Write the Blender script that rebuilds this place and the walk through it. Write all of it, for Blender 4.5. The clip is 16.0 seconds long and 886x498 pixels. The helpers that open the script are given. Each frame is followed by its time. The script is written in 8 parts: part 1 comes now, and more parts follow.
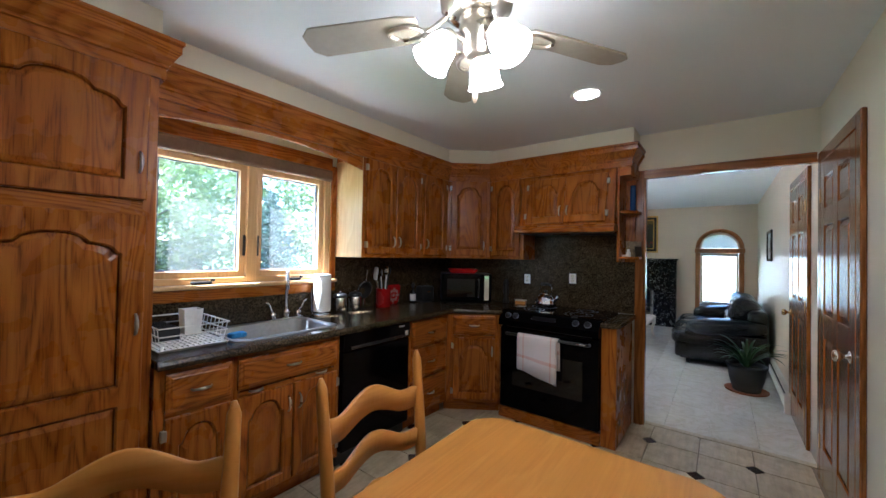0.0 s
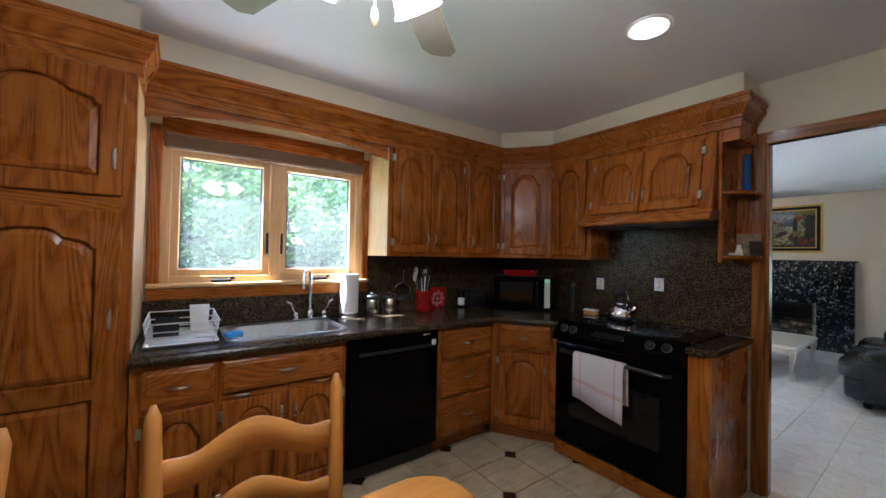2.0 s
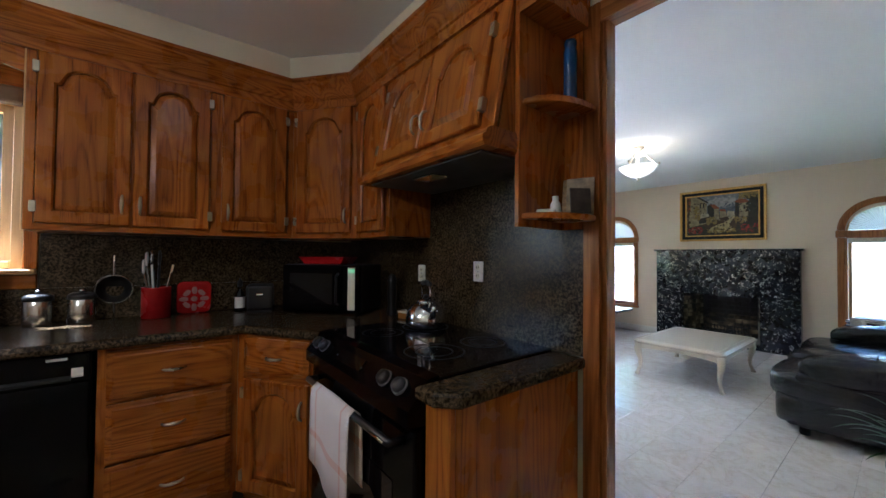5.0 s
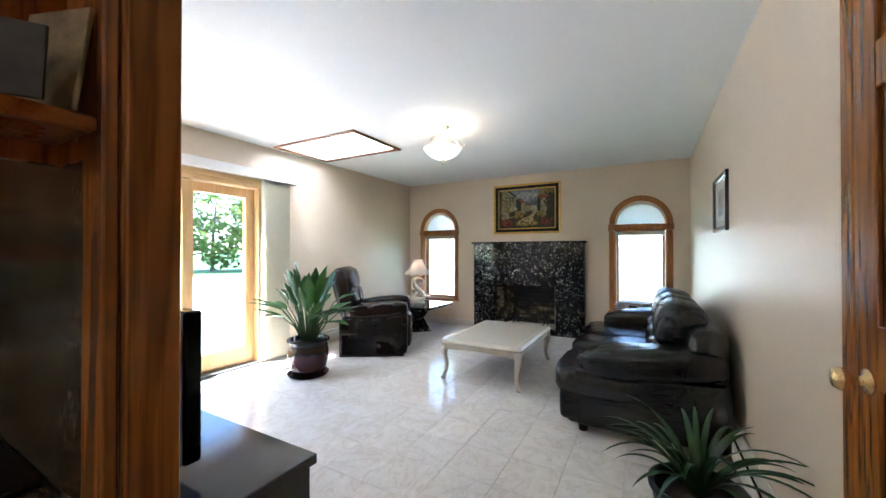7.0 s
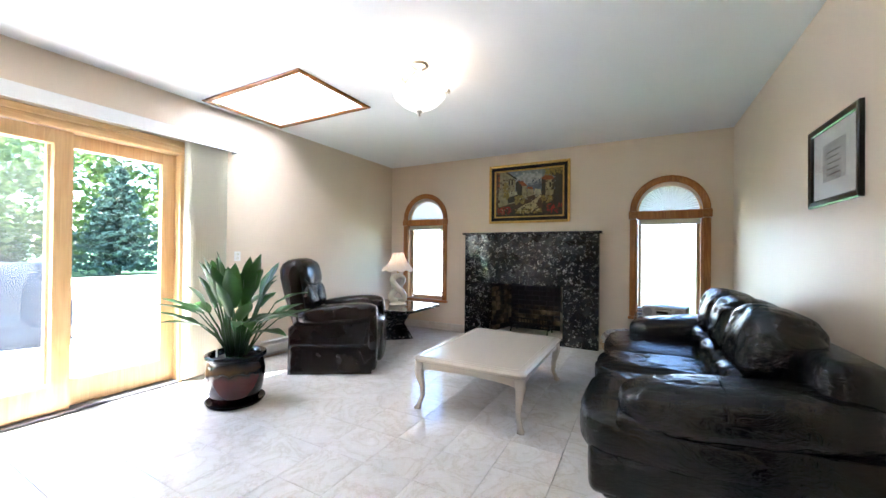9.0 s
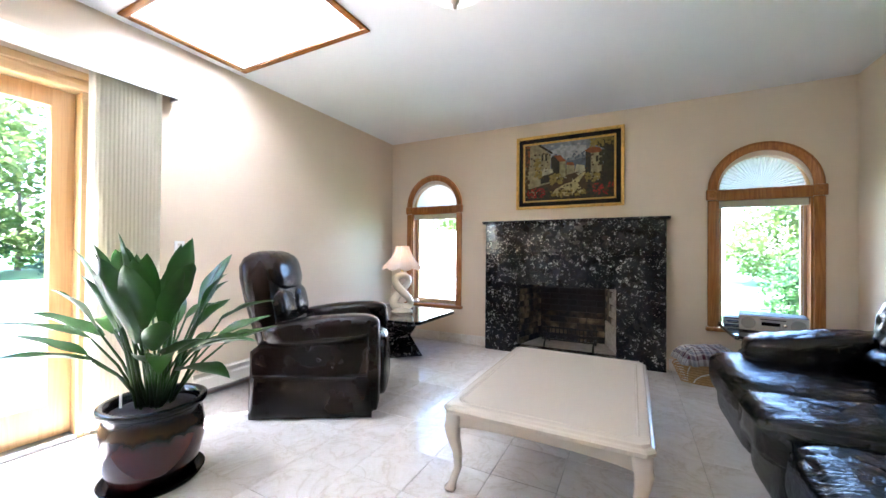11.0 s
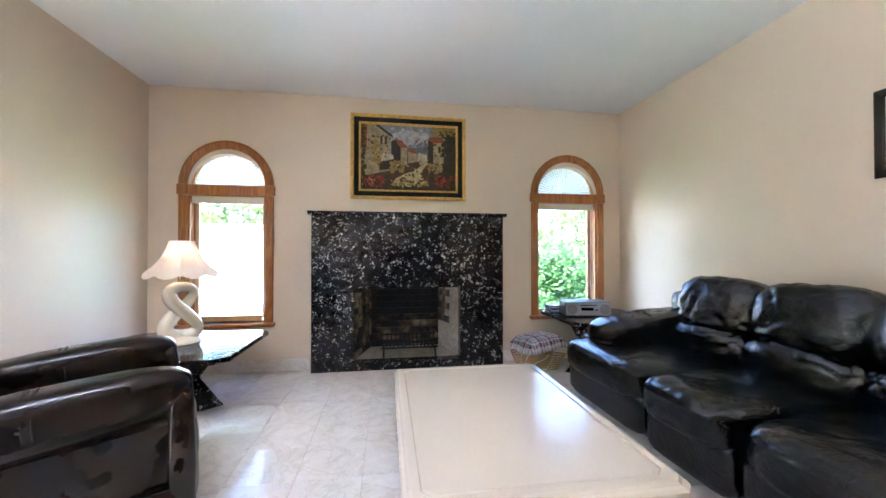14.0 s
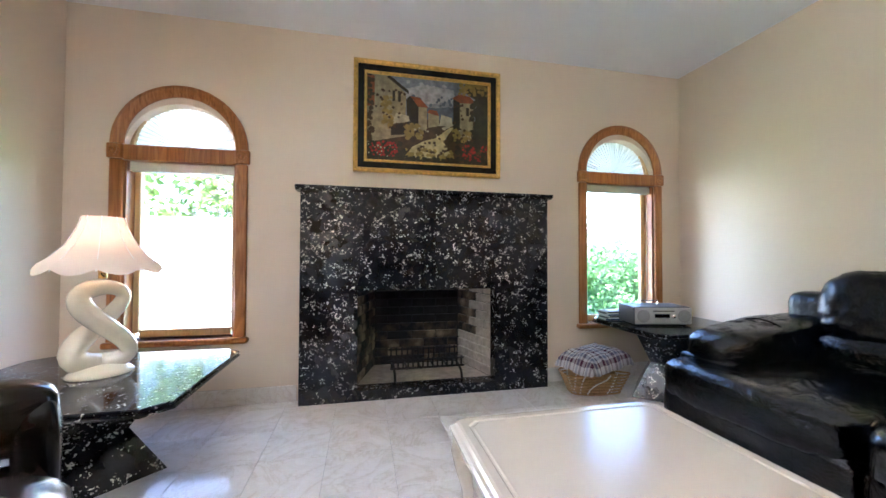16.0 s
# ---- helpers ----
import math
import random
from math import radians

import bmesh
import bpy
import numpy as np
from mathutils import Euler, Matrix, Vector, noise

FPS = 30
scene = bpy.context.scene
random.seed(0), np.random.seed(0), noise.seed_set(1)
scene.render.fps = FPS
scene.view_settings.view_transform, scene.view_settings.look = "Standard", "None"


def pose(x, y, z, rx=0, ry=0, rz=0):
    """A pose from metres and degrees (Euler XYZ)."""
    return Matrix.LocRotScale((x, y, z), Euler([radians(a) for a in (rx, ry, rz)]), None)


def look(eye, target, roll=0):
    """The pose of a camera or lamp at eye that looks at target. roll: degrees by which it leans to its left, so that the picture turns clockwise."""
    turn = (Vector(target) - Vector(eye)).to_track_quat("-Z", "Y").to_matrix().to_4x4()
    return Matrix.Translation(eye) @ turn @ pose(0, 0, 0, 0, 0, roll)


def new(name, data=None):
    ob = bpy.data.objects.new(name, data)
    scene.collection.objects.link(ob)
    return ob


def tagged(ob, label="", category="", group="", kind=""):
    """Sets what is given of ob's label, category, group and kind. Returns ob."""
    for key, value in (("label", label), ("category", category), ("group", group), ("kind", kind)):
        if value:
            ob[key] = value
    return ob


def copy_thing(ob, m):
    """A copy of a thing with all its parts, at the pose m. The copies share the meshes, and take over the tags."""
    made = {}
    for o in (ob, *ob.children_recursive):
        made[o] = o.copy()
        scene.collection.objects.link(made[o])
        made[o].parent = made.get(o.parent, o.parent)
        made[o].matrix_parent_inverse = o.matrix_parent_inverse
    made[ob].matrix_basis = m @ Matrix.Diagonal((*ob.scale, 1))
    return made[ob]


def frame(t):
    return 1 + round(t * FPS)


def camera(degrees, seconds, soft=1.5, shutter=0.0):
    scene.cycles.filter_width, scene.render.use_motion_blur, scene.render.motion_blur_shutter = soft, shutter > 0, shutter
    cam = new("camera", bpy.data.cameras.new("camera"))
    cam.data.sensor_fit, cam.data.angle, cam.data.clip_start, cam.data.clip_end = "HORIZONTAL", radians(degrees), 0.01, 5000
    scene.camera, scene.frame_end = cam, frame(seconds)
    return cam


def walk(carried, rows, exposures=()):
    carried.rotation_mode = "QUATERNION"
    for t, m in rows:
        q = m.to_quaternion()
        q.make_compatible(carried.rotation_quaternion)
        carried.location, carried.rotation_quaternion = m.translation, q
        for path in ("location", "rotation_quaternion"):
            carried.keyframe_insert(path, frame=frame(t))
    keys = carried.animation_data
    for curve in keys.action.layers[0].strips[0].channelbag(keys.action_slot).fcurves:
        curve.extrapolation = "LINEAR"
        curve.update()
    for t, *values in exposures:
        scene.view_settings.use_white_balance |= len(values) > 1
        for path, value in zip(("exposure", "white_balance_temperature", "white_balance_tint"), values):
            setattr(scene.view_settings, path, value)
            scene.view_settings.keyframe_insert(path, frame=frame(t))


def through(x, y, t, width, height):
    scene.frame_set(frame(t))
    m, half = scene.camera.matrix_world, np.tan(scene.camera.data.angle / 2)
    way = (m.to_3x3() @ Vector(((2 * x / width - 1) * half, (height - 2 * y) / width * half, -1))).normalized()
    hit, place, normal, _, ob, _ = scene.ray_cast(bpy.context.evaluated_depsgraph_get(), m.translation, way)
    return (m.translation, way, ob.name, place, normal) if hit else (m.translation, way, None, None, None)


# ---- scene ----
cam = camera(100.8, 16.0)
PATH = [
    (0, (0.16, 0.581, 1.394), (-1.05, 2.173, 1.424), 1.1),
    (0.5, (0.205, 0.718, 1.409), (-1.082, 2.248, 1.434), 1.1),
    (1, (0.258, 0.89, 1.404), (-1.145, 2.315, 1.43), 1.0),
    (1.5, (0.297, 1.045, 1.389), (-1.262, 2.297, 1.415), 1.3),
    (2, (0.281, 1.257, 1.378), (-1.343, 2.424, 1.408), 1.1),
    (2.5, (0.259, 1.486, 1.369), (-1.388, 2.619, 1.395), 1.1),
    (3, (0.261, 1.748, 1.35), (-1.394, 2.87, 1.376), 1.1),
    (3.5, (0.263, 2.001, 1.332), (-1.402, 3.11, 1.362), 1.0),
    (4, (0.21, 2.281, 1.311), (-1.458, 3.385, 1.34), 0.8),
    (4.5, (0.213, 2.56, 1.277), (-1.45, 3.67, 1.312), 0.5),
    (5, (0.276, 2.877, 1.263), (-1.293, 4.117, 1.3), 0.5),
    (5.2, (0.304, 2.993, 1.256), (-1.198, 4.313, 1.296), 0.3),
    (7.3, (0.141, 4.005, 1.236), (-0.8, 5.769, 1.242), 0.0),
    (7.5, (0.092, 4.097, 1.23), (-0.844, 5.864, 1.231), 0.0),
    (8, (-0.01, 4.328, 1.22), (-0.945, 6.096, 1.225), 0.1),
    (8.2, (-0.029, 4.422, 1.205), (-0.973, 6.185, 1.221), 0.3),
    (10.3, (-0.623, 5.318, 1.064), (-1.567, 7.081, 1.076), 1.0),
    (10.5, (-0.735, 5.403, 1.063), (-1.653, 7.18, 1.076), 0.9),
    (11, (-0.84, 5.555, 1.053), (-1.756, 7.332, 1.072), 0.5),
    (11.5, (-0.937, 5.733, 1.038), (-1.821, 7.527, 1.053), 0.4),
    (12, (-1.021, 5.889, 1.013), (-1.723, 7.762, 1.029), 0.3),
    (12.5, (-1.122, 6.02, 0.994), (-1.536, 7.977, 1.027), 0.5),
    (13, (-1.287, 6.06, 1.031), (-1.336, 8.059, 1.05), 0.1),
    (13.5, (-1.443, 6.032, 1.061), (-1.262, 8.024, 1.068), 0.1),
    (14, (-1.629, 6.085, 1.034), (-1.328, 8.062, 1.055), 0.0),
    (14.5, (-1.804, 6.244, 0.985), (-1.425, 8.208, 1.027), -0.2),
    (15, (-1.876, 6.43, 0.976), (-1.457, 8.385, 1.015), -0.0),
    (15.5, (-1.891, 6.675, 0.957), (-1.469, 8.629, 1.002), 0.0),
    (16, (-1.885, 6.913, 0.947), (-1.458, 8.867, 0.986), 0.2),
]
EXPOSURES = [(0, 3.52, 4850, 11), (2.5, 3.50, 4850, 12), (4.5, 3.43, 4850, 13), (5.2, 3.46, 4950, 12), (7.3, 3.68, 5350, 13), (11, 4.06, 5400, 19), (13, 4.22, 5400, 20), (16, 4.24, 5400, 20)]
walk(cam, [(t, look(eye, target, roll)) for t, eye, target, roll in PATH], EXPOSURES)

# ---- light and air ----
world = bpy.data.worlds.new("sky")
scene.world = world
world.use_nodes = True
_n = world.node_tree.nodes
_sky = _n.new("ShaderNodeTexSky")
_sky.sky_type = "NISHITA"
_sky.sun_disc = False
SUN_WAY = Vector((0.30, 0.42, -0.86)).normalized()
_sky.sun_elevation = math.asin(-SUN_WAY.z)
_sky.sun_rotation = math.atan2(-SUN_WAY.x, -SUN_WAY.y)
_sky.air_density, _sky.dust_density = 1.0, 1.5
world.node_tree.links.new(_sky.outputs[0], _n["Background"].inputs[0])
_n["Background"].inputs[1].default_value = 0.15
sun = new("sun", bpy.data.lights.new("sun", "SUN"))
sun.data.energy, sun.data.angle, sun.data.color = 5.0, radians(0.6), (1.0, 0.95, 0.86)
sun.matrix_world = look((0, 0, 20), Vector((0, 0, 20)) + SUN_WAY)

# ---- materials ----


class Mat:
    """A small builder for node materials."""

    def __init__(self, name, rough=0.5, metal=0.0, color=(0.5, 0.5, 0.5), spec=0.5):
        self.m = bpy.data.materials.new(name)
        self.m.use_nodes = True
        self.t = self.m.node_tree
        self.b = self.t.nodes["Principled BSDF"]
        self.b.inputs["Base Color"].default_value = (*color, 1)
        self.b.inputs["Roughness"].default_value = rough
        self.b.inputs["Metallic"].default_value = metal
        self.b.inputs["Specular IOR Level"].default_value = spec
        self._co = None

    def node(self, kind, **values):
        n = self.t.nodes.new(kind)
        for k, v in values.items():
            n.inputs[k].default_value = v
        return n

    def link(self, a, b):
        self.t.links.new(a, b)

    def co(self, scale=(1, 1, 1), shift=True, rot=(0, 0, 0)):
        tc = self.t.nodes.new("ShaderNodeTexCoord")
        mp = self.t.nodes.new("ShaderNodeMapping")
        mp.inputs["Scale"].default_value = scale
        mp.inputs["Rotation"].default_value = rot
        src = tc.outputs["Object"]
        if shift:
            oi = self.t.nodes.new("ShaderNodeObjectInfo")
            mul = self.t.nodes.new("ShaderNodeMath")
            mul.operation = "MULTIPLY"
            mul.inputs[1].default_value = 37.0
            self.link(oi.outputs["Random"], mul.inputs[0])
            add = self.t.nodes.new("ShaderNodeVectorMath")
            add.operation = "ADD"
            self.link(src, add.inputs[0])
            self.link(mul.outputs[0], add.inputs[1])
            src = add.outputs[0]
        self.link(src, mp.inputs[0])
        return mp.outputs[0]

    def noise(self, vec, scale, detail=4.0, rough=0.55, dist=0.0):
        n = self.node("ShaderNodeTexNoise", Scale=scale, Detail=detail, Roughness=rough, Distortion=dist)
        self.link(vec, n.inputs["Vector"])
        return n.outputs["Fac"]

    def voro(self, vec, scale, feature="F1", rand=1.0):
        n = self.node("ShaderNodeTexVoronoi", Scale=scale, Randomness=rand)
        n.feature = feature
        self.link(vec, n.inputs["Vector"])
        return n

    def ramp(self, fac, stops):
        n = self.t.nodes.new("ShaderNodeValToRGB")
        e = n.color_ramp.elements
        while len(e) < len(stops):
            e.new(0.5)
        for el, (p, c) in zip(e, stops):
            el.position = p
            el.color = (*c, 1) if len(c) == 3 else c
        self.link(fac, n.inputs[0])
        return n.outputs[0]

    def mix(self, fac, a, b, mode="MIX"):
        n = self.t.nodes.new("ShaderNodeMix")
        n.data_type, n.blend_type = "RGBA", mode
        for sock, v in ((n.inputs[0], fac), (n.inputs[6], a), (n.inputs[7], b)):
            if isinstance(v, (int, float)):
                sock.default_value = v
            elif isinstance(v, tuple):
                sock.default_value = (*v, 1)
            else:
                self.link(v, sock)
        return n.outputs[2]

    def color(self, out):
        self.link(out, self.b.inputs["Base Color"])
        return self

    def rough(self, out):
        self.link(out, self.b.inputs["Roughness"])
        return self

    def bump(self, fac, strength=0.2, distance=0.004):
        n = self.t.nodes.new("ShaderNodeBump")
        n.inputs["Strength"].default_value = strength
        n.inputs["Distance"].default_value = distance
        self.link(fac, n.inputs["Height"])
        if self.b.inputs["Normal"].is_linked:
            self.link(self.b.inputs["Normal"].links[0].from_socket, n.inputs["Normal"])
        self.link(n.outputs[0], self.b.inputs["Normal"])
        return self


def wood(name, axis, dark, mid, light, rough=0.34, scale=1.0, coat=0.06, figure=1.0, pore=0.34):
    """Plain-sawn wood whose grain runs along the object's axis."""
    w = Mat(name, rough, spec=0.3)
    s = [7.0 * scale] * 3
    s["xyz".index(axis)] = 0.55 * scale
    v = w.co(tuple(s))
    broad = w.noise(v, 1.3, 3, 0.5, 0.6)
    rings = w.node("ShaderNodeMath")
    rings.operation = "MULTIPLY"
    rings.inputs[1].default_value = 9.0
    w.link(broad, rings.inputs[0])
    fr = w.node("ShaderNodeMath")
    fr.operation = "FRACT"
    w.link(rings.outputs[0], fr.inputs[0])
    s2 = [120.0 * scale] * 3
    s2["xyz".index(axis)] = 3.0 * scale
    fine = w.noise(w.co(tuple(s2)), 1.0, 4, 0.65)
    lean = tuple(m + (d - m) * 0.5 * figure for d, m in zip(dark, mid))
    soft = tuple((m + l) / 2 for m, l in zip(mid, light))
    base = w.ramp(fr.outputs[0], [(0.0, soft), (0.4, mid), (0.75, lean), (1.0, soft)])
    pores = w.ramp(fine, [(0.36, tuple(c * 0.55 for c in mid)), (0.52, (1, 1, 1))])
    tone = w.ramp(w.noise(w.co((1.2, 1.2, 1.2)), 1.5, 2), [(0.3, (0.9, 0.89, 0.88)), (0.7, (1.06, 1.05, 1.04))])
    col = w.mix(pore, base, pores, "MULTIPLY")
    w.color(w.mix(1.0, col, tone, "MULTIPLY"))
    w.bump(fine, 0.12, 0.001)
    w.b.inputs["Coat Weight"].default_value = coat
    w.b.inputs["Coat Roughness"].default_value = 0.22
    return w.m


def oak(name, axis, rings=16.0):
    """Stained red oak: arched growth rings along the axis, with short dark pores in them."""
    w = Mat(name, 0.27, spec=0.22)
    k = "xyz".index(axis)
    s = [4.8] * 3
    s[k] = 0.72
    broad = w.noise(w.co(tuple(s)), 1.0, 2, 0.4, 0.35)
    count = w.node("ShaderNodeMath")
    count.operation = "MULTIPLY"
    count.inputs[1].default_value = rings
    w.link(broad, count.inputs[0])
    fr = w.node("ShaderNodeMath")
    fr.operation = "FRACT"
    w.link(count.outputs[0], fr.inputs[0])
    base = w.ramp(fr.outputs[0], [(0.0, (0.25, 0.067, 0.005)), (0.16, (0.30, 0.089, 0.007)), (0.55, (0.39, 0.134, 0.012)), (0.86, (0.335, 0.104, 0.009)), (1.0, (0.25, 0.067, 0.005))])
    s2 = [190.0] * 3
    s2[k] = 7.0
    fine = w.noise(w.co(tuple(s2)), 1.0, 3, 0.6)
    pores = w.ramp(fine, [(0.38, (0.34, 0.24, 0.18)), (0.50, (1, 1, 1))])
    where = w.ramp(fr.outputs[0], [(0.0, (0.7, 0.7, 0.7)), (0.3, (0.30, 0.30, 0.30)), (0.7, (0.18, 0.18, 0.18)), (1.0, (0.7, 0.7, 0.7))])
    tone = w.ramp(w.noise(w.co((1.3, 1.3, 1.3)), 1.5, 2), [(0.3, (0.80, 0.77, 0.74)), (0.7, (1.12, 1.10, 1.08))])
    w.color(w.mix(1.0, w.mix(where, base, pores, "MULTIPLY"), tone, "MULTIPLY"))
    w.bump(fine, 0.14, 0.001)
    w.rough(w.ramp(w.noise(w.co((3, 3, 3)), 2, 3), [(0.3, (0.22,) * 3), (0.7, (0.36,) * 3)]))
    w.b.inputs["Coat Weight"].default_value = 0.06
    w.b.inputs["Coat Roughness"].default_value = 0.2
    return w.m


oak_v = oak("oak_upright", "z")
oak_h = oak("oak_level", "x", 26.0)
oak_l = oak("oak_lengthwise", "y", 26.0)
case_v = wood("casing_upright", "z", (0.10, 0.030, 0.005), (0.29, 0.103, 0.019), (0.37, 0.142, 0.030), 0.2, 0.8, 0.4)
case_h = wood("casing_level", "x", (0.10, 0.030, 0.005), (0.29, 0.103, 0.019), (0.37, 0.142, 0.030), 0.2, 0.8, 0.4)
pine_v = wood("pine_upright", "z", (0.50, 0.29, 0.11), (0.66, 0.43, 0.19), (0.74, 0.51, 0.25), 0.35, 0.8, 0.2, 0.4, 0.15)
pine_h = wood("pine_lengthwise", "y", (0.50, 0.29, 0.11), (0.66, 0.43, 0.19), (0.74, 0.51, 0.25), 0.35, 0.8, 0.2, 0.4, 0.15)
arch_wood = wood("window_oak", "z", (0.18, 0.06, 0.015), (0.40, 0.155, 0.04), (0.5, 0.22, 0.07), 0.3, 1, 0.25, 0.7)
honey_y = wood("beech_lengthwise", "y", (0.38, 0.15, 0.02), (0.57, 0.25, 0.042), (0.63, 0.30, 0.06), 0.3, 0.8, 0.3, 0.25, 0.08)
honey_z = wood("beech_upright", "z", (0.38, 0.15, 0.02), (0.57, 0.25, 0.042), (0.63, 0.30, 0.06), 0.3, 0.8, 0.3, 0.25, 0.08)


def paint(name, color, rough=0.6, grain=0.06):
    w = Mat(name, rough)
    v = w.co((1, 1, 1), False)
    broad = w.noise(v, 0.7, 3)
    w.color(w.ramp(broad, [(0.3, tuple(c * (1 - grain) for c in color)), (0.7, tuple(min(1, c * (1 + grain * 0.6)) for c in color))]))
    w.bump(w.noise(v, 160, 3), 0.10, 0.0015)
    return w.m


wall_cream = paint("cream_paint", (0.76, 0.70, 0.55))
wall_beige = paint("beige_paint", (0.72, 0.595, 0.445), 0.42)
ceiling_white = paint("ceiling_paint", (0.84, 0.84, 0.84), 0.75, 0.03)
white_paint = paint("white_enamel", (0.80, 0.79, 0.76), 0.35, 0.02)
heater_paint = paint("heater_enamel", (0.72, 0.68, 0.6), 0.4, 0.03)
off_white = paint("vinyl", (0.74, 0.71, 0.6), 0.45, 0.04)


def plain(name, color, rough=0.5, metal=0.0, var=0.08, bump=0.0, scale=40.0):
    w = Mat(name, rough, metal)
    v = w.co()
    n = w.noise(v, scale, 4)
    w.color(w.ramp(n, [(0.3, tuple(c * (1 - var) for c in color)), (0.7, tuple(min(1, c * (1 + var)) for c in color))]))
    r = w.ramp(w.noise(v, 6, 3), [(0.3, (rough * 0.8,) * 3), (0.7, (min(1, rough * 1.25),) * 3)])
    w.rough(r)
    if bump:
        w.bump(n, bump, 0.002)
    return w.m


black_gloss = plain("black_appliance_enamel", (0.002, 0.002, 0.0024), 0.09)
black_gloss.node_tree.nodes["Principled BSDF"].inputs["Specular IOR Level"].default_value = 0.10
black_glass = plain("black_ceramic_glass", (0.004, 0.004, 0.005), 0.05)
black_plastic = plain("black_plastic", (0.012, 0.012, 0.013), 0.35)
dark_metal = plain("blackened_iron", (0.03, 0.028, 0.026), 0.55, 0.8)
grey_plastic = plain("grey_plastic", (0.10, 0.10, 0.105), 0.45)
steel = plain("brushed_steel", (0.62, 0.61, 0.59), 0.24, 1.0, 0.05)
chrome = plain("chrome", (0.80, 0.80, 0.80), 0.10, 1.0, 0.02)
nickel = plain("brushed_nickel", (0.55, 0.50, 0.42), 0.3, 1.0, 0.05)
brass = plain("brass", (0.78, 0.55, 0.24), 0.22, 1.0, 0.05)
red_enamel = plain("red_enamel", (0.42, 0.012, 0.012), 0.25)
blue_glaze = plain("blue_glass", (0.008, 0.05, 0.16), 0.12)
white_plastic = plain("white_plastic", (0.78, 0.77, 0.74), 0.35)
paper_white = plain("paper", (0.85, 0.84, 0.82), 0.85, 0, 0.03, 0.1, 120)
rubber_foot_m = plain("dark_rubber", (0.02, 0.02, 0.02), 0.7)
ceramic_ivory = plain("ivory_ceramic", (0.80, 0.72, 0.54), 0.16, 0, 0.03)
fan_blade_m = plain("champagne_blade", (0.36, 0.32, 0.24), 0.38, 0.3, 0.05)
gold = plain("antique_gold", (0.66, 0.40, 0.10), 0.38, 0.7, 0.3, 0.3, 60)
black_felt = plain("black_mat", (0.008, 0.008, 0.007), 0.8)
soil = plain("potting_soil", (0.03, 0.02, 0.014), 0.95, 0, 0.6, 0.9, 90)
terracotta = plain("terracotta", (0.30, 0.10, 0.04), 0.8)
cover_cloth = plain("grill_cover", (0.015, 0.021, 0.033), 0.75, 0, 0.1, 0.2, 8)
cover_cloth.node_tree.nodes["Principled BSDF"].inputs["Specular IOR Level"].default_value = 0.08
picture_paper = plain("print_paper", (0.72, 0.72, 0.68), 0.7)
espresso = plain("espresso_veneer", (0.012, 0.009, 0.008), 0.14)
wicker = plain("wicker", (0.42, 0.25, 0.10), 0.6, 0, 0.3, 0.3, 80)


def speckled(name, base, spots, rough=0.08, scale=30.0, amount=0.2):
    """Polished stone with angular light flakes in a dark ground."""
    w = Mat(name, rough, spec=0.4)
    v = w.co((1, 1, 1))
    wob = w.node("ShaderNodeTexNoise", Scale=scale * 1.2, Detail=2.0)
    w.link(v, wob.inputs["Vector"])
    vv = w.mix(0.06, v, wob.outputs["Color"], "LINEAR_LIGHT")
    vo = w.voro(vv, scale)
    sep = w.t.nodes.new("ShaderNodeSeparateColor")
    w.link(vo.outputs["Color"], sep.inputs[0])
    mask = w.ramp(sep.outputs[0], [(1 - amount - 0.01, (0, 0, 0)), (1 - amount + 0.01, (1, 1, 1))])
    core = w.ramp(vo.outputs["Distance"], [(0.30, (1, 1, 1)), (0.52, (0, 0, 0))])
    spot = w.mix(1.0, mask, core, "MULTIPLY")
    tint = w.ramp(sep.outputs[1], [(0.0, spots[0]), (1.0, spots[1])])
    ground = w.ramp(w.noise(v, scale * 0.35, 5, 0.7), [(0.35, base), (0.62, tuple(c * 2.6 for c in base)), (0.8, tuple(c * 6 for c in base))])
    w.color(w.mix(spot, ground, tint))
    return w.m


stone_black = speckled("black_larvikite", (0.006, 0.0065, 0.008), ((0.3, 0.29, 0.26), (0.70, 0.67, 0.58)), 0.09, 37, 0.22)


def laminate():
    w = Mat("granite_laminate", 0.24, spec=0.24)
    v = w.co((1, 1, 1), False)
    a = w.noise(v, 90, 4, 0.7)
    c = w.ramp(a, [(0.30, (0.007, 0.0055, 0.004)), (0.46, (0.032, 0.024, 0.015)), (0.58, (0.12, 0.088, 0.050)), (0.72, (0.03, 0.024, 0.017))])
    b = w.noise(v, 24, 3, 0.6)
    c2 = w.ramp(b, [(0.35, (0.55, 0.5, 0.42)), (0.65, (1.1, 1.05, 0.95))])
    w.color(w.mix(1.0, c, c2, "MULTIPLY"))
    return w.m


counter_lam = laminate()


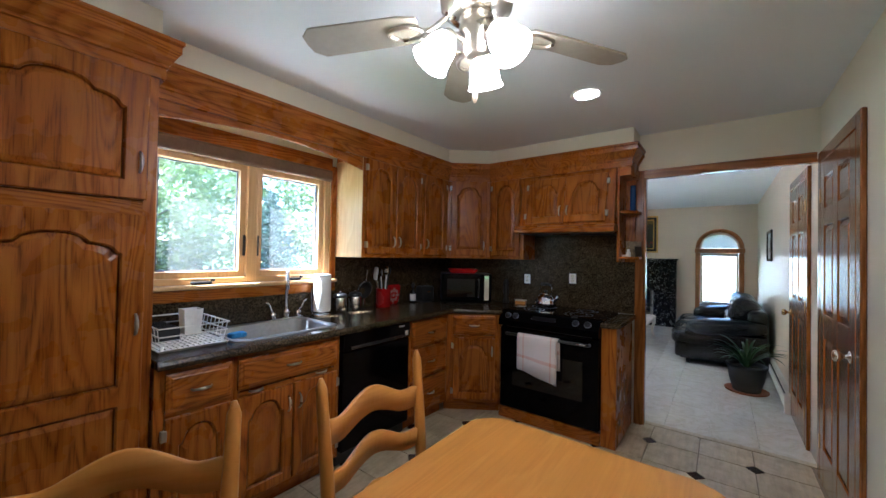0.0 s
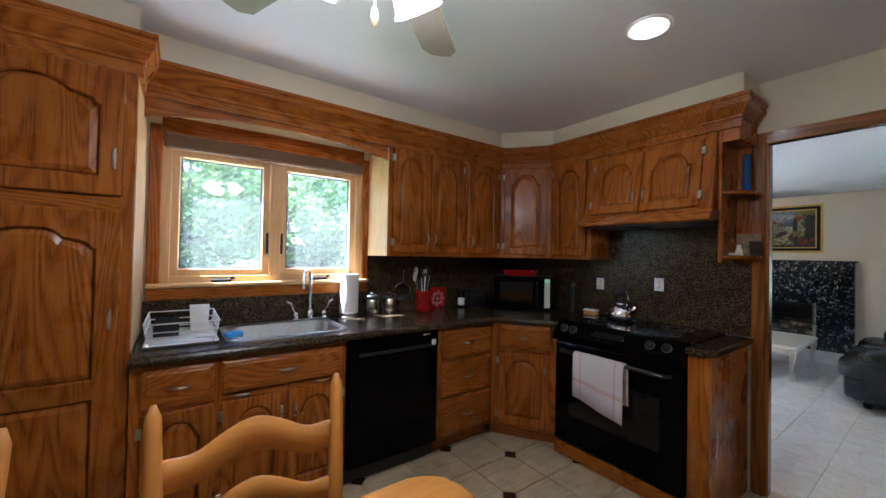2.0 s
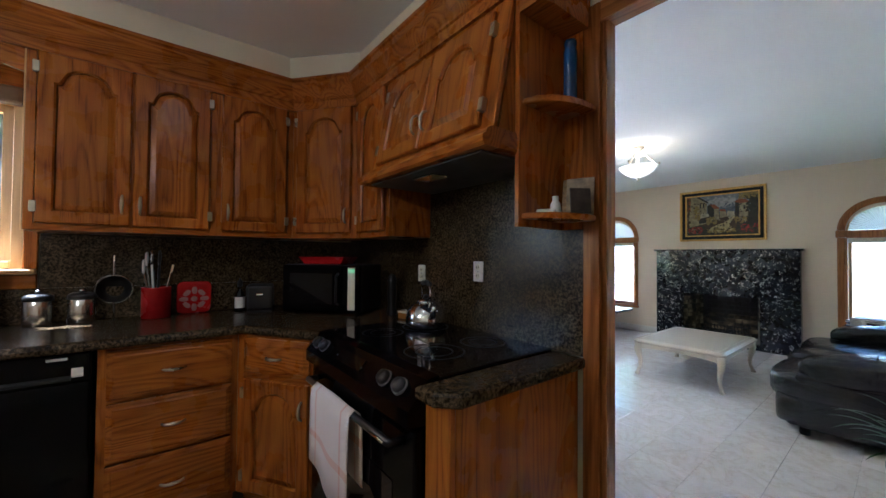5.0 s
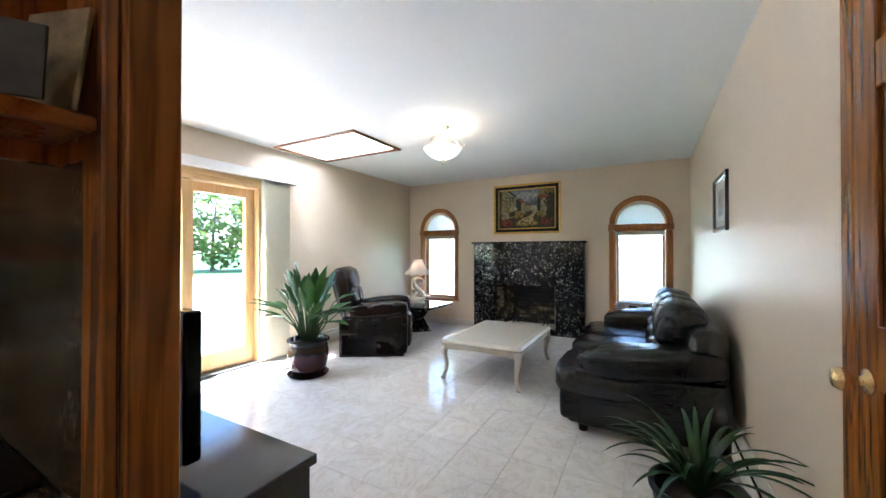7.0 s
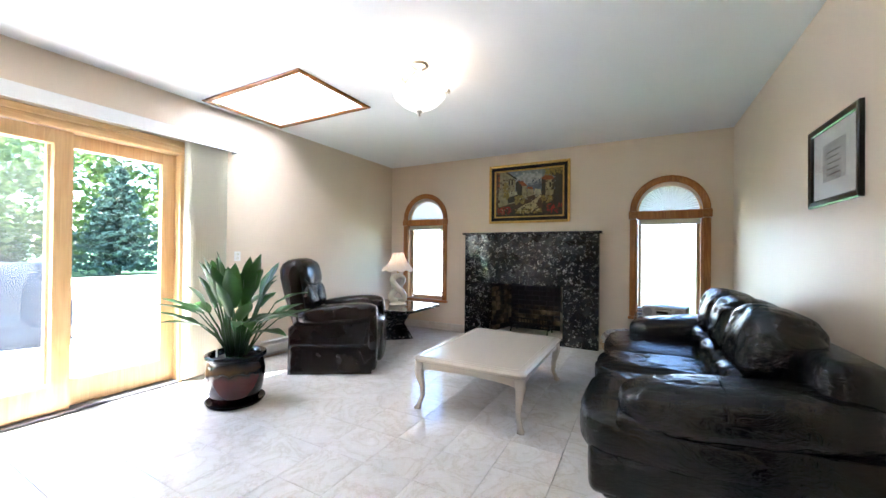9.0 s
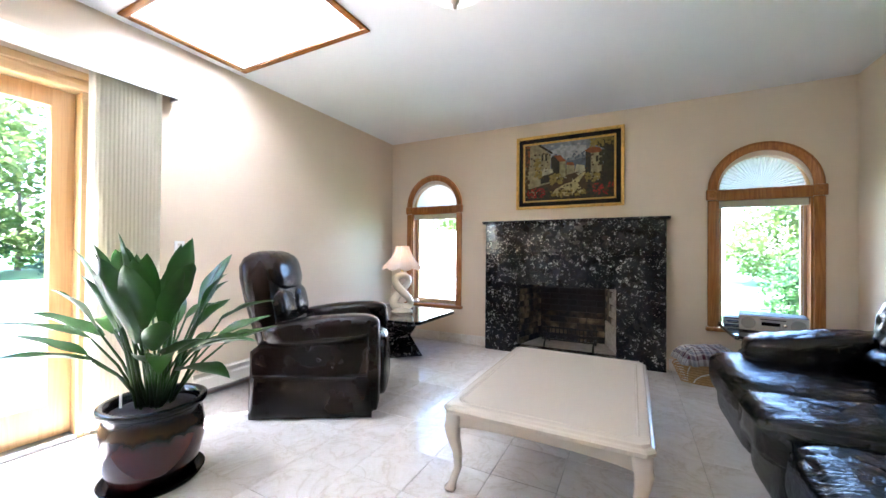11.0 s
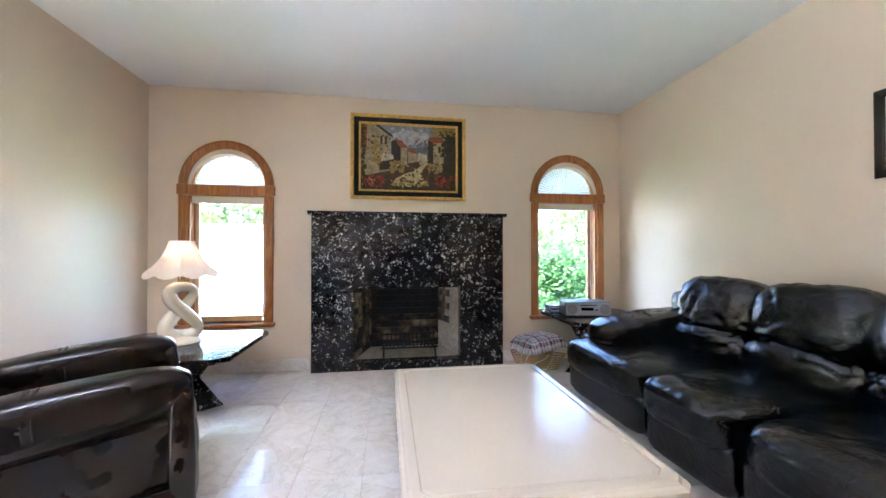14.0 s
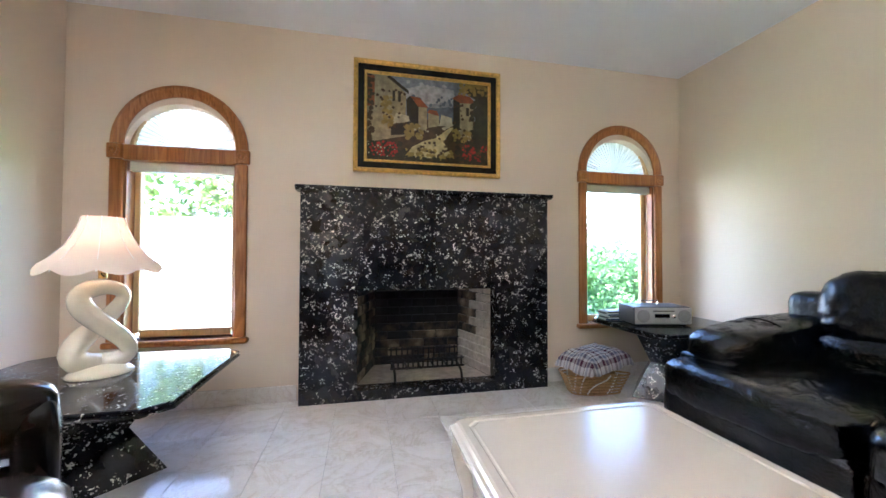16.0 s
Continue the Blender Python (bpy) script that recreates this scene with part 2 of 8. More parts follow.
def marble():
    """Polished cream marble: soft clouds, thin tan veins and pale chips."""
    w = Mat("polished_marble_tile", 0.12)
    v = w.co((1, 1, 1))
    n1 = w.noise(v, 3.4, 7, 0.62, 1.6)
    vein = w.ramp(n1, [(0.36, (0.81, 0.77, 0.71)), (0.475, (0.78, 0.735, 0.665)), (0.50, (0.70, 0.64, 0.55)), (0.525, (0.785, 0.74, 0.67)), (0.64, (0.83, 0.79, 0.735))])
    n2 = w.noise(v, 11.0, 6, 0.68, 0.9)
    fine = w.ramp(n2, [(0.34, (0.86, 0.84, 0.80)), (0.46, (1.0, 1.0, 1.0)), (0.495, (0.88, 0.85, 0.80)), (0.53, (1.02, 1.02, 1.02)), (0.70, (1.05, 1.05, 1.05))])
    cloud = w.ramp(w.noise(v, 1.3, 3), [(0.3, (0.95, 0.94, 0.93)), (0.7, (1.03, 1.025, 1.02))])
    w.color(w.mix(1.0, w.mix(0.45, vein, fine, "MULTIPLY"), cloud, "MULTIPLY"))
    w.rough(w.ramp(w.noise(v, 5, 4), [(0.3, (0.09,) * 3), (0.7, (0.19,) * 3)]))
    return w.m


marble_m = marble()


def ceramic_tile():
    w = Mat("beige_ceramic_tile", 0.38)
    v = w.co((1, 1, 1))
    n = w.noise(v, 9, 5, 0.65)
    streak = w.noise(w.co((30, 4, 4)), 1.4, 4)
    c = w.ramp(n, [(0.3, (0.43, 0.34, 0.22)), (0.55, (0.56, 0.465, 0.32)), (0.75, (0.62, 0.53, 0.39))])
    w.color(w.mix(0.5, c, w.ramp(streak, [(0.35, (0.7, 0.68, 0.62)), (0.6, (1.05, 1.04, 1.0))]), "MULTIPLY"))
    w.bump(streak, 0.15, 0.001)
    return w.m


ceramic_m = ceramic_tile()


def insert_tile():
    w = Mat("dark_insert_tile", 0.25)
    oi = w.t.nodes.new("ShaderNodeObjectInfo")
    tone = w.ramp(oi.outputs["Random"], [(0.0, (0.07, 0.02, 0.012)), (0.5, (0.05, 0.028, 0.02)), (1.0, (0.085, 0.08, 0.08))])
    w.color(w.mix(0.5, tone, w.ramp(w.noise(w.co(), 30, 4), [(0.3, (0.6, 0.6, 0.6)), (0.7, (1.1, 1.1, 1.1))]), "MULTIPLY"))
    return w.m


insert_m = insert_tile()
grout_m = plain("grout", (0.25, 0.2, 0.15), 0.9, 0, 0.15, 0.4, 200)
marble_grout = plain("pale_grout", (0.62, 0.575, 0.505), 0.5, 0, 0.1)


def leather(name, color, rough, wrinkle, spec=0.5):
    """Soft hide: a net of fine creases, broader folds and a little wear in the sheen."""
    w = Mat(name, rough, spec=spec)
    v = w.co((1, 1, 1))
    w.color(w.ramp(w.noise(v, 5, 4), [(0.3, tuple(c * 0.85 for c in color)), (0.7, tuple(c * 1.15 for c in color))]))
    fold = w.noise(w.co((2.2, 6.5, 4.0), True, (0.3, 0.4, 0.5)), 2.6, 3, 0.5, 1.0)
    net = w.noise(w.co((4.0, 9.0, 9.0), True, (0.5, 0.2, 0.9)), 2.4, 3, 0.55, 1.6)
    lines = w.ramp(net, [(0.40, (1, 1, 1)), (0.49, (0.15, 0.15, 0.15)), (0.51, (0.15, 0.15, 0.15)), (0.60, (1, 1, 1))])
    w.bump(fold, wrinkle * 0.7, 0.012)
    w.bump(lines, wrinkle, 0.005)
    w.bump(w.noise(v, 260, 2), 0.05, 0.001)
    w.rough(w.ramp(w.noise(v, 9, 3), [(0.3, (rough * 0.85,) * 3), (0.7, (rough * 1.2,) * 3)]))
    return w.m


leather_brown = leather("brown_leather", (0.011, 0.006, 0.0045), 0.20, 0.04, 0.26)
leather_black = leather("black_leather", (0.0014, 0.0018, 0.0034), 0.21, 0.26, 0.60)
cream_lacquer = paint("cream_lacquer", (0.66, 0.58, 0.46), 0.2, 0.03)


def leaf(name, a, b, rough=0.4, through=0.25):
    w = Mat(name, rough)
    geo = w.t.nodes.new("ShaderNodeNewGeometry")
    c = w.ramp(geo.outputs["Random Per Island"], [(0.0, a), (1.0, b)])
    w.color(w.mix(0.6, c, w.ramp(w.noise(w.co(), 14, 3), [(0.3, (0.7, 0.7, 0.7)), (0.7, (1.15, 1.15, 1.1))]), "MULTIPLY"))
    tr = w.node("ShaderNodeBsdfTranslucent")
    w.link(w.b.inputs["Base Color"].links[0].from_socket, tr.inputs[0])
    mx = w.t.nodes.new("ShaderNodeMixShader")
    mx.inputs[0].default_value = through
    out = w.t.nodes["Material Output"]
    w.link(w.b.outputs[0], mx.inputs[1])
    w.link(tr.outputs[0], mx.inputs[2])
    w.link(mx.outputs[0], out.inputs[0])
    return w.m


houseplant = leaf("houseplant_leaf", (0.022, 0.070, 0.014), (0.060, 0.150, 0.030), 0.33)
strap_leaf = leaf("strap_leaf", (0.02, 0.06, 0.02), (0.05, 0.11, 0.03), 0.3)
tree_leaf = leaf("tree_leaf", (0.10, 0.16, 0.045), (0.20, 0.27, 0.075), 0.45, 0.55)
spruce_leaf = leaf("spruce_needles", (0.04, 0.085, 0.065), (0.085, 0.14, 0.10), 0.6, 0.2)
hedge_leaf = leaf("hedge_leaf", (0.03, 0.09, 0.02), (0.08, 0.17, 0.04), 0.5, 0.3)
bark = plain("bark", (0.15, 0.12, 0.09), 0.9, 0, 0.4, 0.8, 14)
grass_m = plain("lawn", (0.06, 0.145, 0.045), 0.9, 0, 0.35, 0.6, 3)
patio_m = plain("patio_concrete", (0.70, 0.68, 0.64), 0.8, 0, 0.08, 0.2, 5)


def glazed_pot():
    w = Mat("glazed_pot", 0.16)
    tc = w.t.nodes.new("ShaderNodeTexCoord")
    sep = w.t.nodes.new("ShaderNodeSeparateXYZ")
    w.link(tc.outputs["Object"], sep.inputs[0])
    n = w.noise(w.co(), 18, 4)
    add = w.node("ShaderNodeMath")
    add.operation = "MULTIPLY_ADD"
    add.inputs[1].default_value = 0.07
    w.link(n, add.inputs[0])
    w.link(sep.outputs[2], add.inputs[2])
    w.color(w.ramp(add.outputs[0], [(0.0, (0.026, 0.005, 0.005)), (0.25, (0.055, 0.010, 0.007)), (0.28, (0.020, 0.010, 0.006)), (0.30, (0.060, 0.028, 0.009)), (0.37, (0.010, 0.011, 0.014))]))
    return w.m


pot_glaze = glazed_pot()


def firebrick():
    w = Mat("sooty_firebrick", 0.85)
    tc = w.t.nodes.new("ShaderNodeTexCoord")
    sep = w.t.nodes.new("ShaderNodeSeparateXYZ")
    w.link(tc.outputs["Object"], sep.inputs[0])
    n = w.noise(w.co(), 4.5, 5)
    add = w.node("ShaderNodeMath")
    add.operation = "MULTIPLY_ADD"
    add.inputs[1].default_value = 0.8
    w.link(n, add.inputs[0])
    w.link(sep.outputs[1], add.inputs[2])
    soot = w.ramp(n, [(0.42, (0.012, 0.010, 0.009)), (0.53, (0.11, 0.075, 0.045)), (0.66, (0.38, 0.28, 0.17))])
    w.color(soot)
    w.bump(w.noise(w.co(), 60, 4), 0.4, 0.003)
    return w.m


brick_soot = firebrick()
brick_clean = plain("firebrick", (0.42, 0.35, 0.26), 0.85, 0, 0.25, 0.4, 20)
brick_black = plain("soot_black_brick", (0.02, 0.017, 0.015), 0.9, 0, 0.5, 0.4, 10)


def plaid():
    w = Mat("plaid_wool", 0.95)
    tc = w.t.nodes.new("ShaderNodeTexCoord")
    sep = w.t.nodes.new("ShaderNodeSeparateXYZ")
    w.link(tc.outputs["UV"], sep.inputs[0])
    cols = []
    for k in (0, 1):
        m = w.node("ShaderNodeMath")
        m.operation = "FRACT"
        s = w.node("ShaderNodeMath")
        s.operation = "MULTIPLY"
        s.inputs[1].default_value = 4.0
        w.link(sep.outputs[k], s.inputs[0])
        w.link(s.outputs[0], m.inputs[0])
        r = w.ramp(m.outputs[0], [(0.0, (0.5, 0.48, 0.46)), (0.20, (0.06, 0.01, 0.03)), (0.40, (0.5, 0.48, 0.46)), (0.52, (0.16, 0.18, 0.24)), (0.72, (0.55, 0.53, 0.5)), (0.84, (0.08, 0.015, 0.03)), (0.93, (0.5, 0.48, 0.46))])
        r.node.color_ramp.interpolation = "CONSTANT"
        cols.append(r)
    w.color(w.mix(0.5, cols[0], cols[1]))
    w.bump(w.noise(w.co(), 300, 2), 0.4, 0.002)
    return w.m


plaid_m = plaid()


def towel():
    w = Mat("cotton_towel", 0.95)
    tc = w.t.nodes.new("ShaderNodeTexCoord")
    sep = w.t.nodes.new("ShaderNodeSeparateXYZ")
    w.link(tc.outputs["UV"], sep.inputs[0])
    base = (0.72, 0.64, 0.58)
    out = None
    for k in (0, 1):
        r = w.ramp(sep.outputs[k], [(0.0, base), (0.14, (0.62, 0.30, 0.20)), (0.17, base), (0.83, (0.62, 0.30, 0.20)), (0.86, base)])
        r.node.color_ramp.interpolation = "CONSTANT"
        out = r if out is None else w.mix(0.5, out, r)
    w.color(out)
    ck = w.node("ShaderNodeTexChecker", Scale=70.0)
    w.link(tc.outputs["UV"], ck.inputs[0])
    w.bump(ck.outputs["Fac"], 0.6, 0.003)
    return w.m


towel_m = towel()


def clear(name, tint=(1, 1, 1), gloss=0.06):
    """A thin pane: see-through, with a faint mirror image."""
    m = bpy.data.materials.new(name)
    m.use_nodes = True
    t = m.node_tree
    t.nodes.remove(t.nodes["Principled BSDF"])
    tr = t.nodes.new("ShaderNodeBsdfTransparent")
    tr.inputs[0].default_value = (*tint, 1)
    gl = t.nodes.new("ShaderNodeBsdfGlossy")
    gl.inputs["Roughness"].default_value = 0.02
    mx = t.nodes.new("ShaderNodeMixShader")
    mx.inputs[0].default_value = gloss
    t.links.new(tr.outputs[0], mx.inputs[1])
    t.links.new(gl.outputs[0], mx.inputs[2])
    t.links.new(mx.outputs[0], t.nodes["Material Output"].inputs[0])
    return m


pane_glass = clear("window_glass", (0.97, 0.99, 0.98), 0.05)
picture_glass = clear("picture_glass", (0.98, 0.98, 0.98), 0.10)


def glow(name, color, strength, rough=0.4):
    w = Mat(name, rough, color=(0.8, 0.78, 0.72))
    w.b.inputs["Emission Color"].default_value = (*color, 1)
    w.b.inputs["Emission Strength"].default_value = strength
    return w.m


fan_glass = glow("lit_opal_glass", (1.0, 0.86, 0.68), 4.3)
bowl_glass = glow("lit_alabaster_bowl", (1.0, 0.84, 0.62), 0.10)
bowl_bulb = glow("warm_bulb", (1.0, 0.76, 0.48), 6.5)
downlight_glow = glow("downlight_bulb", (1.0, 0.86, 0.68), 4.5)
bulb_glow = glow("lamp_bulb", (1.0, 0.62, 0.34), 2.0)


def veil(name, color, amount=0.55, rough=0.9):
    w = Mat(name, rough, color=color)
    tr = w.node("ShaderNodeBsdfTranslucent")
    tr.inputs[0].default_value = (*color, 1)
    mx = w.t.nodes.new("ShaderNodeMixShader")
    mx.inputs[0].default_value = amount
    w.link(w.b.outputs[0], mx.inputs[1])
    w.link(tr.outputs[0], mx.inputs[2])
    w.link(mx.outputs[0], w.t.nodes["Material Output"].inputs[0])
    w.bump(w.noise(w.co(), 250, 2), 0.2, 0.001)
    return w.m


shade_cloth = veil("pleated_shade", (0.66, 0.65, 0.63), 0.22)
skylight_diffuser = veil("diffuser_white", (0.90, 0.90, 0.89), 0.75)
lamp_cloth = veil("lamp_shade_cloth", (0.80, 0.70, 0.62), 0.45)
blind_cloth = veil("vertical_blind_vinyl", (0.80, 0.77, 0.66), 0.42)


def haze_screen_mat(name, share):
    """Near-clear sheet whose pale translucent share lays a haze over the view."""
    m = bpy.data.materials.new(name)
    m.use_nodes = True
    t = m.node_tree
    t.nodes.remove(t.nodes["Principled BSDF"])
    tr = t.nodes.new("ShaderNodeBsdfTransparent")
    dl = t.nodes.new("ShaderNodeBsdfTranslucent")
    dl.inputs[0].default_value = (0.70, 0.68, 0.62, 1)
    mx = t.nodes.new("ShaderNodeMixShader")
    mx.inputs[0].default_value = share
    t.links.new(tr.outputs[0], mx.inputs[1])
    t.links.new(dl.outputs[0], mx.inputs[2])
    t.links.new(mx.outputs[0], t.nodes["Material Output"].inputs[0])
    return m


# glare of the bright outdoors, put into thin pale sheets at the glazing
window_haze = haze_screen_mat("window_haze", 0.04)
door_haze = haze_screen_mat("faint_door_haze", 0.02)

# ---- mesh helpers ----


def mesh_of(name, bm, material, smooth=False):
    bmesh.ops.recalc_face_normals(bm, faces=bm.faces)
    me = bpy.data.meshes.new(name)
    bm.to_mesh(me)
    bm.free()
    for m in material if isinstance(material, (list, tuple)) else (material,):
        me.materials.append(m)
    if smooth:
        for p in me.polygons:
            p.use_smooth = True
    return me


def part(name, bm, material, parent, label="", smooth=False):
    ob = new(name, mesh_of(name, bm, material, smooth))
    ob.parent = parent
    return tagged(ob, label)


def thing(name, label, category, m=None, group=""):
    ob = new(name)
    ob.empty_display_size = 0.1
    if m is not None:
        ob.matrix_basis = m
    return tagged(ob, label, category, group)


def solid(name, bm, material, label, category, m=None, smooth=False, group=""):
    ob = new(name, mesh_of(name, bm, material, smooth))
    if m is not None:
        ob.matrix_basis = m
    return tagged(ob, label, category, group)


def setting(name, bm, material, smooth=False):
    return tagged(new(name, mesh_of(name, bm, material, smooth)), kind="structure")


def box(x0, x1, y0, y1, z0, z1, bevel=0.0, bm=None, seg=1):
    bm = bm or bmesh.new()
    made = bmesh.ops.create_cube(bm, size=1, matrix=Matrix.Translation(((x0 + x1) / 2, (y0 + y1) / 2, (z0 + z1) / 2)) @ Matrix.Diagonal((x1 - x0, y1 - y0, z1 - z0, 1)))
    if bevel:
        es = list({e for v in made["verts"] for e in v.link_edges})
        bmesh.ops.bevel(bm, geom=es, offset=bevel, segments=seg, affect="EDGES", profile=0.5)
    return bm


def loft(rings, bm=None, close=True, caps=True):
    """Joins rings of points, all of one length, with quads."""
    bm = bm or bmesh.new()
    vs = [[bm.verts.new(p) for p in r] for r in rings]
    n = len(rings[0])
    for a, b in zip(vs, vs[1:]):
        for i in range(n if close else n - 1):
            j = (i + 1) % n
            bm.faces.new((a[i], a[j], b[j], b[i]))
    if caps and close:
        bm.faces.new(vs[0][::-1])
        bm.faces.new(vs[-1])
    return bm


def lathe(profile, seg=24, at=(0, 0, 0), bm=None, caps=True, oval=1.0):
    rings = [[(at[0] + r * math.cos(2 * math.pi * i / seg), at[1] + oval * r * math.sin(2 * math.pi * i / seg), at[2] + z) for i in range(seg)] for r, z in profile]
    return loft(rings, bm, True, caps)


def tube(points, r, seg=8, bm=None, radii=None):
    pts = [Vector(p) for p in points]
    rings = []
    side = None
    for i, p in enumerate(pts):
        d = (pts[min(i + 1, len(pts) - 1)] - pts[max(i - 1, 0)]).normalized()
        if side is None:
            side = d.orthogonal().normalized()
        side = (side - d * side.dot(d)).normalized()
        up = d.cross(side)
        rr = radii[i] if radii else r
        rings.append([p + (side * math.cos(2 * math.pi * k / seg) + up * math.sin(2 * math.pi * k / seg)) * rr for k in range(seg)])
    return loft(rings, bm)


def prism(outline, lo, hi, axis="y", bm=None, bevel=0.0):
    """A flat outline, given in the two other axes, thickened along axis."""
    def at(p, v):
        return {"x": (v, p[0], p[1]), "y": (p[0], v, p[1]), "z": (p[0], p[1], v)}[axis]
    bm = bm or bmesh.new()
    a = [bm.verts.new(at(p, lo)) for p in outline]
    b = [bm.verts.new(at(p, hi)) for p in outline]
    f = [bm.faces.new(a), bm.faces.new(b[::-1])]
    n = len(outline)
    for i in range(n):
        f.append(bm.faces.new((a[i], b[i], b[(i + 1) % n], a[(i + 1) % n])))
    if bevel:
        bmesh.ops.bevel(bm, geom=[e for fa in f[:2] for e in fa.edges], offset=bevel, segments=1, affect="EDGES")
    return bm


def blob(x0, x1, y0, y1, z0, z1, power=3.0, nu=28, nv=14, bm=None, puff=0.0, seed=0.0):
    """A rounded cushion: a superellipsoid with slight unevenness."""
    bm = bm or bmesh.new()
    c = Vector(((x0 + x1) / 2, (y0 + y1) / 2, (z0 + z1) / 2))
    h = Vector(((x1 - x0) / 2, (y1 - y0) / 2, (z1 - z0) / 2))

    def sp(v):
        return math.copysign(abs(v) ** (2 / power), v)
    rings = []
    for j in range(1, nv):
        ph = -math.pi / 2 + math.pi * j / nv
        ring = []
        for i in range(nu):
            th = 2 * math.pi * i / nu
            p = Vector((sp(math.cos(ph)) * sp(math.cos(th)), sp(math.cos(ph)) * sp(math.sin(th)), sp(math.sin(ph))))
            q = Vector((p.x * h.x, p.y * h.y, p.z * h.z)) + c
            if puff:
                q += p.normalized() * puff * noise.noise(q * 5.0 + Vector((seed, seed, seed)))
            ring.append(q)
        rings.append(ring)
    return loft(rings, bm)


def grid_sheet(rows, bm=None, uv=True):
    """A sheet from rows of points, with UVs along both ways."""
    bm = bm or bmesh.new()
    lay = bm.loops.layers.uv.verify()
    vs = [[bm.verts.new(p) for p in r] for r in rows]
    nr, nc = len(rows) - 1, len(rows[0]) - 1
    for j in range(nr):
        for i in range(nc):
            f = bm.faces.new((vs[j][i], vs[j][i + 1], vs[j + 1][i + 1], vs[j + 1][i]))
            for lp, (a, b) in zip(f.loops, ((i, j), (i + 1, j), (i + 1, j + 1), (i, j + 1))):
                lp[lay].uv = (a / nc, b / nr)
    return bm


# ---- the shell of the house ----
KX, RX = -2.37, 0.69          # kitchen window wall, right-hand wall
SY, LY = 4.07, 4.13           # the two faces of the wall between the rooms
LX, FY, TOP = -3.60, 9.47, 2.44   # living room outer wall, fireplace wall, ceilings
BACK = -1.6


def wall(name, boxes, material):
    bm = bmesh.new()
    for b in boxes:
        box(*b, bm=bm)
    return setting(name, bm, material)


WIN = (1.16, 2.39, 1.17, 2.01)        # kitchen window opening: y, y, z, z
wall("wall_kitchen_window", [(KX - 0.15, KX, BACK, WIN[0], 0, TOP), (KX - 0.15, KX, WIN[1], SY, 0, TOP), (KX - 0.15, KX, WIN[0], WIN[1], 0, WIN[2]), (KX - 0.15, KX, WIN[0], WIN[1], WIN[3], TOP)], wall_cream)
wall("wall_between_kitchen_side", [(KX - 0.15, -0.37, SY, SY + 0.045, 0, TOP), (-0.37, RX, SY, SY + 0.045, 2.09, TOP)], wall_cream)
wall("wall_between_living_side", [(LX - 0.15, -0.37, SY + 0.045, LY, 0, TOP), (-0.37, RX, SY + 0.045, LY, 2.09, TOP)], wall_beige)
wall("wall_right_kitchen", [(RX, RX + 0.15, BACK, LY - 0.05, 0, TOP)], wall_cream)
wall("wall_right_living", [(RX, RX + 0.15, LY - 0.05, FY, 0, TOP)], wall_beige)
wall("wall_kitchen_back", [(KX - 0.15, RX + 0.15, BACK - 0.15, BACK, 0, TOP)], wall_cream)
SL = (4.84, 6.48, 2.05)               # sliding door opening: y, y, height
wall("wall_living_outer", [(LX - 0.15, LX, LY, SL[0], 0, TOP), (LX - 0.15, LX, SL[1], FY, 0, TOP), (LX - 0.15, LX, SL[0], SL[1], SL[2], TOP)], wall_beige)
WCX, WH, WZ = (-2.985, 0.125), 0.315, 1.57   # arched windows: centres, half width, springing height
FBX, FBZ = (-1.915, -0.97), (0.07, 0.72)     # firebox opening


def fireplace_wall():
    bm = bmesh.new()
    xs = [LX - 0.15, WCX[0] - WH, WCX[0] + WH, FBX[0] - 0.02, FBX[1] + 0.02, WCX[1] - WH, WCX[1] + WH, RX + 0.15]
    for i in range(7):
        if i in (1, 5):
            box(xs[i], xs[i + 1], FY, FY + 0.16, 0, 0.43, bm=bm)
            cx = (xs[i] + xs[i + 1]) / 2
            for s in (-1, 1):
                arc = [(cx + s * WH * math.cos(a), WZ + WH * math.sin(a)) for a in [math.pi / 2 * k / 10 for k in range(11)]]
                prism(arc + [(cx, TOP), (cx + s * WH, TOP)], FY, FY + 0.16, "y", bm)
        elif i == 3:
            box(xs[i], xs[i + 1], FY, FY + 0.16, FBZ[1] + 0.02, TOP, bm=bm)
        else:
            box(xs[i], xs[i + 1], FY, FY + 0.16, 0, TOP, bm=bm)
    return setting("wall_fireplace", bm, wall_beige)


fireplace_wall()
SKY = (-3.47, -2.34, 6.61, 7.32)      # skylight opening: x, x, y, y


def ceilings():
    bm = bmesh.new()
    box(KX - 0.15, RX + 0.15, BACK - 0.15, SY + 0.045, TOP, TOP + 0.12, bm=bm)
    setting("ceiling_kitchen", bm, ceiling_white)
    bm = bmesh.new()
    x0, x1, y0, y1 = LX - 0.15, RX + 0.15, SY + 0.045, FY + 0.16
    box(x0, SKY[0], y0, y1, TOP, TOP + 0.12, bm=bm)
    box(SKY[1], x1, y0, y1, TOP, TOP + 0.12, bm=bm)
    box(SKY[0], SKY[1], y0, SKY[2], TOP, TOP + 0.12, bm=bm)
    box(SKY[0], SKY[1], SKY[3], y1, TOP, TOP + 0.12, bm=bm)
    setting("ceiling_living", bm, ceiling_white)
    bm = bmesh.new()
    x0, x1, y0, y1 = SKY
    for b in ((x0 - 0.03, x0, y0 - 0.03, y1 + 0.03), (x1, x1 + 0.03, y0 - 0.03, y1 + 0.03), (x0, x1, y0 - 0.03, y0), (x0, x1, y1, y1 + 0.03)):
        box(*b, TOP + 0.12, TOP + 0.42, bm=bm)
    setting("skylight_shaft", bm, ceiling_white)


ceilings()


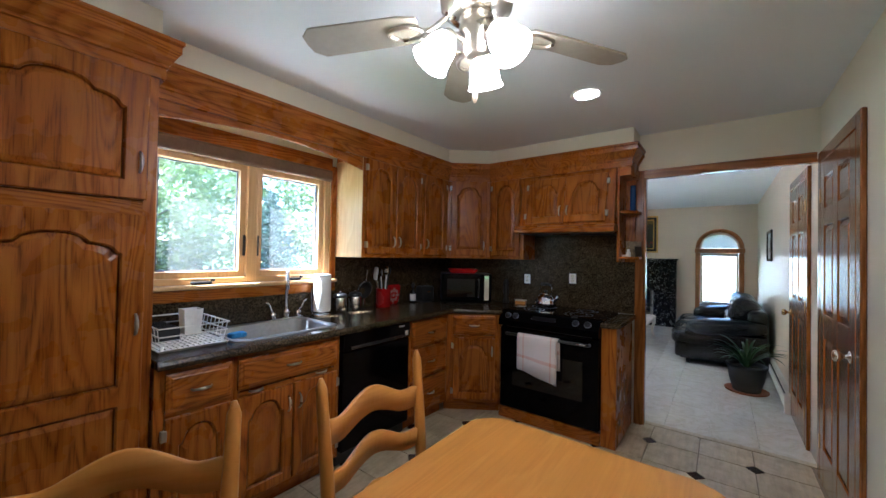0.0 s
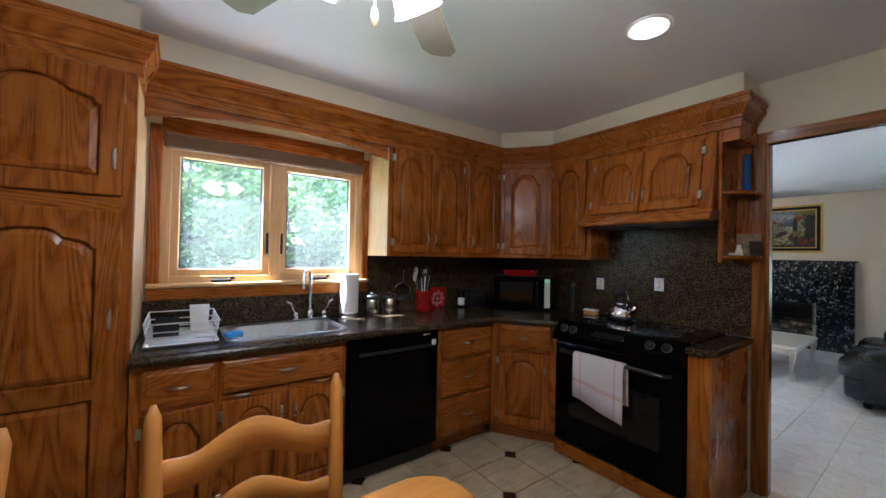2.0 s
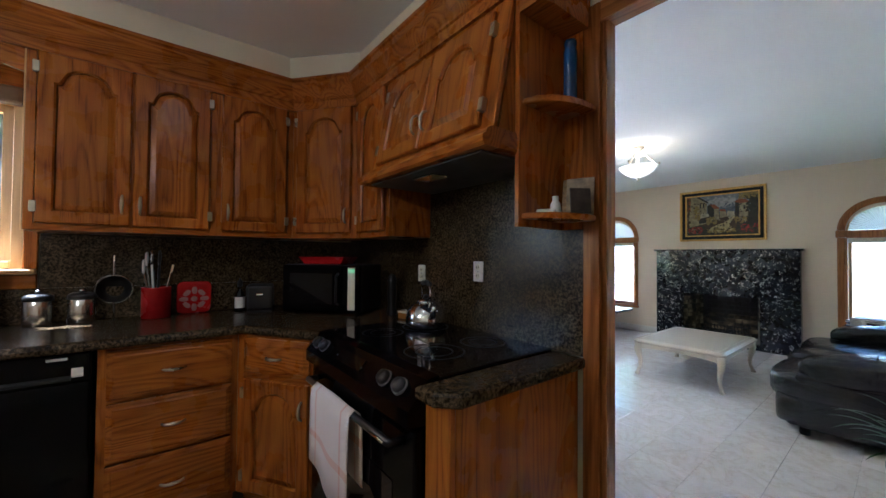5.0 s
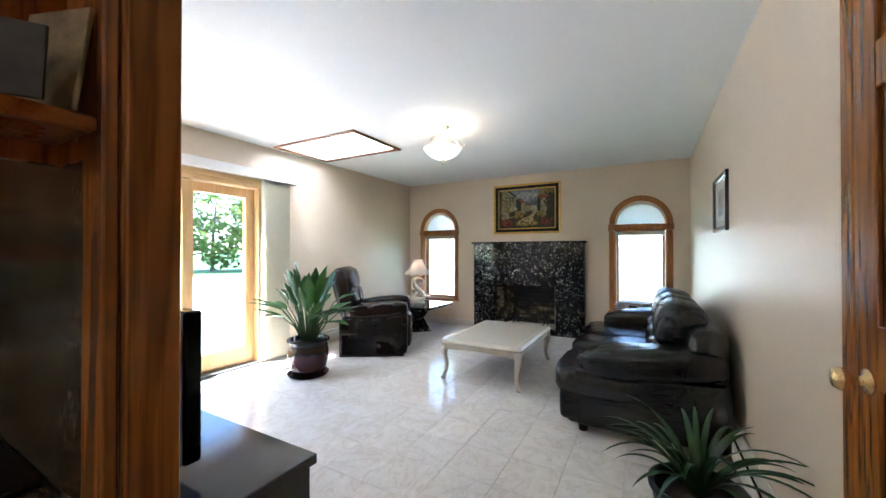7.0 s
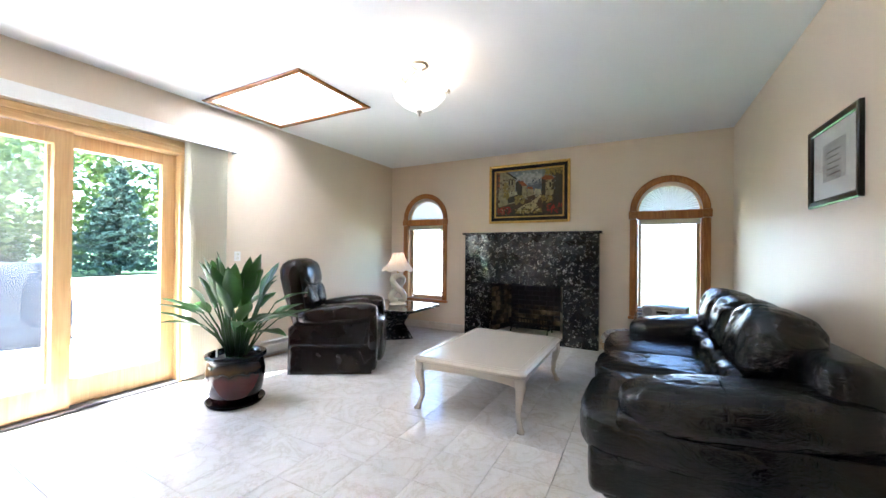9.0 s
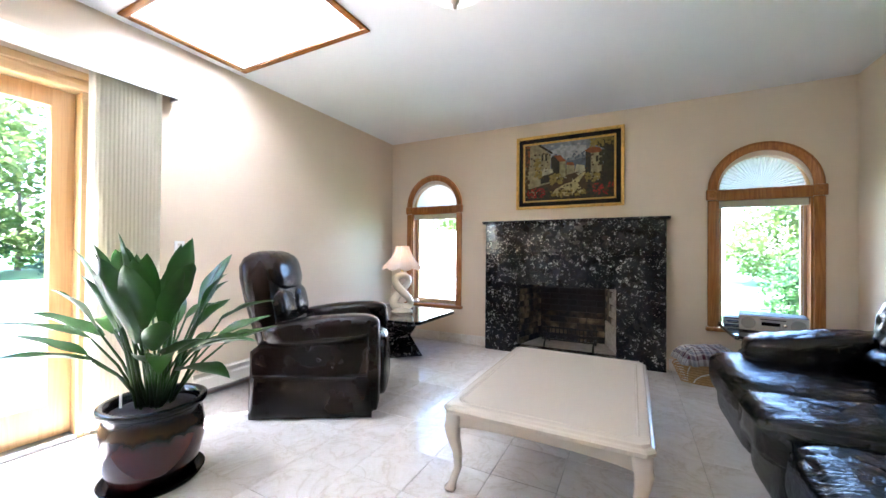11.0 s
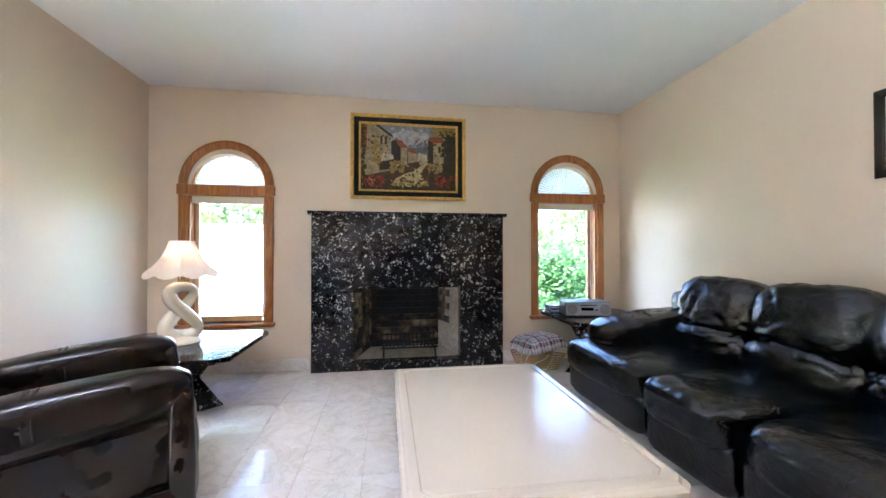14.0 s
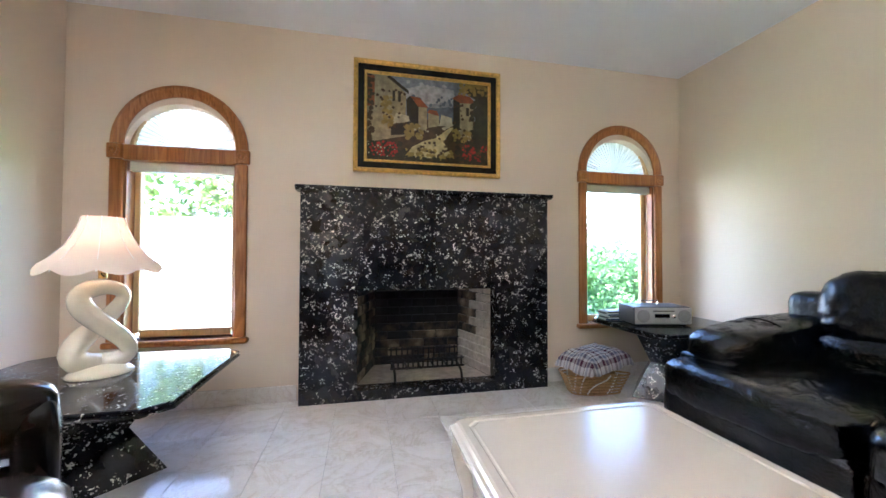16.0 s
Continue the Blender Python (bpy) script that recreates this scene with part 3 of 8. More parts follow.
def skylight():
    sk = thing("skylight", "white-shafted skylight with a stained oak trim frame", "skylight", pose(0, 0, TOP))
    x0, x1, y0, y1 = SKY
    w = 0.045
    for b in ((x0 - w, x1 + w, y0 - w, y0), (x0 - w, x1 + w, y1, y1 + w), (x0 - w, x0, y0, y1), (x1, x1 + w, y0, y1)):
        part("trim_board", box(*b, -0.016, -0.001, 0.004), case_h if b[1] - b[0] > 0.3 else case_v, sk)
    for b in ((x0, x1, y0, y0 + 0.05), (x0, x1, y1 - 0.05, y1), (x0, x0 + 0.05, y0 + 0.05, y1 - 0.05), (x1 - 0.05, x1, y0 + 0.05, y1 - 0.05)):
        part("sash_frame", box(*b, 0.36, 0.41, 0.004), pine_v, sk)
    part("shade_rail", box(x0 + 0.30, x0 + 0.32, y0 + 0.02, y1 - 0.20, 0.328, 0.338, 0.002), pine_v, sk)
    part("shade_rail", box(x0 + 0.16, x0 + 0.175, y0 + 0.02, y1 - 0.12, 0.328, 0.338, 0.002), pine_v, sk)
    lamp = new("skylight_daylight", bpy.data.lights.new("skylight_daylight", "AREA"))
    lamp.data.shape, lamp.data.size, lamp.data.size_y = "RECTANGLE", x1 - x0 - 0.12, y1 - y0 - 0.12
    lamp.data.energy, lamp.data.color = 2.7, (0.93, 0.97, 1.0)
    lamp.matrix_world = pose((x0 + x1) / 2, (y0 + y1) / 2, TOP + 0.40)
    # sheet added across the shaft: spreads the sun and covers the lamp above
    part("cloth_shade", box(x0 + 0.002, x1 - 0.002, y0 + 0.002, y1 - 0.002, 0.340, 0.342), skylight_diffuser, sk, "white translucent sheet added to spread the sun")
    g = part("pane", box(x0 + 0.02, x1 - 0.02, y0 + 0.02, y1 - 0.02, 0.412, 0.418), pane_glass, sk)
    g.visible_shadow = False


skylight()

floor_k = setting("floor_kitchen", box(KX - 0.15, RX + 0.15, BACK - 0.15, SY + 0.10, -0.12, -0.008), grout_m)
floor_l = setting("floor_living", box(LX - 0.15, RX + 0.15, SY + 0.10, FY + 0.16, -0.12, -0.006), marble_grout)
setting("threshold", box(-0.37, RX, SY + 0.04, SY + 0.10, -0.006, 0.004, 0.002), ceramic_m)


# ---- doorway casing ----
def doorway():
    tr = thing("doorway_trim", "glossy stained oak casing round an open doorway", "door frame")
    for y0, y1, e in ((SY - 0.018, SY - 0.001, 0.0), (LY + 0.001, LY + 0.009, 0.034)):
        part("side_casing", box(-0.4255 - e, -0.364 - e, y0, y1, 0, 2.135 + e, 0.003), case_v, tr)
        part("head_casing", box(-0.364 - e, RX - 0.02, y0, y1, 2.065 + e, 2.135 + e, 0.003), case_h, tr)
    part("side_jamb", box(-0.369, -0.348, SY, LY, 0, 2.088, 0.002), case_v, tr, "glossy stained door jamb")
    part("head_jamb", box(-0.348, RX - 0.001, SY, LY, 2.070, 2.089, 0.002), case_h, tr)
    tagged(tr, kind="structure")


doorway()


# ---- windows ----
def arched_window(name, cx):
    wn = thing(name, "arched oak casement window with a pleated fan shade", "window", pose(cx, FY, 0))
    tagged(wn, kind="structure")
    half, z0 = 0.378, 0.43
    tw = 0.07
    for s in (-1, 1):
        part("side_casing", box(*sorted((s * half, s * (half - tw))), -0.022, -0.001, z0, 1.525, 0.006), arch_wood, wn)
        ro = part("rosette", box(*sorted((s * (half + 0.012), s * (half - tw - 0.004))), -0.03, -0.001, 1.527, 1.615, 0.006), arch_wood, wn)
        part("boss", lathe([(0.030, 0), (0.030, 0.006), (0.022, 0.009), (0.018, 0.005), (0.008, 0.004), (0.004, 0.008)], 16), arch_wood, ro).matrix_basis = pose(s * (half - tw / 2 + 0.004), -0.030, 1.571, 90)
    n = 24
    rings = []
    for k in range(n + 1):
        a = math.pi * k / n
        c, sn = math.cos(a), math.sin(a)
        prof = [(half, -0.001), (half, -0.018), (half - 0.02, -0.026), (half - 0.045, -0.020), (half - tw, -0.012), (half - tw, -0.001)]
        rings.append([(r * c, y, 1.617 + r * sn) for r, y in prof])
    part("arch_casing", loft(rings), arch_wood, wn)
    part("crossbar", box(-half + tw, half - tw, -0.022, 0.10, 1.520, 1.612, 0.005), arch_wood, wn)
    part("stool", box(-half - 0.015, half + 0.015, -0.045, 0.10, 0.395, 0.43, 0.008), arch_wood, wn)
    # frame inside the wall
    for s in (-1, 1):
        part("jamb", box(*sorted((s * (WH - 0.001), s * (WH - 0.02))), 0.0, 0.13, z0, 1.52, 0.002), arch_wood, wn)
        part("sash_stile", box(*sorted((s * (WH - 0.022), s * (WH - 0.055))), 0.08, 0.115, z0 + 0.03, 1.50, 0.003), pine_v, wn)
    part("sash_rail", box(-WH + 0.056, WH - 0.056, 0.08, 0.115, z0 + 0.002, z0 + 0.05, 0.003), pine_v, wn)
    part("sash_rail", box(-WH + 0.056, WH - 0.056, 0.08, 0.115, 1.475, 1.519, 0.003), pine_v, wn)
    g = part("pane", box(-WH + 0.03, WH - 0.03, 0.10, 0.104, z0 + 0.03, 1.50), pane_glass, wn)
    g.visible_shadow = False
    rings = []
    for k in range(n + 1):
        a = math.pi * k / n
        rings.append([(r * math.cos(a), y, 1.613 + r * math.sin(a)) for r, y in ((WH - 0.028, 0.05), (WH - 0.005, 0.05), (WH - 0.005, 0.12), (WH - 0.028, 0.12))])
    part("arch_jamb", loft(rings), pine_v, wn)
    bm = bmesh.new()
    lay = []
    m = 60
    cen = bm.verts.new((0, 0.075, 1.618))
    for k in range(m + 1):
        a = math.pi * k / m
        lay.append(bm.verts.new(((WH - 0.03) * math.cos(a), 0.075 + (0.006 if k % 2 else -0.006), 1.618 + (WH - 0.03) * math.sin(a))))
    for a, b in zip(lay, lay[1:]):
        bm.faces.new((cen, a, b))
    part("fan_shade", bm, shade_cloth, wn, "white pleated half-round shade")
    part("shade_knob", lathe([(0.026, 0), (0.026, 0.006), (0.0, 0.008)], 16), white_plastic, wn).matrix_basis = pose(0, 0.066, 1.622, 90)
    part("raised_blind", box(-WH + 0.024, WH - 0.024, 0.02, 0.062, 1.462, 1.519, 0.004), off_white, wn, "raised cream blind")
    for k in range(4):
        part("blind_slat", box(-WH + 0.026, WH - 0.026, 0.016, 0.064, 1.462 + 0.012 * k, 1.466 + 0.012 * k), off_white, wn)
    part("blind_cord", tube([(WH - 0.06, 0.014, 1.47), (WH - 0.062, 0.012, 0.9), (WH - 0.06, 0.014, 0.52)], 0.0015, 5), white_plastic, wn)


arched_window("window_1", WCX[0])
arched_window("window_2", WCX[1])


def kitchen_window():
    wn = thing("window_3", "pair of pine casement windows with a rolled-up brown shade", "window", pose(KX, 0, 0))
    tagged(wn, kind="structure")
    y0, y1, z0, z1 = WIN
    # oak boards round the opening
    part("side_casing", box(0.001, 0.022, y0 - 0.055, y0 + 0.005, z0 - 0.02, 2.09, 0.004), oak_v, wn)
    part("side_casing", box(0.001, 0.022, y1 - 0.005, y1 + 0.045, z0 - 0.02, 2.09, 0.004), oak_v, wn)
    part("head_board", box(0.001, 0.020, y0, y1, z1 - 0.01, 2.15, 0.003), oak_l, wn)
    part("apron", box(0.001, 0.024, y0 - 0.055, y1 + 0.045, 1.085, z0 - 0.015, 0.004), oak_l, wn)
    part("stool", box(-0.08, 0.050, y0 - 0.055, y1 + 0.045, z0 - 0.014, z0 + 0.012, 0.006), pine_h, wn)
    mid = (y0 + y1) / 2
    for a, b in ((y0, y0 + 0.05), (mid - 0.035, mid + 0.035), (y1 - 0.05, y1)):
        part("frame_post", box(-0.10, -0.005, a, b, z0 + 0.013, z1, 0.003), pine_v, wn)
    part("frame_head", box(-0.10, -0.006, y0 + 0.05, y1 - 0.05, z1 - 0.04, z1, 0.003), pine_h, wn)
    part("frame_sill", box(-0.10, -0.006, y0 + 0.05, y1 - 0.05, z0 + 0.013, z0 + 0.05, 0.003), pine_h, wn)
    for a, b in ((y0 + 0.05, mid - 0.035), (mid + 0.035, y1 - 0.05)):
        sash = part("sash", loft([[(x, a + d, z0 + 0.05 + d), (x, b - d, z0 + 0.05 + d), (x, b - d, z1 - 0.04 - d), (x, a + d, z1 - 0.04 - d)] for x, d in ((-0.085, 0.001), (-0.03, 0.001), (-0.03, 0.038), (-0.06, 0.045), (-0.085, 0.045), (-0.085, 0.001))], caps=False), pine_v, wn)
        part("gasket", loft([[(x, a + d, z0 + 0.05 + d), (x, b - d, z0 + 0.05 + d), (x, b - d, z1 - 0.04 - d), (x, a + d, z1 - 0.04 - d)] for x, d in ((-0.068, 0.043), (-0.055, 0.043), (-0.055, 0.052), (-0.068, 0.052))], caps=False), grey_plastic, sash)
        g = part("pane", box(-0.072, -0.068, a + 0.03, b - 0.03, z0 + 0.08, z1 - 0.07), pane_glass, wn)
        g.visible_shadow = False
        # pale sheet added behind the pane to wash out the garden view
        sc = part("insect_screen", box(-0.0425, -0.0415, a + 0.035, b - 0.035, z0 + 0.085, z1 - 0.075), window_haze, wn, "thin pale screen that hazes the view")
        sc.visible_shadow = False
        c = (a + b) / 2
        part("crank", box(-0.004, 0.035, c - 0.06, c + 0.05, z0 + 0.014, z0 + 0.032, 0.006), dark_metal, wn)
        part("crank_knob", lathe([(0.0, 0), (0.012, 0.003), (0.013, 0.014), (0, 0.018)], 10, (0.025, c + 0.055, z0 + 0.03)), dark_metal, wn)
    for y in (mid - 0.045, mid + 0.045):
        part("latch", box(-0.03, -0.012, y - 0.007, y + 0.007, 1.36, 1.50, 0.004), dark_metal, wn)
    part("rolled_shade", box(-0.004, 0.045, y0 + 0.01, y1 - 0.01, z1 - 0.05, z1 + 0.04, 0.018, seg=2), plain("brown_shade", (0.16, 0.10, 0.06), 0.8), wn, "rolled-up brown fabric shade")


kitchen_window()


def sliding_door():
    sd = thing("door_3", "closed two-panel pine sliding glass door", "sliding door", pose(LX, 0, 0))
    tagged(sd, kind="structure")
    y0, y1, h = SL
    part("head_frame", box(-0.14, 0.012, y0, y1, h - 0.11, h, 0.006), pine_h, sd)
    part("head_stop", box(0.013, 0.026, y0, y1, h - 0.05, h - 0.005, 0.004), pine_h, sd)
    for a, b in ((y0, y0 + 0.05), (y1 - 0.035, y1)):
        part("side_frame", box(-0.14, 0.012, a, b, 0, h - 0.111, 0.005), pine_v, sd)
    part("track", box(-0.14, 0.03, y0 + 0.05, y1 - 0.035, 0, 0.022, 0.004), grey_plastic, sd)
    m0, m1 = 5.66, 5.79
    for a, b, x in ((y0 + 0.051, m1 - 0.005, -0.035), (m0 + 0.01, y1 - 0.036, -0.09)):
        w = 0.10
        pn = part("door_panel", loft([[(xx, a + dd, 0.024 + (dd * 1.9)), (xx, b - dd, 0.024 + (dd * 1.9)), (xx, b - dd, h - 0.115 - dd), (xx, a + dd, h - 0.115 - dd)] for xx, dd in ((x - 0.022, 0), (x + 0.022, 0), (x + 0.022, w - 0.006), (x + 0.012, w), (x - 0.022, w), (x - 0.022, 0))], caps=False), pine_v, sd)
        g = part("pane", box(x - 0.003, x + 0.003, a + w - 0.01, b - w + 0.01, 0.2, h - 0.2), pane_glass, sd)
        g.visible_shadow = False
        if x > -0.05:
            # fainter sheet, added to pale the trees seen through this panel
            sc = part("insect_screen", box(x - 0.0125, x - 0.0115, a + w - 0.004, b - w + 0.004, 0.21, h - 0.21), door_haze, sd, "thin pale screen that hazes the view")
            sc.visible_shadow = False
    part("handle_plate", box(-0.012, 0.002, y0 + 0.085, y0 + 0.115, 0.92, 1.18, 0.006), brass, sd)
    part("handle", tube([(0.0, y0 + 0.10, 0.97), (0.035, y0 + 0.10, 0.99), (0.04, y0 + 0.10, 1.05), (0.035, y0 + 0.10, 1.11), (0.0, y0 + 0.10, 1.13)], 0.007, 8), brass, sd)
    va = thing("blind_valance", "long white valance above the sliding door", "valance", pose(LX, 0, 0))
    part("fascia", box(0.09, 0.10, 4.62, 6.90, 2.045, 2.145, 0.003), white_paint, va)
    part("top_board", box(0.001, 0.089, 4.62, 6.90, 2.133, 2.145, 0.002), white_plastic, va)
    part("end_board", box(0.001, 0.089, 6.89, 6.90, 2.045, 2.132, 0.002), white_plastic, va)
    part("end_board", box(0.001, 0.089, 4.62, 4.63, 2.045, 2.132, 0.002), white_plastic, va)
    part("head_rail", box(0.028, 0.070, 4.64, 6.88, 2.09, 2.13, 0.003), white_plastic, va)
    vb = thing("vertical_blind", "stack of cream vertical blind vanes drawn open", "blind", pose(LX, 0, 0))
    for k in range(17):
        y = 6.475 + 0.0205 * k
        bm = bmesh.new()
        s = [(0.028 + 0.044 * u, y + 0.006 * math.sin(math.pi * u) + 0.016 * (u - 0.5)) for u in (0, 0.25, 0.5, 0.75, 1)]
        vv = [[bm.verts.new((x, yy, z)) for x, yy in s] for z in (0.03, 2.09)]
        for i in range(4):
            bm.faces.new((vv[0][i], vv[0][i + 1], vv[1][i + 1], vv[1][i]))
        part("vane", bm, blind_cloth, vb)


sliding_door()


# ---- panelled doors on the right-hand wall ----
def panel_door(name, y0, y1, knob_y, label, knob):
    d = thing(name, label, "door", pose(RX, 0, 0))
    tagged(d, kind="structure")
    h, w = 2.03, y1 - y0
    x = -0.018
    for a, b in ((y0 - 0.075, y0 - 0.004), (y1 + 0.004, y1 + 0.075)):
        part("side_casing", box(-0.024, -0.001, a, b, 0, h + 0.08, 0.005), case_v, d)
    part("head_casing", box(-0.024, -0.001, y0 - 0.0035, y1 + 0.0035, h + 0.006, h + 0.08, 0.005), case_v, d)
    leaf_p = part("leaf", box(x + 0.006, -0.001, y0, y1, 0.008, h, 0.001), case_v, d)
    st, mid = 0.105, 0.10
    zs = ((0.24, 0.92), (1.07, 1.62), (1.73, 1.92))
    bm = bmesh.new()
    for a, b in ((y0, y0 + st), ((y0 + y1 - mid) / 2, (y0 + y1 + mid) / 2), (y1 - st, y1)):
        box(x - 0.006, x + 0.005, a, b, 0.008, h, 0.003, bm=bm)
    part("stiles", bm, case_v, d)
    for a, b in ((0.008, 0.24), (0.92, 1.07), (1.62, 1.73), (1.92, h)):
        for c, e in ((y0 + st, (y0 + y1 - mid) / 2), ((y0 + y1 + mid) / 2, y1 - st)):
            part("rail", box(x - 0.0058, x + 0.005, c, e, a, b, 0.003), case_v, d)
    for a, b in zs:
        for c, e in ((y0 + st, (y0 + y1 - mid) / 2), ((y0 + y1 + mid) / 2, y1 - st)):
            part("raised_panel", loft([[(xx, c + dd, a + dd), (xx, e - dd, a + dd), (xx, e - dd, b - dd), (xx, c + dd, b - dd)] for xx, dd in ((x + 0.005, 0.004), (x + 0.003, 0.012), (x - 0.004, 0.035), (x - 0.004, 0.036))]), case_v, d)
    part("knob", lathe([(0.03, 0), (0.03, 0.006), (0.011, 0.012), (0.011, 0.03), (0.026, 0.04), (0.029, 0.052), (0.022, 0.064), (0.0, 0.066)], 18), knob, d, "round metal knob", True).matrix_basis = pose(x - 0.006, knob_y, 0.93, 0, -90)
    hy = y0 if knob_y > (y0 + y1) / 2 else y1
    for z in (0.25, 1.05, 1.82):
        part("hinge", box(x - 0.010, -0.018, hy - 0.012, hy + 0.012, z - 0.045, z + 0.045, 0.002), brass, d)


panel_door("door_1", 3.15, 3.93, 3.22, "closed glossy oak six-panel door with a steel knob", chrome)
panel_door("door_2", 4.46, 5.20, 5.13, "closed glossy oak six-panel door with a brass knob", brass)


# ---- skirting and heaters ----
def heater(name, m, length, label):
    """A baseboard radiator along local x, its back at y = 0."""
    h = thing(name, label, "radiator", m)
    part("back_panel", box(0, length, -0.008, -0.001, 0.02, 0.185, 0.001), heater_paint, h)
    part("front_cover", loft([[(x, -0.062, 0.05), (x, -0.066, 0.06), (x, -0.066, 0.135), (x, -0.058, 0.15), (x, -0.054, 0.15), (x, -0.060, 0.133), (x, -0.060, 0.06), (x, -0.057, 0.05)] for x in (0.001, length - 0.001)]), heater_paint, h)
    part("damper", box(0.001, length - 0.001, -0.052, -0.009, 0.172, 0.180, 0.002), heater_paint, h)
    part("fins", box(0.03, length - 0.03, -0.05, -0.012, 0.05, 0.12), dark_metal, h)
    for x in (0, length - 0.012):
        part("end_cap", box(x - 0.001, x + 0.013, -0.068, -0.0, 0.0, 0.187, 0.004), heater_paint, h)
    return h


heater("baseboard_heater", pose(LX, 7.02, 0, 0, 0, 90), 2.40, "cream baseboard heater along the outer wall")
heater("baseboard_heater", pose(RX, 8.2, 0, 0, 0, -90), 3.05, "cream baseboard heater along the wall behind the sofa")
bb = tagged(new("baseboard"), kind="structure")
for a, b in ((LX + 0.10, -2.30), (-0.54, RX - 0.001)):
    n = max(1, round((b - a) / 0.305))
    for k in range(n):
        part("tile", box(a + (b - a) * k / n + 0.001, a + (b - a) * (k + 1) / n - 0.001, FY - 0.011, FY - 0.001, 0.001, 0.105, 0.002), marble_m, bb)


# ---- soffits over the cabinets ----
def soffit():
    z0 = 2.30
    out = [(KX, 1.10), (-2.005, 1.10), (-2.005, 3.50), (-1.68, 3.80), (-0.40, 3.80), (-0.40, SY), (KX, SY)]
    setting("soffit", prism(out, z0, TOP, "z"), wall_cream)
    setting("soffit_pantry", prism([(KX, 0.2), (-1.80, 0.2), (-1.80, 1.095), (KX, 1.095)], z0, TOP, "z"), wall_cream)


soffit()

# ---- kitchen cabinets ----
def arch_profile(u, style):
    a = abs(u)
    if style == "cathedral":
        if a > 0.86:
            return 0.0
        if a > 0.74:
            return 0.30 * (1 - math.cos(math.pi * (0.86 - a) / 0.12)) / 2
        return 0.30 + 0.70 * math.sqrt(max(0, 1 - (a / 0.74) ** 2)) ** 1.1
    if style == "wide":
        if a < 0.46:
            return 0.52 + 0.48 * math.sqrt(max(0, 1 - (a / 0.46) ** 2)) ** 0.8
        if a < 0.93:
            return 0.52 * math.sqrt(max(0, 1 - ((a - 0.46) / 0.47) ** 2)) ** 0.8
        return 0.0
    return 0.0


def opening(x0, x1, z0, z1, rise, style, d=0.0):
    """The outline of a panel opening, with an arched head, shrunk by d."""
    n = 28 if rise else 1
    pts = [(x0 + d, z0 + d), (x1 - d, z0 + d)]
    for k in range(n + 1):
        u = 1 - 2 * k / n
        x = (x0 + x1) / 2 + u * ((x1 - x0) / 2 - d)
        pts.append((x, z1 - rise - d + rise * arch_profile(u, style) * (1 if rise else 0)))
    return pts


def outer_of(pts, x0, x1, z0, z1):
    out = [(x0, z0), (x1, z0)]
    n = len(pts) - 3
    for k in range(n + 1):
        out.append((x1 + (x0 - x1) * k / n, z1))
    return out


def cabinet_door(cab, x0, x1, z0, z1, rise=0.0, style="cathedral", stile=0.055, handle="", hinge="", panels=None, t=0.02, tip=None):
    """A framed door with a raised panel on the front plane y = 0; handle: l or r; hinge: l or r."""
    panels = panels or [(z0 + stile, z1 - stile, rise)]
    door = None
    cuts = [z0] + [(panels[k][1] + panels[k + 1][0]) / 2 for k in range(len(panels) - 1)] + [z1]
    bm = bmesh.new()
    fields = []
    for k, (pz0, pz1, pr) in enumerate(panels):
        inn = opening(x0 + stile, x1 - stile, pz0, pz1, pr, style)
        out = outer_of(inn, x0, x1, cuts[k], cuts[k + 1])
        ins = opening(x0 + stile, x1 - stile, pz0, pz1, pr, style, 0.007)
        c = ((x0 + x1) / 2, (cuts[k] + cuts[k + 1]) / 2)

        def shrink(pts, e):
            return [(p[0] + (e if p[0] < c[0] - 1e-4 else -e if p[0] > c[0] + 1e-4 else 0) * (1 if abs(p[0] - x0) < 1e-6 or abs(p[0] - x1) < 1e-6 else 0), p[1] + (e if abs(p[1] - z0) < 1e-6 else -e if abs(p[1] - z1) < 1e-6 else 0)) for p in pts]
        rings = [[(p[0], -0.001, p[1]) for p in out], [(p[0], -t + 0.005, p[1]) for p in out], [(p[0], -t, p[1]) for p in shrink(out, 0.005)], [(p[0], -t, p[1]) for p in inn], [(p[0], -t + 0.008, p[1]) for p in ins], [(p[0], -0.002, p[1]) for p in ins]]
        loft(rings, bm, True, False)
        f0 = opening(x0 + stile, x1 - stile, pz0, pz1, pr, style, 0.006)
        f1 = opening(x0 + stile, x1 - stile, pz0, pz1, pr, style, 0.012)
        f2 = opening(x0 + stile, x1 - stile, pz0, pz1, pr, style, 0.034)
        fields.append(loft([[(p[0], -t + 0.012, p[1]) for p in f0], [(p[0], -t + 0.012, p[1]) for p in f1], [(p[0], -t + 0.003, p[1]) for p in f2]], None, True, True))
    door = part("door", bm, oak_v, cab)
    for f in fields:
        part("raised_panel", f, oak_v, door)
    if handle:
        hx = x0 + 0.028 if handle == "l" else x1 - 0.028
        hz = tip if tip is not None else z0 + 0.10
        part("handle", pull(hx, hz, False, t), nickel, door, "curved nickel pull", True)
    if hinge:
        hx = x0 - 0.004 if hinge == "l" else x1 + 0.004
        for z in (z0 + 0.07, z1 - 0.07):
            part("hinge", box(hx - 0.011, hx + 0.011, -t - 0.003, -0.001, z - 0.024, z + 0.024, 0.002), nickel, door)
    return door


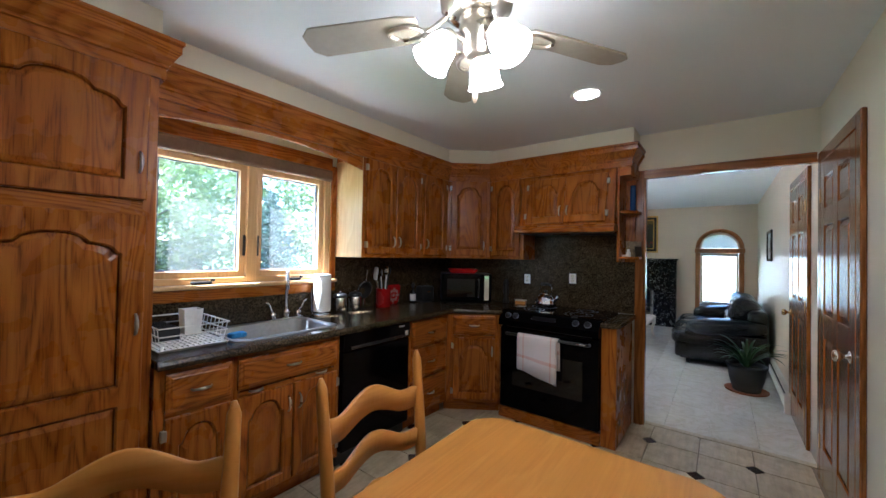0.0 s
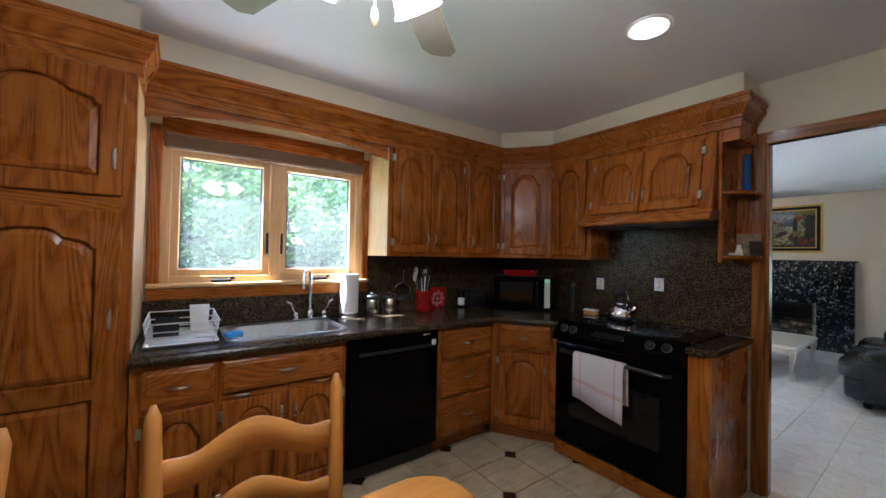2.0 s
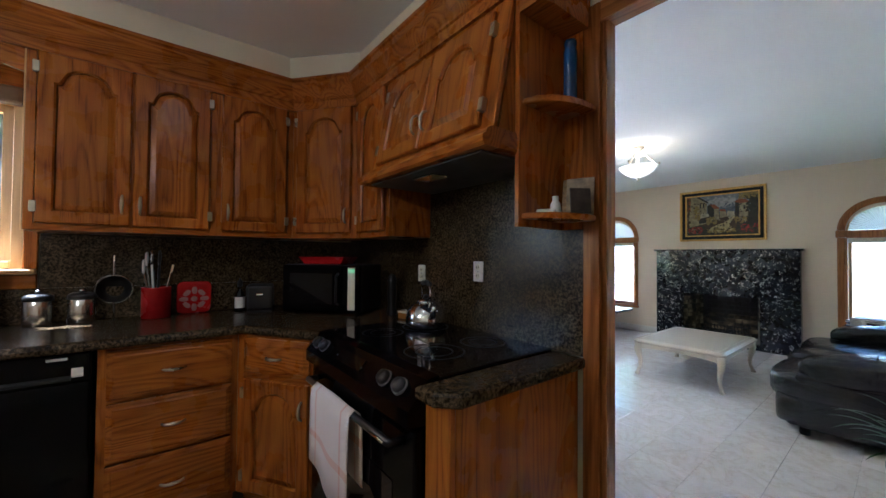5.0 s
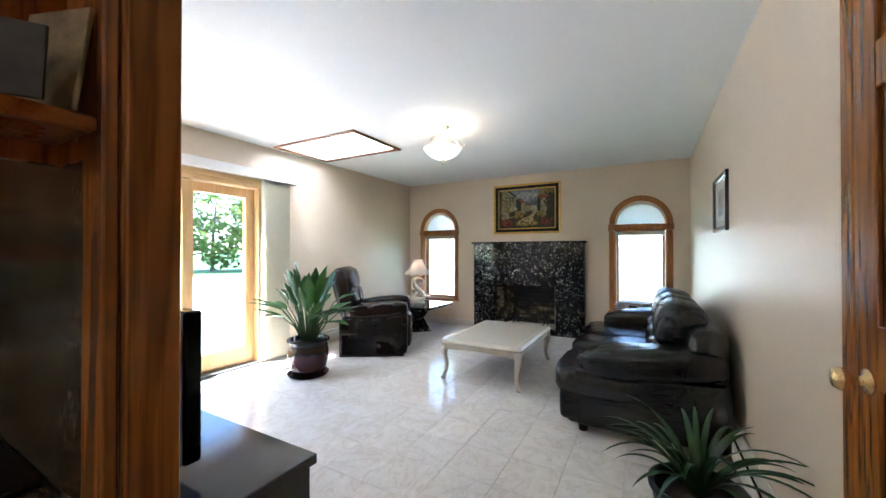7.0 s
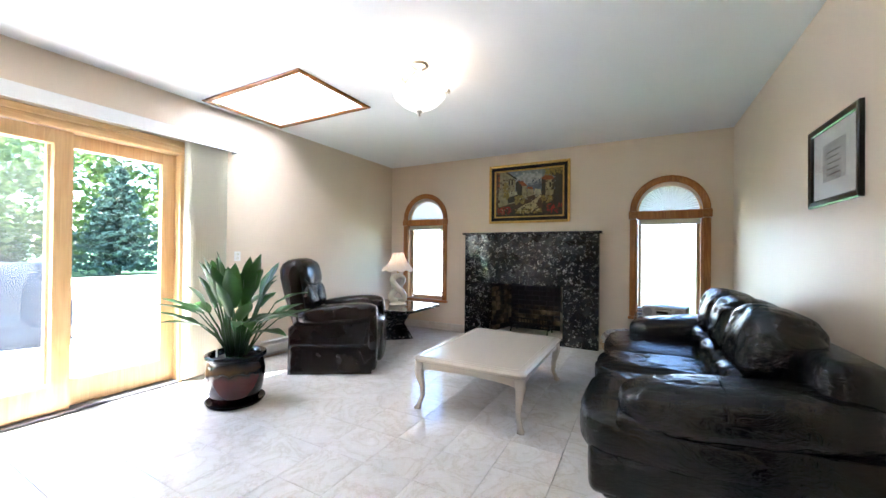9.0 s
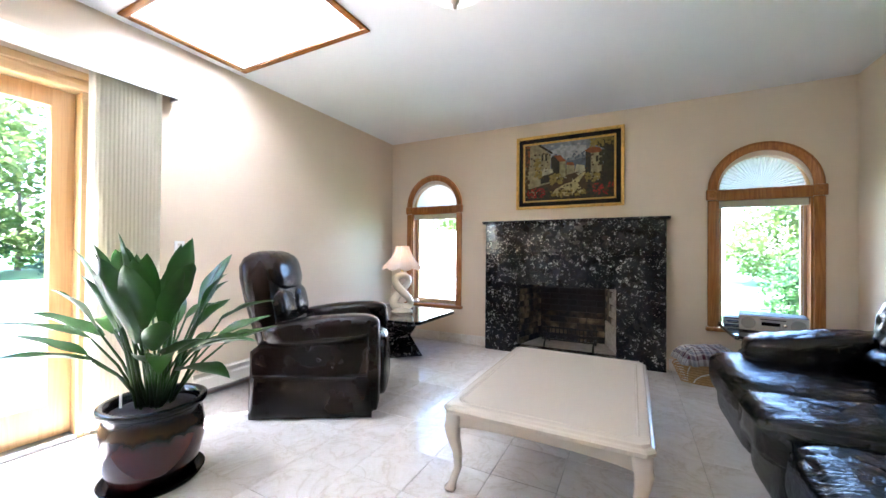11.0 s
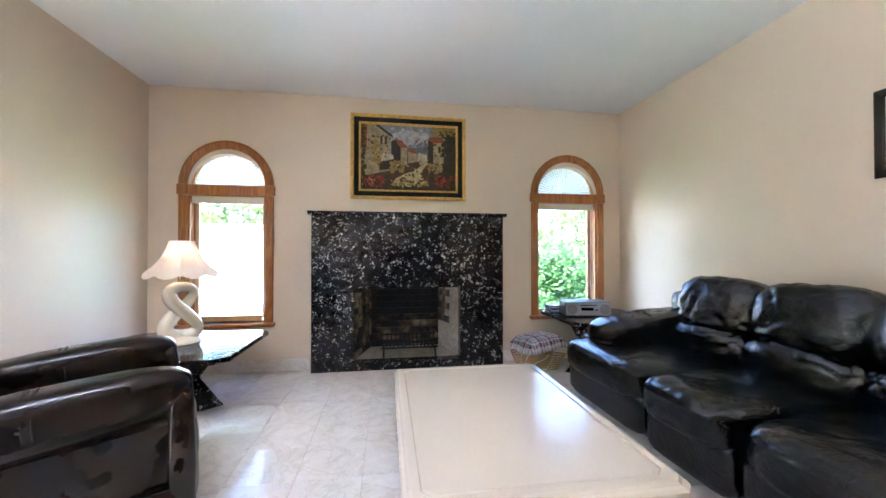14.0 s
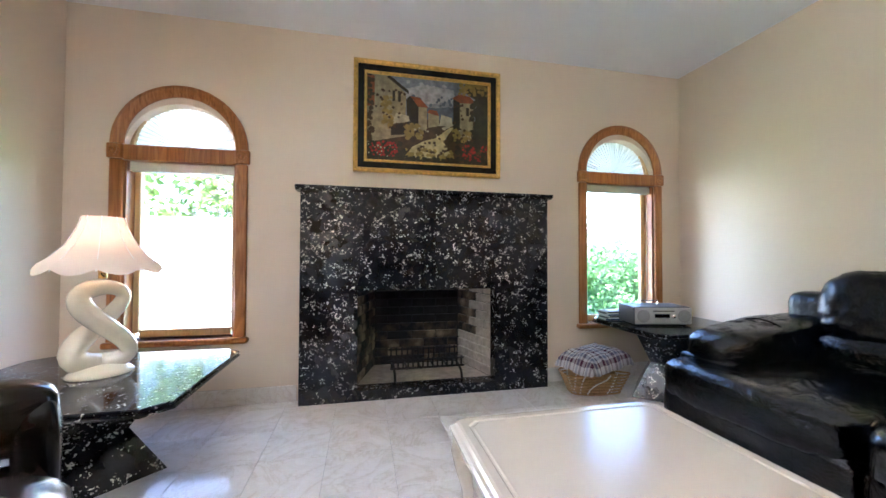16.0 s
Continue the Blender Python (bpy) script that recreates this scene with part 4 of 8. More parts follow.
def pull(x, z, level, t, length=0.085):
    pts, rad = [], []
    for k in range(9):
        u = -1 + k / 4
        s = u * length / 2
        off = -t - 0.022 * (1 - u * u) ** 0.5 - 0.003
        pts.append((x + s, off, z) if level else (x, off, z + s))
        rad.append(0.0045 + 0.0035 * (1 - abs(u)))
    return tube(pts, 0.005, 8, radii=rad)


def drawer_front(cab, x0, x1, z0, z1, handle=True, t=0.02):
    d = part("drawer", loft([[(x0 + e, y, z0 + e), (x1 - e, y, z0 + e), (x1 - e, y, z1 - e), (x0 + e, y, z1 - e)] for y, e in ((-0.001, 0), (-t + 0.008, 0), (-t + 0.003, 0.010), (-t + 0.002, 0.018), (-t - 0.002, 0.024))]), oak_h, cab)
    if handle:
        part("handle", pull((x0 + x1) / 2, (z0 + z1) / 2, True, t), nickel, d, "curved nickel pull", True)
    return d


def face_frame(cab, x0, x1, z0, z1, stiles, rails, y0=0.0, t=0.019):
    """Stiles (x, width) and rails (z, height) of a cabinet front, behind its doors."""
    for a, w in stiles:
        part("stile", box(a, a + w, y0, y0 + t, z0, z1, 0.001), oak_v, cab)
    xs = sorted(stiles)
    for za, h in rails:
        for (a, w), (b, _) in zip(xs, xs[1:]):
            part("rail", box(a + w, b, y0 + 0.0005, y0 + t, za, za + h, 0.001), oak_h, cab)


WALLZ = (1.36, 2.16)
BASEZ = (0.10, 0.876)


def pantry():
    w, y0 = 0.88, 0.21
    c = thing("pantry_cabinet", "tall oak pantry cabinet with arched raised-panel doors", "cabinet", pose(-1.80, y0, 0, 0, 0, 90))
    part("body", box(0, w, 0.02, 0.565, 0.10, 2.30, 0.001), oak_v, c)
    part("toe_kick", box(0.0, w, 0.07, 0.09, 0.0, 0.10), oak_h, c)
    face_frame(c, 0, w, 0.10, 2.30, [(0, 0.045), (w - 0.045, 0.045)], [(0.10, 0.05), (1.535, 0.06), (2.135, 0.165)])
    # pine, not oak: window light on this side is put into its paleness
    part("side_panel", box(w + 0.0005, w + 0.004, 0.021, 0.564, 0.92, 2.13, 0.001), pine_v, c, "pale pine side panel")
    cabinet_door(c, 0.30, w - 0.035, 1.60, 2.135, 0.085, "wide", 0.075, "r", tip=1.755)
    cabinet_door(c, 0.30, w - 0.035, 0.15, 1.535, 0.085, "wide", 0.075, "r", panels=[(0.225, 0.755, 0.0), (0.83, 1.46, 0.085)], tip=1.08)
    cabinet_door(c, 0.04, 0.295, 1.60, 2.135, 0.06, "cathedral", 0.06)
    cabinet_door(c, 0.04, 0.295, 0.15, 1.535, 0.06, "cathedral", 0.06, panels=[(0.225, 0.755, 0.0), (0.83, 1.46, 0.06)])
    return c


pantry()


def crown(path, z0, name, label, material):
    """A crown moulding along an open path of (x, y), its room side on the path's right hand."""
    prof = [(0.0, 0.0), (0.018, 0.0), (0.018, 0.045), (0.026, 0.050), (0.026, 0.062), (0.036, 0.075), (0.052, 0.105), (0.062, 0.118), (0.062, 0.150), (0.070, 0.156), (0.070, 0.172), (0.0, 0.172)]
    pts = [Vector((*p, 0)) for p in path]
    rings = []
    for i, p in enumerate(pts):
        d0 = (p - pts[i - 1]).normalized() if i else (pts[1] - p).normalized()
        d1 = (pts[i + 1] - p).normalized() if i + 1 < len(pts) else d0
        n0, n1 = Vector((d0.y, -d0.x, 0)), Vector((d1.y, -d1.x, 0))
        nn = (n0 + n1).normalized()
        k = 1 / max(0.4, nn.dot(n0))
        rings.append([(p.x + nn.x * a * k, p.y + nn.y * a * k, z0 + b) for a, b in prof])
    return solid(name, loft(rings), material, label, "moulding")


crown([(-1.801, 0.21), (-1.801, 1.091), (KX + 0.02, 1.091)], 2.135, "crown_moulding", "oak crown moulding on top of the pantry cabinet", oak_l)
crown([(-2.035, 1.10), (-2.035, 3.535), (-1.700, 3.800), (-0.425, 3.800), (-0.425, SY - 0.002)], 2.13, "crown_moulding", "long oak crown moulding above the wall cabinets", oak_l)


def wall_cabinet(name, m, w, doors, label, depth=0.33, z=WALLZ, bot=0.03, hinges=None):
    c = thing(name, label, "cabinet", m)
    part("body", box(0, w, 0.02, depth, z[0], z[1] + 0.13, 0.001), oak_v, c)
    face_frame(c, 0, w, z[0], z[1] + 0.13, [(0, 0.03)] + [(d[1] - 0.012, 0.024) for d in doors[:-1]] + [(w - 0.03, 0.03)], [(z[0], bot), (z[1] - 0.03, 0.16)])
    for x0, x1, h, g in doors:
        cabinet_door(c, x0, x1, z[0] + bot, z[1] - 0.03, 0.075, "cathedral", 0.05, h, g)
    return c


c = wall_cabinet("wall_cabinet", pose(-2.035, 2.44, 0, 0, 0, 90), 0.70, [(0.035, 0.345, "r", "l"), (0.355, 0.665, "l", "r")], "oak wall cabinet with two arched raised-panel doors")
part("side_panel", box(-0.006, -0.0005, 0.0, 0.33, WALLZ[0], 2.13, 0.001), pine_v, c, "pale pine side panel")
wall_cabinet("wall_cabinet", pose(-2.035, 3.14, 0, 0, 0, 90), 0.395, [(0.022, 0.352, "l", "r")], "narrow oak wall cabinet with one arched door")
DA = math.degrees(math.atan2(3.80 - 3.535, -1.700 + 2.035))
dw_ = math.hypot(3.80 - 3.535, -1.700 + 2.035)
corner = thing("corner_wall_cabinet", "diagonal oak corner wall cabinet with one arched door", "cabinet", pose(-2.035, 3.535, 0, 0, 0, DA))
part("body", prism([(0.02, 0.02), (dw_ - 0.02, 0.02), (dw_ + 0.10, 0.20), (0.12, 0.40), (-0.14, 0.18)], WALLZ[0], 2.29, "z"), oak_v, corner)
face_frame(corner, 0, dw_, WALLZ[0], 2.29, [(0, 0.04), (dw_ - 0.04, 0.04)], [(WALLZ[0], 0.03), (2.13, 0.16)])
cabinet_door(corner, 0.035, dw_ - 0.035, 1.39, 2.13, 0.085, "cathedral", 0.055, "r", "l")
wall_cabinet("wall_cabinet", pose(-1.700, 3.80, 0), 0.37, [(0.03, 0.33, "", "l")], "narrow oak wall cabinet beside the range hood", 0.265)


def hood_cabinet():
    x0, x1 = -1.329, -0.520
    w = x1 - x0
    c = thing("hood_cabinet", "oak range hood cabinet with sloping arched doors", "cabinet", pose(x0, 3.80, 0))
    lean = math.degrees(math.atan2(0.10, 0.50))
    part("body", prism([(0.265, 1.655), (-0.075, 1.655), (0.02, 2.12), (0.02, 2.29), (0.265, 2.29)], 0.001, w - 0.001, "x"), oak_v, c)
    part("top_rail", box(0, w, 0.0, 0.02, 2.13, 2.29, 0.001), oak_h, c)
    fr = part("sloped_front", box(0, w, -0.002, 0.016, 0.0, 0.50, 0.002), oak_v, c)
    fr.matrix_basis = pose(0, -0.10, 1.645, -lean)
    for a, b, hd, hg in ((0.06, w / 2 - 0.004, "r", "l"), (w / 2 + 0.004, w - 0.06, "l", "r")):
        d = cabinet_door(c, a, b, 0.04, 0.455, 0.085, "cathedral", 0.055, hd, hg, tip=0.145)
        d.matrix_basis = pose(0, -0.103, 1.645, -lean)
    part("lip", loft([[(x, y, z) for y, z in ((0.02, 1.60), (-0.145, 1.60), (-0.155, 1.61), (-0.155, 1.632), (-0.14, 1.64), (-0.135, 1.655), (-0.115, 1.665), (0.02, 1.665))] for x in (-0.03, w + 0.012)]), oak_h, c)
    part("hood_liner", box(0.03, w - 0.03, -0.12, 0.25, 1.592, 1.5995, 0.003), grey_plastic, c, "dull grey hood liner")
    part("hood_light", box(0.30, 0.44, -0.06, 0.02, 1.585, 1.5915, 0.002), steel, c)
    return c


hood_cabinet()


def end_shelf():
    c = thing("open_end_shelf", "oak open corner shelf with rounded shelves", "shelf", pose(-0.518, 3.80, 0))
    part("side_board", box(0, 0.018, 0.0, 0.266, 1.36, 2.29, 0.002), oak_v, c)
    part("back_board", box(0.019, 0.0915, 0.252, 0.267, 1.36, 2.29, 0.001), oak_v, c)
    def quarter(r, x=0.0185):
        return [(x, 0.25)] + [(x + r * math.sin(a), 0.25 - 0.235 * math.cos(a) ** 0.8) for a in [math.pi / 2 * k / 10 for k in range(10)]] + [(x + r, 0.25)]
    for z in (1.385, 1.76):
        part("shelf", prism(quarter(0.125), z, z + 0.02, "z", bevel=0.004), oak_h, c)
    part("top_board", prism([(0.019, 0.25), (0.019, 0.0), (0.10, 0.0), (0.115, 0.05), (0.115, 0.25)], 2.06, 2.16, "z"), oak_h, c)
    return c


end_shelf()
solid("blue_vase", lathe([(0.020, 0), (0.023, 0.006), (0.023, 0.185), (0.020, 0.195), (0.020, 0.204), (0.022, 0.208), (0.022, 0.222), (0, 0.222)], 18), blue_glaze, "tall blue cylindrical bottle on the end shelf", "bottle", pose(-0.435, 3.99, 1.781), True)
fr_ = thing("small_photo_frame", "small standing photo card on the end shelf", "picture", pose(-0.415, 4.015, 1.406, -8, 0, 20))
part("card", box(-0.045, 0.045, -0.003, 0.003, 0, 0.13, 0.001), plain("photo_print", (0.20, 0.15, 0.08), 0.4, 0, 0.8, 0, 25), fr_)
card = thing("greeting_card", "small brown patterned card leaning on the shelf back", "card", pose(-0.478, 4.030, 1.406, -7, 0, 4))
part("card", box(-0.018, 0.018, -0.002, 0.002, 0, 0.135, 0.001), plain("tan_card", (0.26, 0.17, 0.07), 0.6, 0, 0.6, 0, 60), card)
card = thing("greeting_card", "dark folded card beside the photo", "card", pose(-0.385, 3.975, 1.406, -6, 0, 55))
part("card", box(-0.035, 0.035, -0.002, 0.002, 0, 0.085, 0.001), plain("dark_card", (0.03, 0.022, 0.016), 0.5, 0, 0.5, 0, 50), card)
solid("white_candle", lathe([(0.018, 0), (0.019, 0.004), (0.016, 0.035), (0.010, 0.045), (0.010, 0.06), (0, 0.062)], 14), white_plastic, "small white ceramic jar on the end shelf", "jar", pose(-0.455, 3.935, 1.406), True)
solid("white_box", box(-0.03, 0.03, -0.02, 0.02, 0, 0.014, 0.003), white_plastic, "small flat white box on the end shelf", "box", pose(-0.465, 3.90, 1.406, 0, 0, 25))


def window_valance():
    out = [(1.10, 2.30), (1.10, 2.03)]
    for k in range(1, 24):
        u = k / 24
        out.append((1.10 + 1.335 * u, 2.03 + 0.075 * math.sin(math.pi * u) ** 0.8))
    out += [(2.435, 2.03), (2.435, 2.30)]
    solid("window_valance", prism(out, -2.054, -2.036, "x", bevel=0.002), oak_l, "arched oak valance board over the sink window", "valance")


window_valance()


# base cabinets
def base_cabinet(name, y0, w, label):
    c = thing(name, label, "cabinet", pose(-1.775, y0, 0, 0, 0, 90))
    part("body", box(0, w, 0.02, 0.585, BASEZ[0], BASEZ[1] if name != "sink_cabinet" else 0.70, 0.001), oak_v, c)
    part("toe_kick", box(0, w, 0.075, 0.09, 0.0, BASEZ[0]), oak_h, c)
    return c


c = base_cabinet("base_cabinet", 1.095, 0.325, "oak base cabinet with a drawer over an arched door")
face_frame(c, 0, 0.325, *BASEZ, [(0, 0.045), (0.30, 0.025)], [(0.10, 0.03), (0.645, 0.03), (0.84, 0.036)])
drawer_front(c, 0.04, 0.312, 0.672, 0.845)
cabinet_door(c, 0.04, 0.312, 0.125, 0.65, 0.075, "cathedral", 0.05, "", "l")
c = base_cabinet("sink_cabinet", 1.42, 0.635, "oak sink cabinet with a false drawer and two arched doors")
face_frame(c, 0, 0.635, *BASEZ, [(0, 0.025), (0.308, 0.02), (0.60, 0.035)], [(0.10, 0.03), (0.645, 0.03), (0.835, 0.041)])
drawer_front(c, 0.018, 0.610, 0.69, 0.843)
cabinet_door(c, 0.018, 0.312, 0.125, 0.652, 0.075, "cathedral", 0.05, "r", "l", tip=0.55)
cabinet_door(c, 0.322, 0.610, 0.125, 0.652, 0.075, "cathedral", 0.05, "l", "r", tip=0.55)
for x in (0.11, 0.50):
    part("tilt_pull", pull(x, 0.672, True, 0.004, 0.07), nickel, c, "", True)
c = base_cabinet("drawer_cabinet", 2.705, 0.51, "oak cabinet with a stack of three drawers")
face_frame(c, 0, 0.51, *BASEZ, [(0, 0.035), (0.475, 0.035)], [(0.10, 0.03), (0.385, 0.02), (0.635, 0.02), (0.85, 0.026)])
for a, b in ((0.125, 0.382), (0.395, 0.635), (0.65, 0.855)):
    drawer_front(c, 0.03, 0.482, a, b)


def dishwasher():
    d = thing("dishwasher", "glossy black built-in dishwasher under the worktop", "dishwasher", pose(-1.775, 2.065, 0, 0, 0, 90))
    w = 0.63
    part("body", box(0.004, w - 0.004, 0.03, 0.56, 0.02, 0.872), black_plastic, d)
    part("door", box(0.004, w - 0.004, -0.022, 0.029, 0.115, 0.752, 0.008, seg=2), black_gloss, d)
    part("control_panel", box(0.004, w - 0.004, -0.030, 0.029, 0.756, 0.874, 0.008, seg=2), black_gloss, d)
    part("handle_recess", loft([[(x, -0.0305, z), (x, -0.040, z + 0.004), (x, -0.040, z + 0.012), (x, -0.0305, z + 0.02)] for x, z in ((0.06, 0.765), (w - 0.06, 0.765))]), black_plastic, d)
    part("kick_plate", box(0.004, w - 0.004, 0.06, 0.075, 0.0, 0.113), black_plastic, d)
    part("badge", box(w - 0.060, w - 0.026, -0.0318, -0.0302, 0.775, 0.812, 0.0003), white_plastic, d, "small white sticker")
    part("vent_light", box(w - 0.13, w - 0.07, -0.0335, -0.0302, 0.845, 0.857, 0.001), chrome, d)
    return d


dishwasher()

# diagonal base cabinet in the corner
BA, BB = Vector((-1.775, 3.215)), Vector((-1.385, 3.480))
bang, bw = math.degrees(math.atan2(BB.y - BA.y, BB.x - BA.x)), (BB - BA).length
c = thing("corner_base_cabinet", "diagonal oak corner base cabinet with drawer and arched door", "cabinet", pose(BA.x, BA.y, 0, 0, 0, bang))
part("body", prism([(0.02, 0.02), (bw - 0.02, 0.02), (bw + 0.02, 0.30), (0.1, 0.62), (-0.25, 0.50)], 0.10, 0.876, "z"), oak_v, c)
part("toe_kick", box(-0.03, bw + 0.04, 0.075, 0.09, 0.0, 0.10), oak_h, c)
face_frame(c, 0, bw, *BASEZ, [(0, 0.055), (bw - 0.055, 0.055)], [(0.10, 0.03), (0.655, 0.03), (0.85, 0.026)])
drawer_front(c, 0.05, bw - 0.05, 0.69, 0.858)
cabinet_door(c, 0.05, bw - 0.05, 0.125, 0.662, 0.09, "cathedral", 0.055, "r", "l", tip=0.55)


def worktop():
    c = thing("worktop", "dark granite-pattern laminate worktop with a rounded front edge", "worktop")
    z0, z1 = 0.876, 0.914
    sx0, sx1, sy0, sy1 = -2.275, -1.845, 1.485, 2.075
    # window run with the sink cut out, then the corner piece
    def slab(name, outline, extra=0.008):
        part(name, prism(outline, z0, z1, "z", bevel=extra), counter_lam, c)
    for o in ([(KX + 0.002, 1.096), (-1.74, 1.096), (-1.74, sy0), (KX + 0.002, sy0)], [(KX + 0.002, sy1), (-1.74, sy1), (-1.74, 3.235), (-1.375, 3.475), (-1.375, SY - 0.002), (KX + 0.002, SY - 0.002)], [(sx1, sy0), (-1.74, sy0), (-1.74, sy1), (sx1, sy1)], [(KX + 0.002, sy0), (sx0, sy0), (sx0, sy1), (KX + 0.002, sy1)]):
        slab("slab", o, 0.0)
    path = [(-1.74, 1.096), (-1.74, 3.235), (-1.375, 3.475)]
    part("front_edge", tube([(x + 0.001, y, 0.893) for x, y in path], 0.021, 10), counter_lam, c)
    part("backsplash", box(KX + 0.001, KX + 0.018, 1.096, SY - 0.002, 0.9145, 1.084, 0.003), counter_lam, c)
    part("splash_panel", box(KX + 0.0005, KX + 0.012, 2.44, SY - 0.002, 1.085, 1.358), counter_lam, c)
    part("splash_panel", box(KX + 0.019, -0.4255, SY - 0.014, SY - 0.001, 0.9145, 1.62), counter_lam, c)
    e = thing("side_worktop", "short laminate worktop beside the range with a clipped corner", "worktop")
    part("slab", prism([(-0.545, SY - 0.016), (-0.545, 3.435), (-0.47, 3.435), (-0.415, 3.49), (-0.415, SY - 0.016)], z0, z1, "z", bevel=0.007), counter_lam, e)
    return c


worktop()
ep = thing("range_end_panel", "oak end panel and filler beside the range", "cabinet", pose(-0.545, 3.47, 0))
part("front_stile", box(0.0, 0.105, 0, 0.02, 0.0, 0.876, 0.002), oak_v, ep)
part("side_panel", box(0.087, 0.105, 0.021, 0.58, 0.0, 0.876, 0.002), oak_v, ep)
part("plinth", box(-0.84, -0.002, -0.012, 0.01, 0.0, 0.095, 0.003), oak_h, ep)


sink_steel = plain("satin_sink_steel", (0.30, 0.30, 0.295), 0.42, 1.0, 0.08)


def sink():
    s = thing("sink", "stainless steel drop-in single-bowl sink", "sink", pose(-2.06, 1.78, 0.914))
    hx, hy, r = 0.225, 0.31, 0.06

    def ring(ax, ay, z, rr=0.06, n=6):
        pts = []
        for cx, cy, a0 in ((ax, ay, 0), (-ax, ay, 90), (-ax, -ay, 180), (ax, -ay, 270)):
            for k in range(n):
                a = radians(a0 + 90 * k / (n - 1))
                pts.append((math.copysign(abs(cx) - rr, cx) + rr * math.cos(a), math.copysign(abs(cy) - rr, cy) + rr * math.sin(a), z))
        return pts
    part("bowl", loft([ring(hx + 0.012, hy + 0.012, 0.001), ring(hx + 0.010, hy + 0.010, 0.008), ring(hx - 0.022, hy - 0.022, 0.006), ring(hx - 0.032, hy - 0.032, -0.004), ring(hx - 0.045, hy - 0.045, -0.165), ring(hx - 0.075, hy - 0.075, -0.185, 0.05)], None, True, False), sink_steel, s, "", True)
    part("bowl_floor", prism([(p[0], p[1]) for p in ring(hx - 0.074, hy - 0.074, 0, 0.05)], -0.187, -0.184, "z"), sink_steel, s)
    part("drain", lathe([(0.045, -0.184), (0.04, -0.180), (0.012, -0.182), (0.0, -0.178)], 18), chrome, s)
    f = thing("tap", "chrome gooseneck kitchen tap with two lever handles", "tap", pose(-2.318, 2.00, 0.914))
    part("base_plate", box(-0.028, 0.028, -0.12, 0.12, 0.0005, 0.012, 0.005, seg=2), chrome, f)
    pts = [(0, 0, 0.01), (0, 0, 0.26)] + [(0.085 * (1 - math.cos(a)), -0.045 * (1 - math.cos(a)), 0.26 + 0.085 * math.sin(a)) for a in [math.pi * k / 10 for k in range(1, 10)]] + [(0.17, -0.09, 0.225)]
    part("spout", tube(pts, 0.0125, 10), chrome, f, "", True)
    part("collar", lathe([(0.022, 0.01), (0.022, 0.05), (0.015, 0.07)], 14), chrome, f, "", True)
    for s_ in (-1, 1):
        part("valve", lathe([(0.02, 0.01), (0.018, 0.045), (0.01, 0.055), (0, 0.056)], 12, (0, s_ * 0.095, 0)), chrome, f, "", True)
        part("lever", tube([(0, s_ * 0.095, 0.05), (0.01, s_ * 0.115, 0.075), (0.012, s_ * 0.13, 0.115), (0.01, s_ * 0.155, 0.13)], 0.007, 8, radii=[0.008, 0.007, 0.008, 0.006]), chrome, f, "", True)
    sp = solid("blue_sponge", blob(-0.03, 0.03, -0.045, 0.045, 0, 0.03, 4, 16, 8), plain("blue_cloth", (0.05, 0.22, 0.5), 0.9, 0, 0.2, 0.5, 60), "blue sponge on the rim of the sink", "sponge", pose(-1.93, 1.50, 0.922))


sink()


def dish_rack():
    r = thing("dish_rack", "white wire dish rack on a ridged drip tray", "dish rack", pose(-2.08, 1.28, 0.914))
    w, d = 0.15, 0.22
    part("tray", loft([[(x * s, y * s, z) for x, y in ((-d, -w), (d, -w), (d, w), (-d, w))] for s, z in ((0.93, 0.001), (1.0, 0.014), (0.985, 0.016), (0.93, 0.006))], None, True, True), white_plastic, r)
    for k in range(12):
        y = -w + 0.02 + (2 * w - 0.04) * k / 11
        part("tray_ridge", box(-d + 0.03, d - 0.03, y - 0.003, y + 0.003, 0.0055, 0.012), white_plastic, r)
    for z, s in ((0.035, 0.92), (0.075, 0.96), (0.115, 1.0)):
        part("rail_wire", tube([(-d * s, -w * s, z), (d * s, -w * s, z), (d * s, w * s, z), (-d * s, w * s, z), (-d * s, -w * s, z)], 0.0035, 6), white_plastic, r)
    for k in range(9):
        x = -d * 0.9 + 2 * d * 0.9 * k / 8
        part("upright_wire", tube([(x, -w, 0.115), (x * 0.95, -w * 0.9, 0.02), (x * 0.95, w * 0.9, 0.02), (x, w, 0.115)], 0.0025, 6), white_plastic, r)
    for x in (-d * 0.85, d * 0.85):
        for y in (-w * 0.85, w * 0.85):
            part("foot", box(x - 0.006, x + 0.006, y - 0.006, y + 0.006, 0.004, 0.035), white_plastic, r)
    for k in range(9):
        part("dark_divider", box(-d + 0.03 + 0.03 * k, -d + 0.034 + 0.03 * k, -w * 0.8, -w * 0.1, 0.025, 0.085), black_plastic, r)
    cup = solid("cutlery_cup", loft([[(x * s, y * s, z) for x, y in ((-0.045, -0.045), (0.045, -0.045), (0.045, 0.045), (-0.045, 0.045))] for s, z in ((0.85, 0), (1.0, 0.13), (0.94, 0.13), (0.82, 0.01))]), white_plastic, "white cutlery cup standing in the dish rack", "cup", pose(-2.16, 1.355, 0.94))


dish_rack()


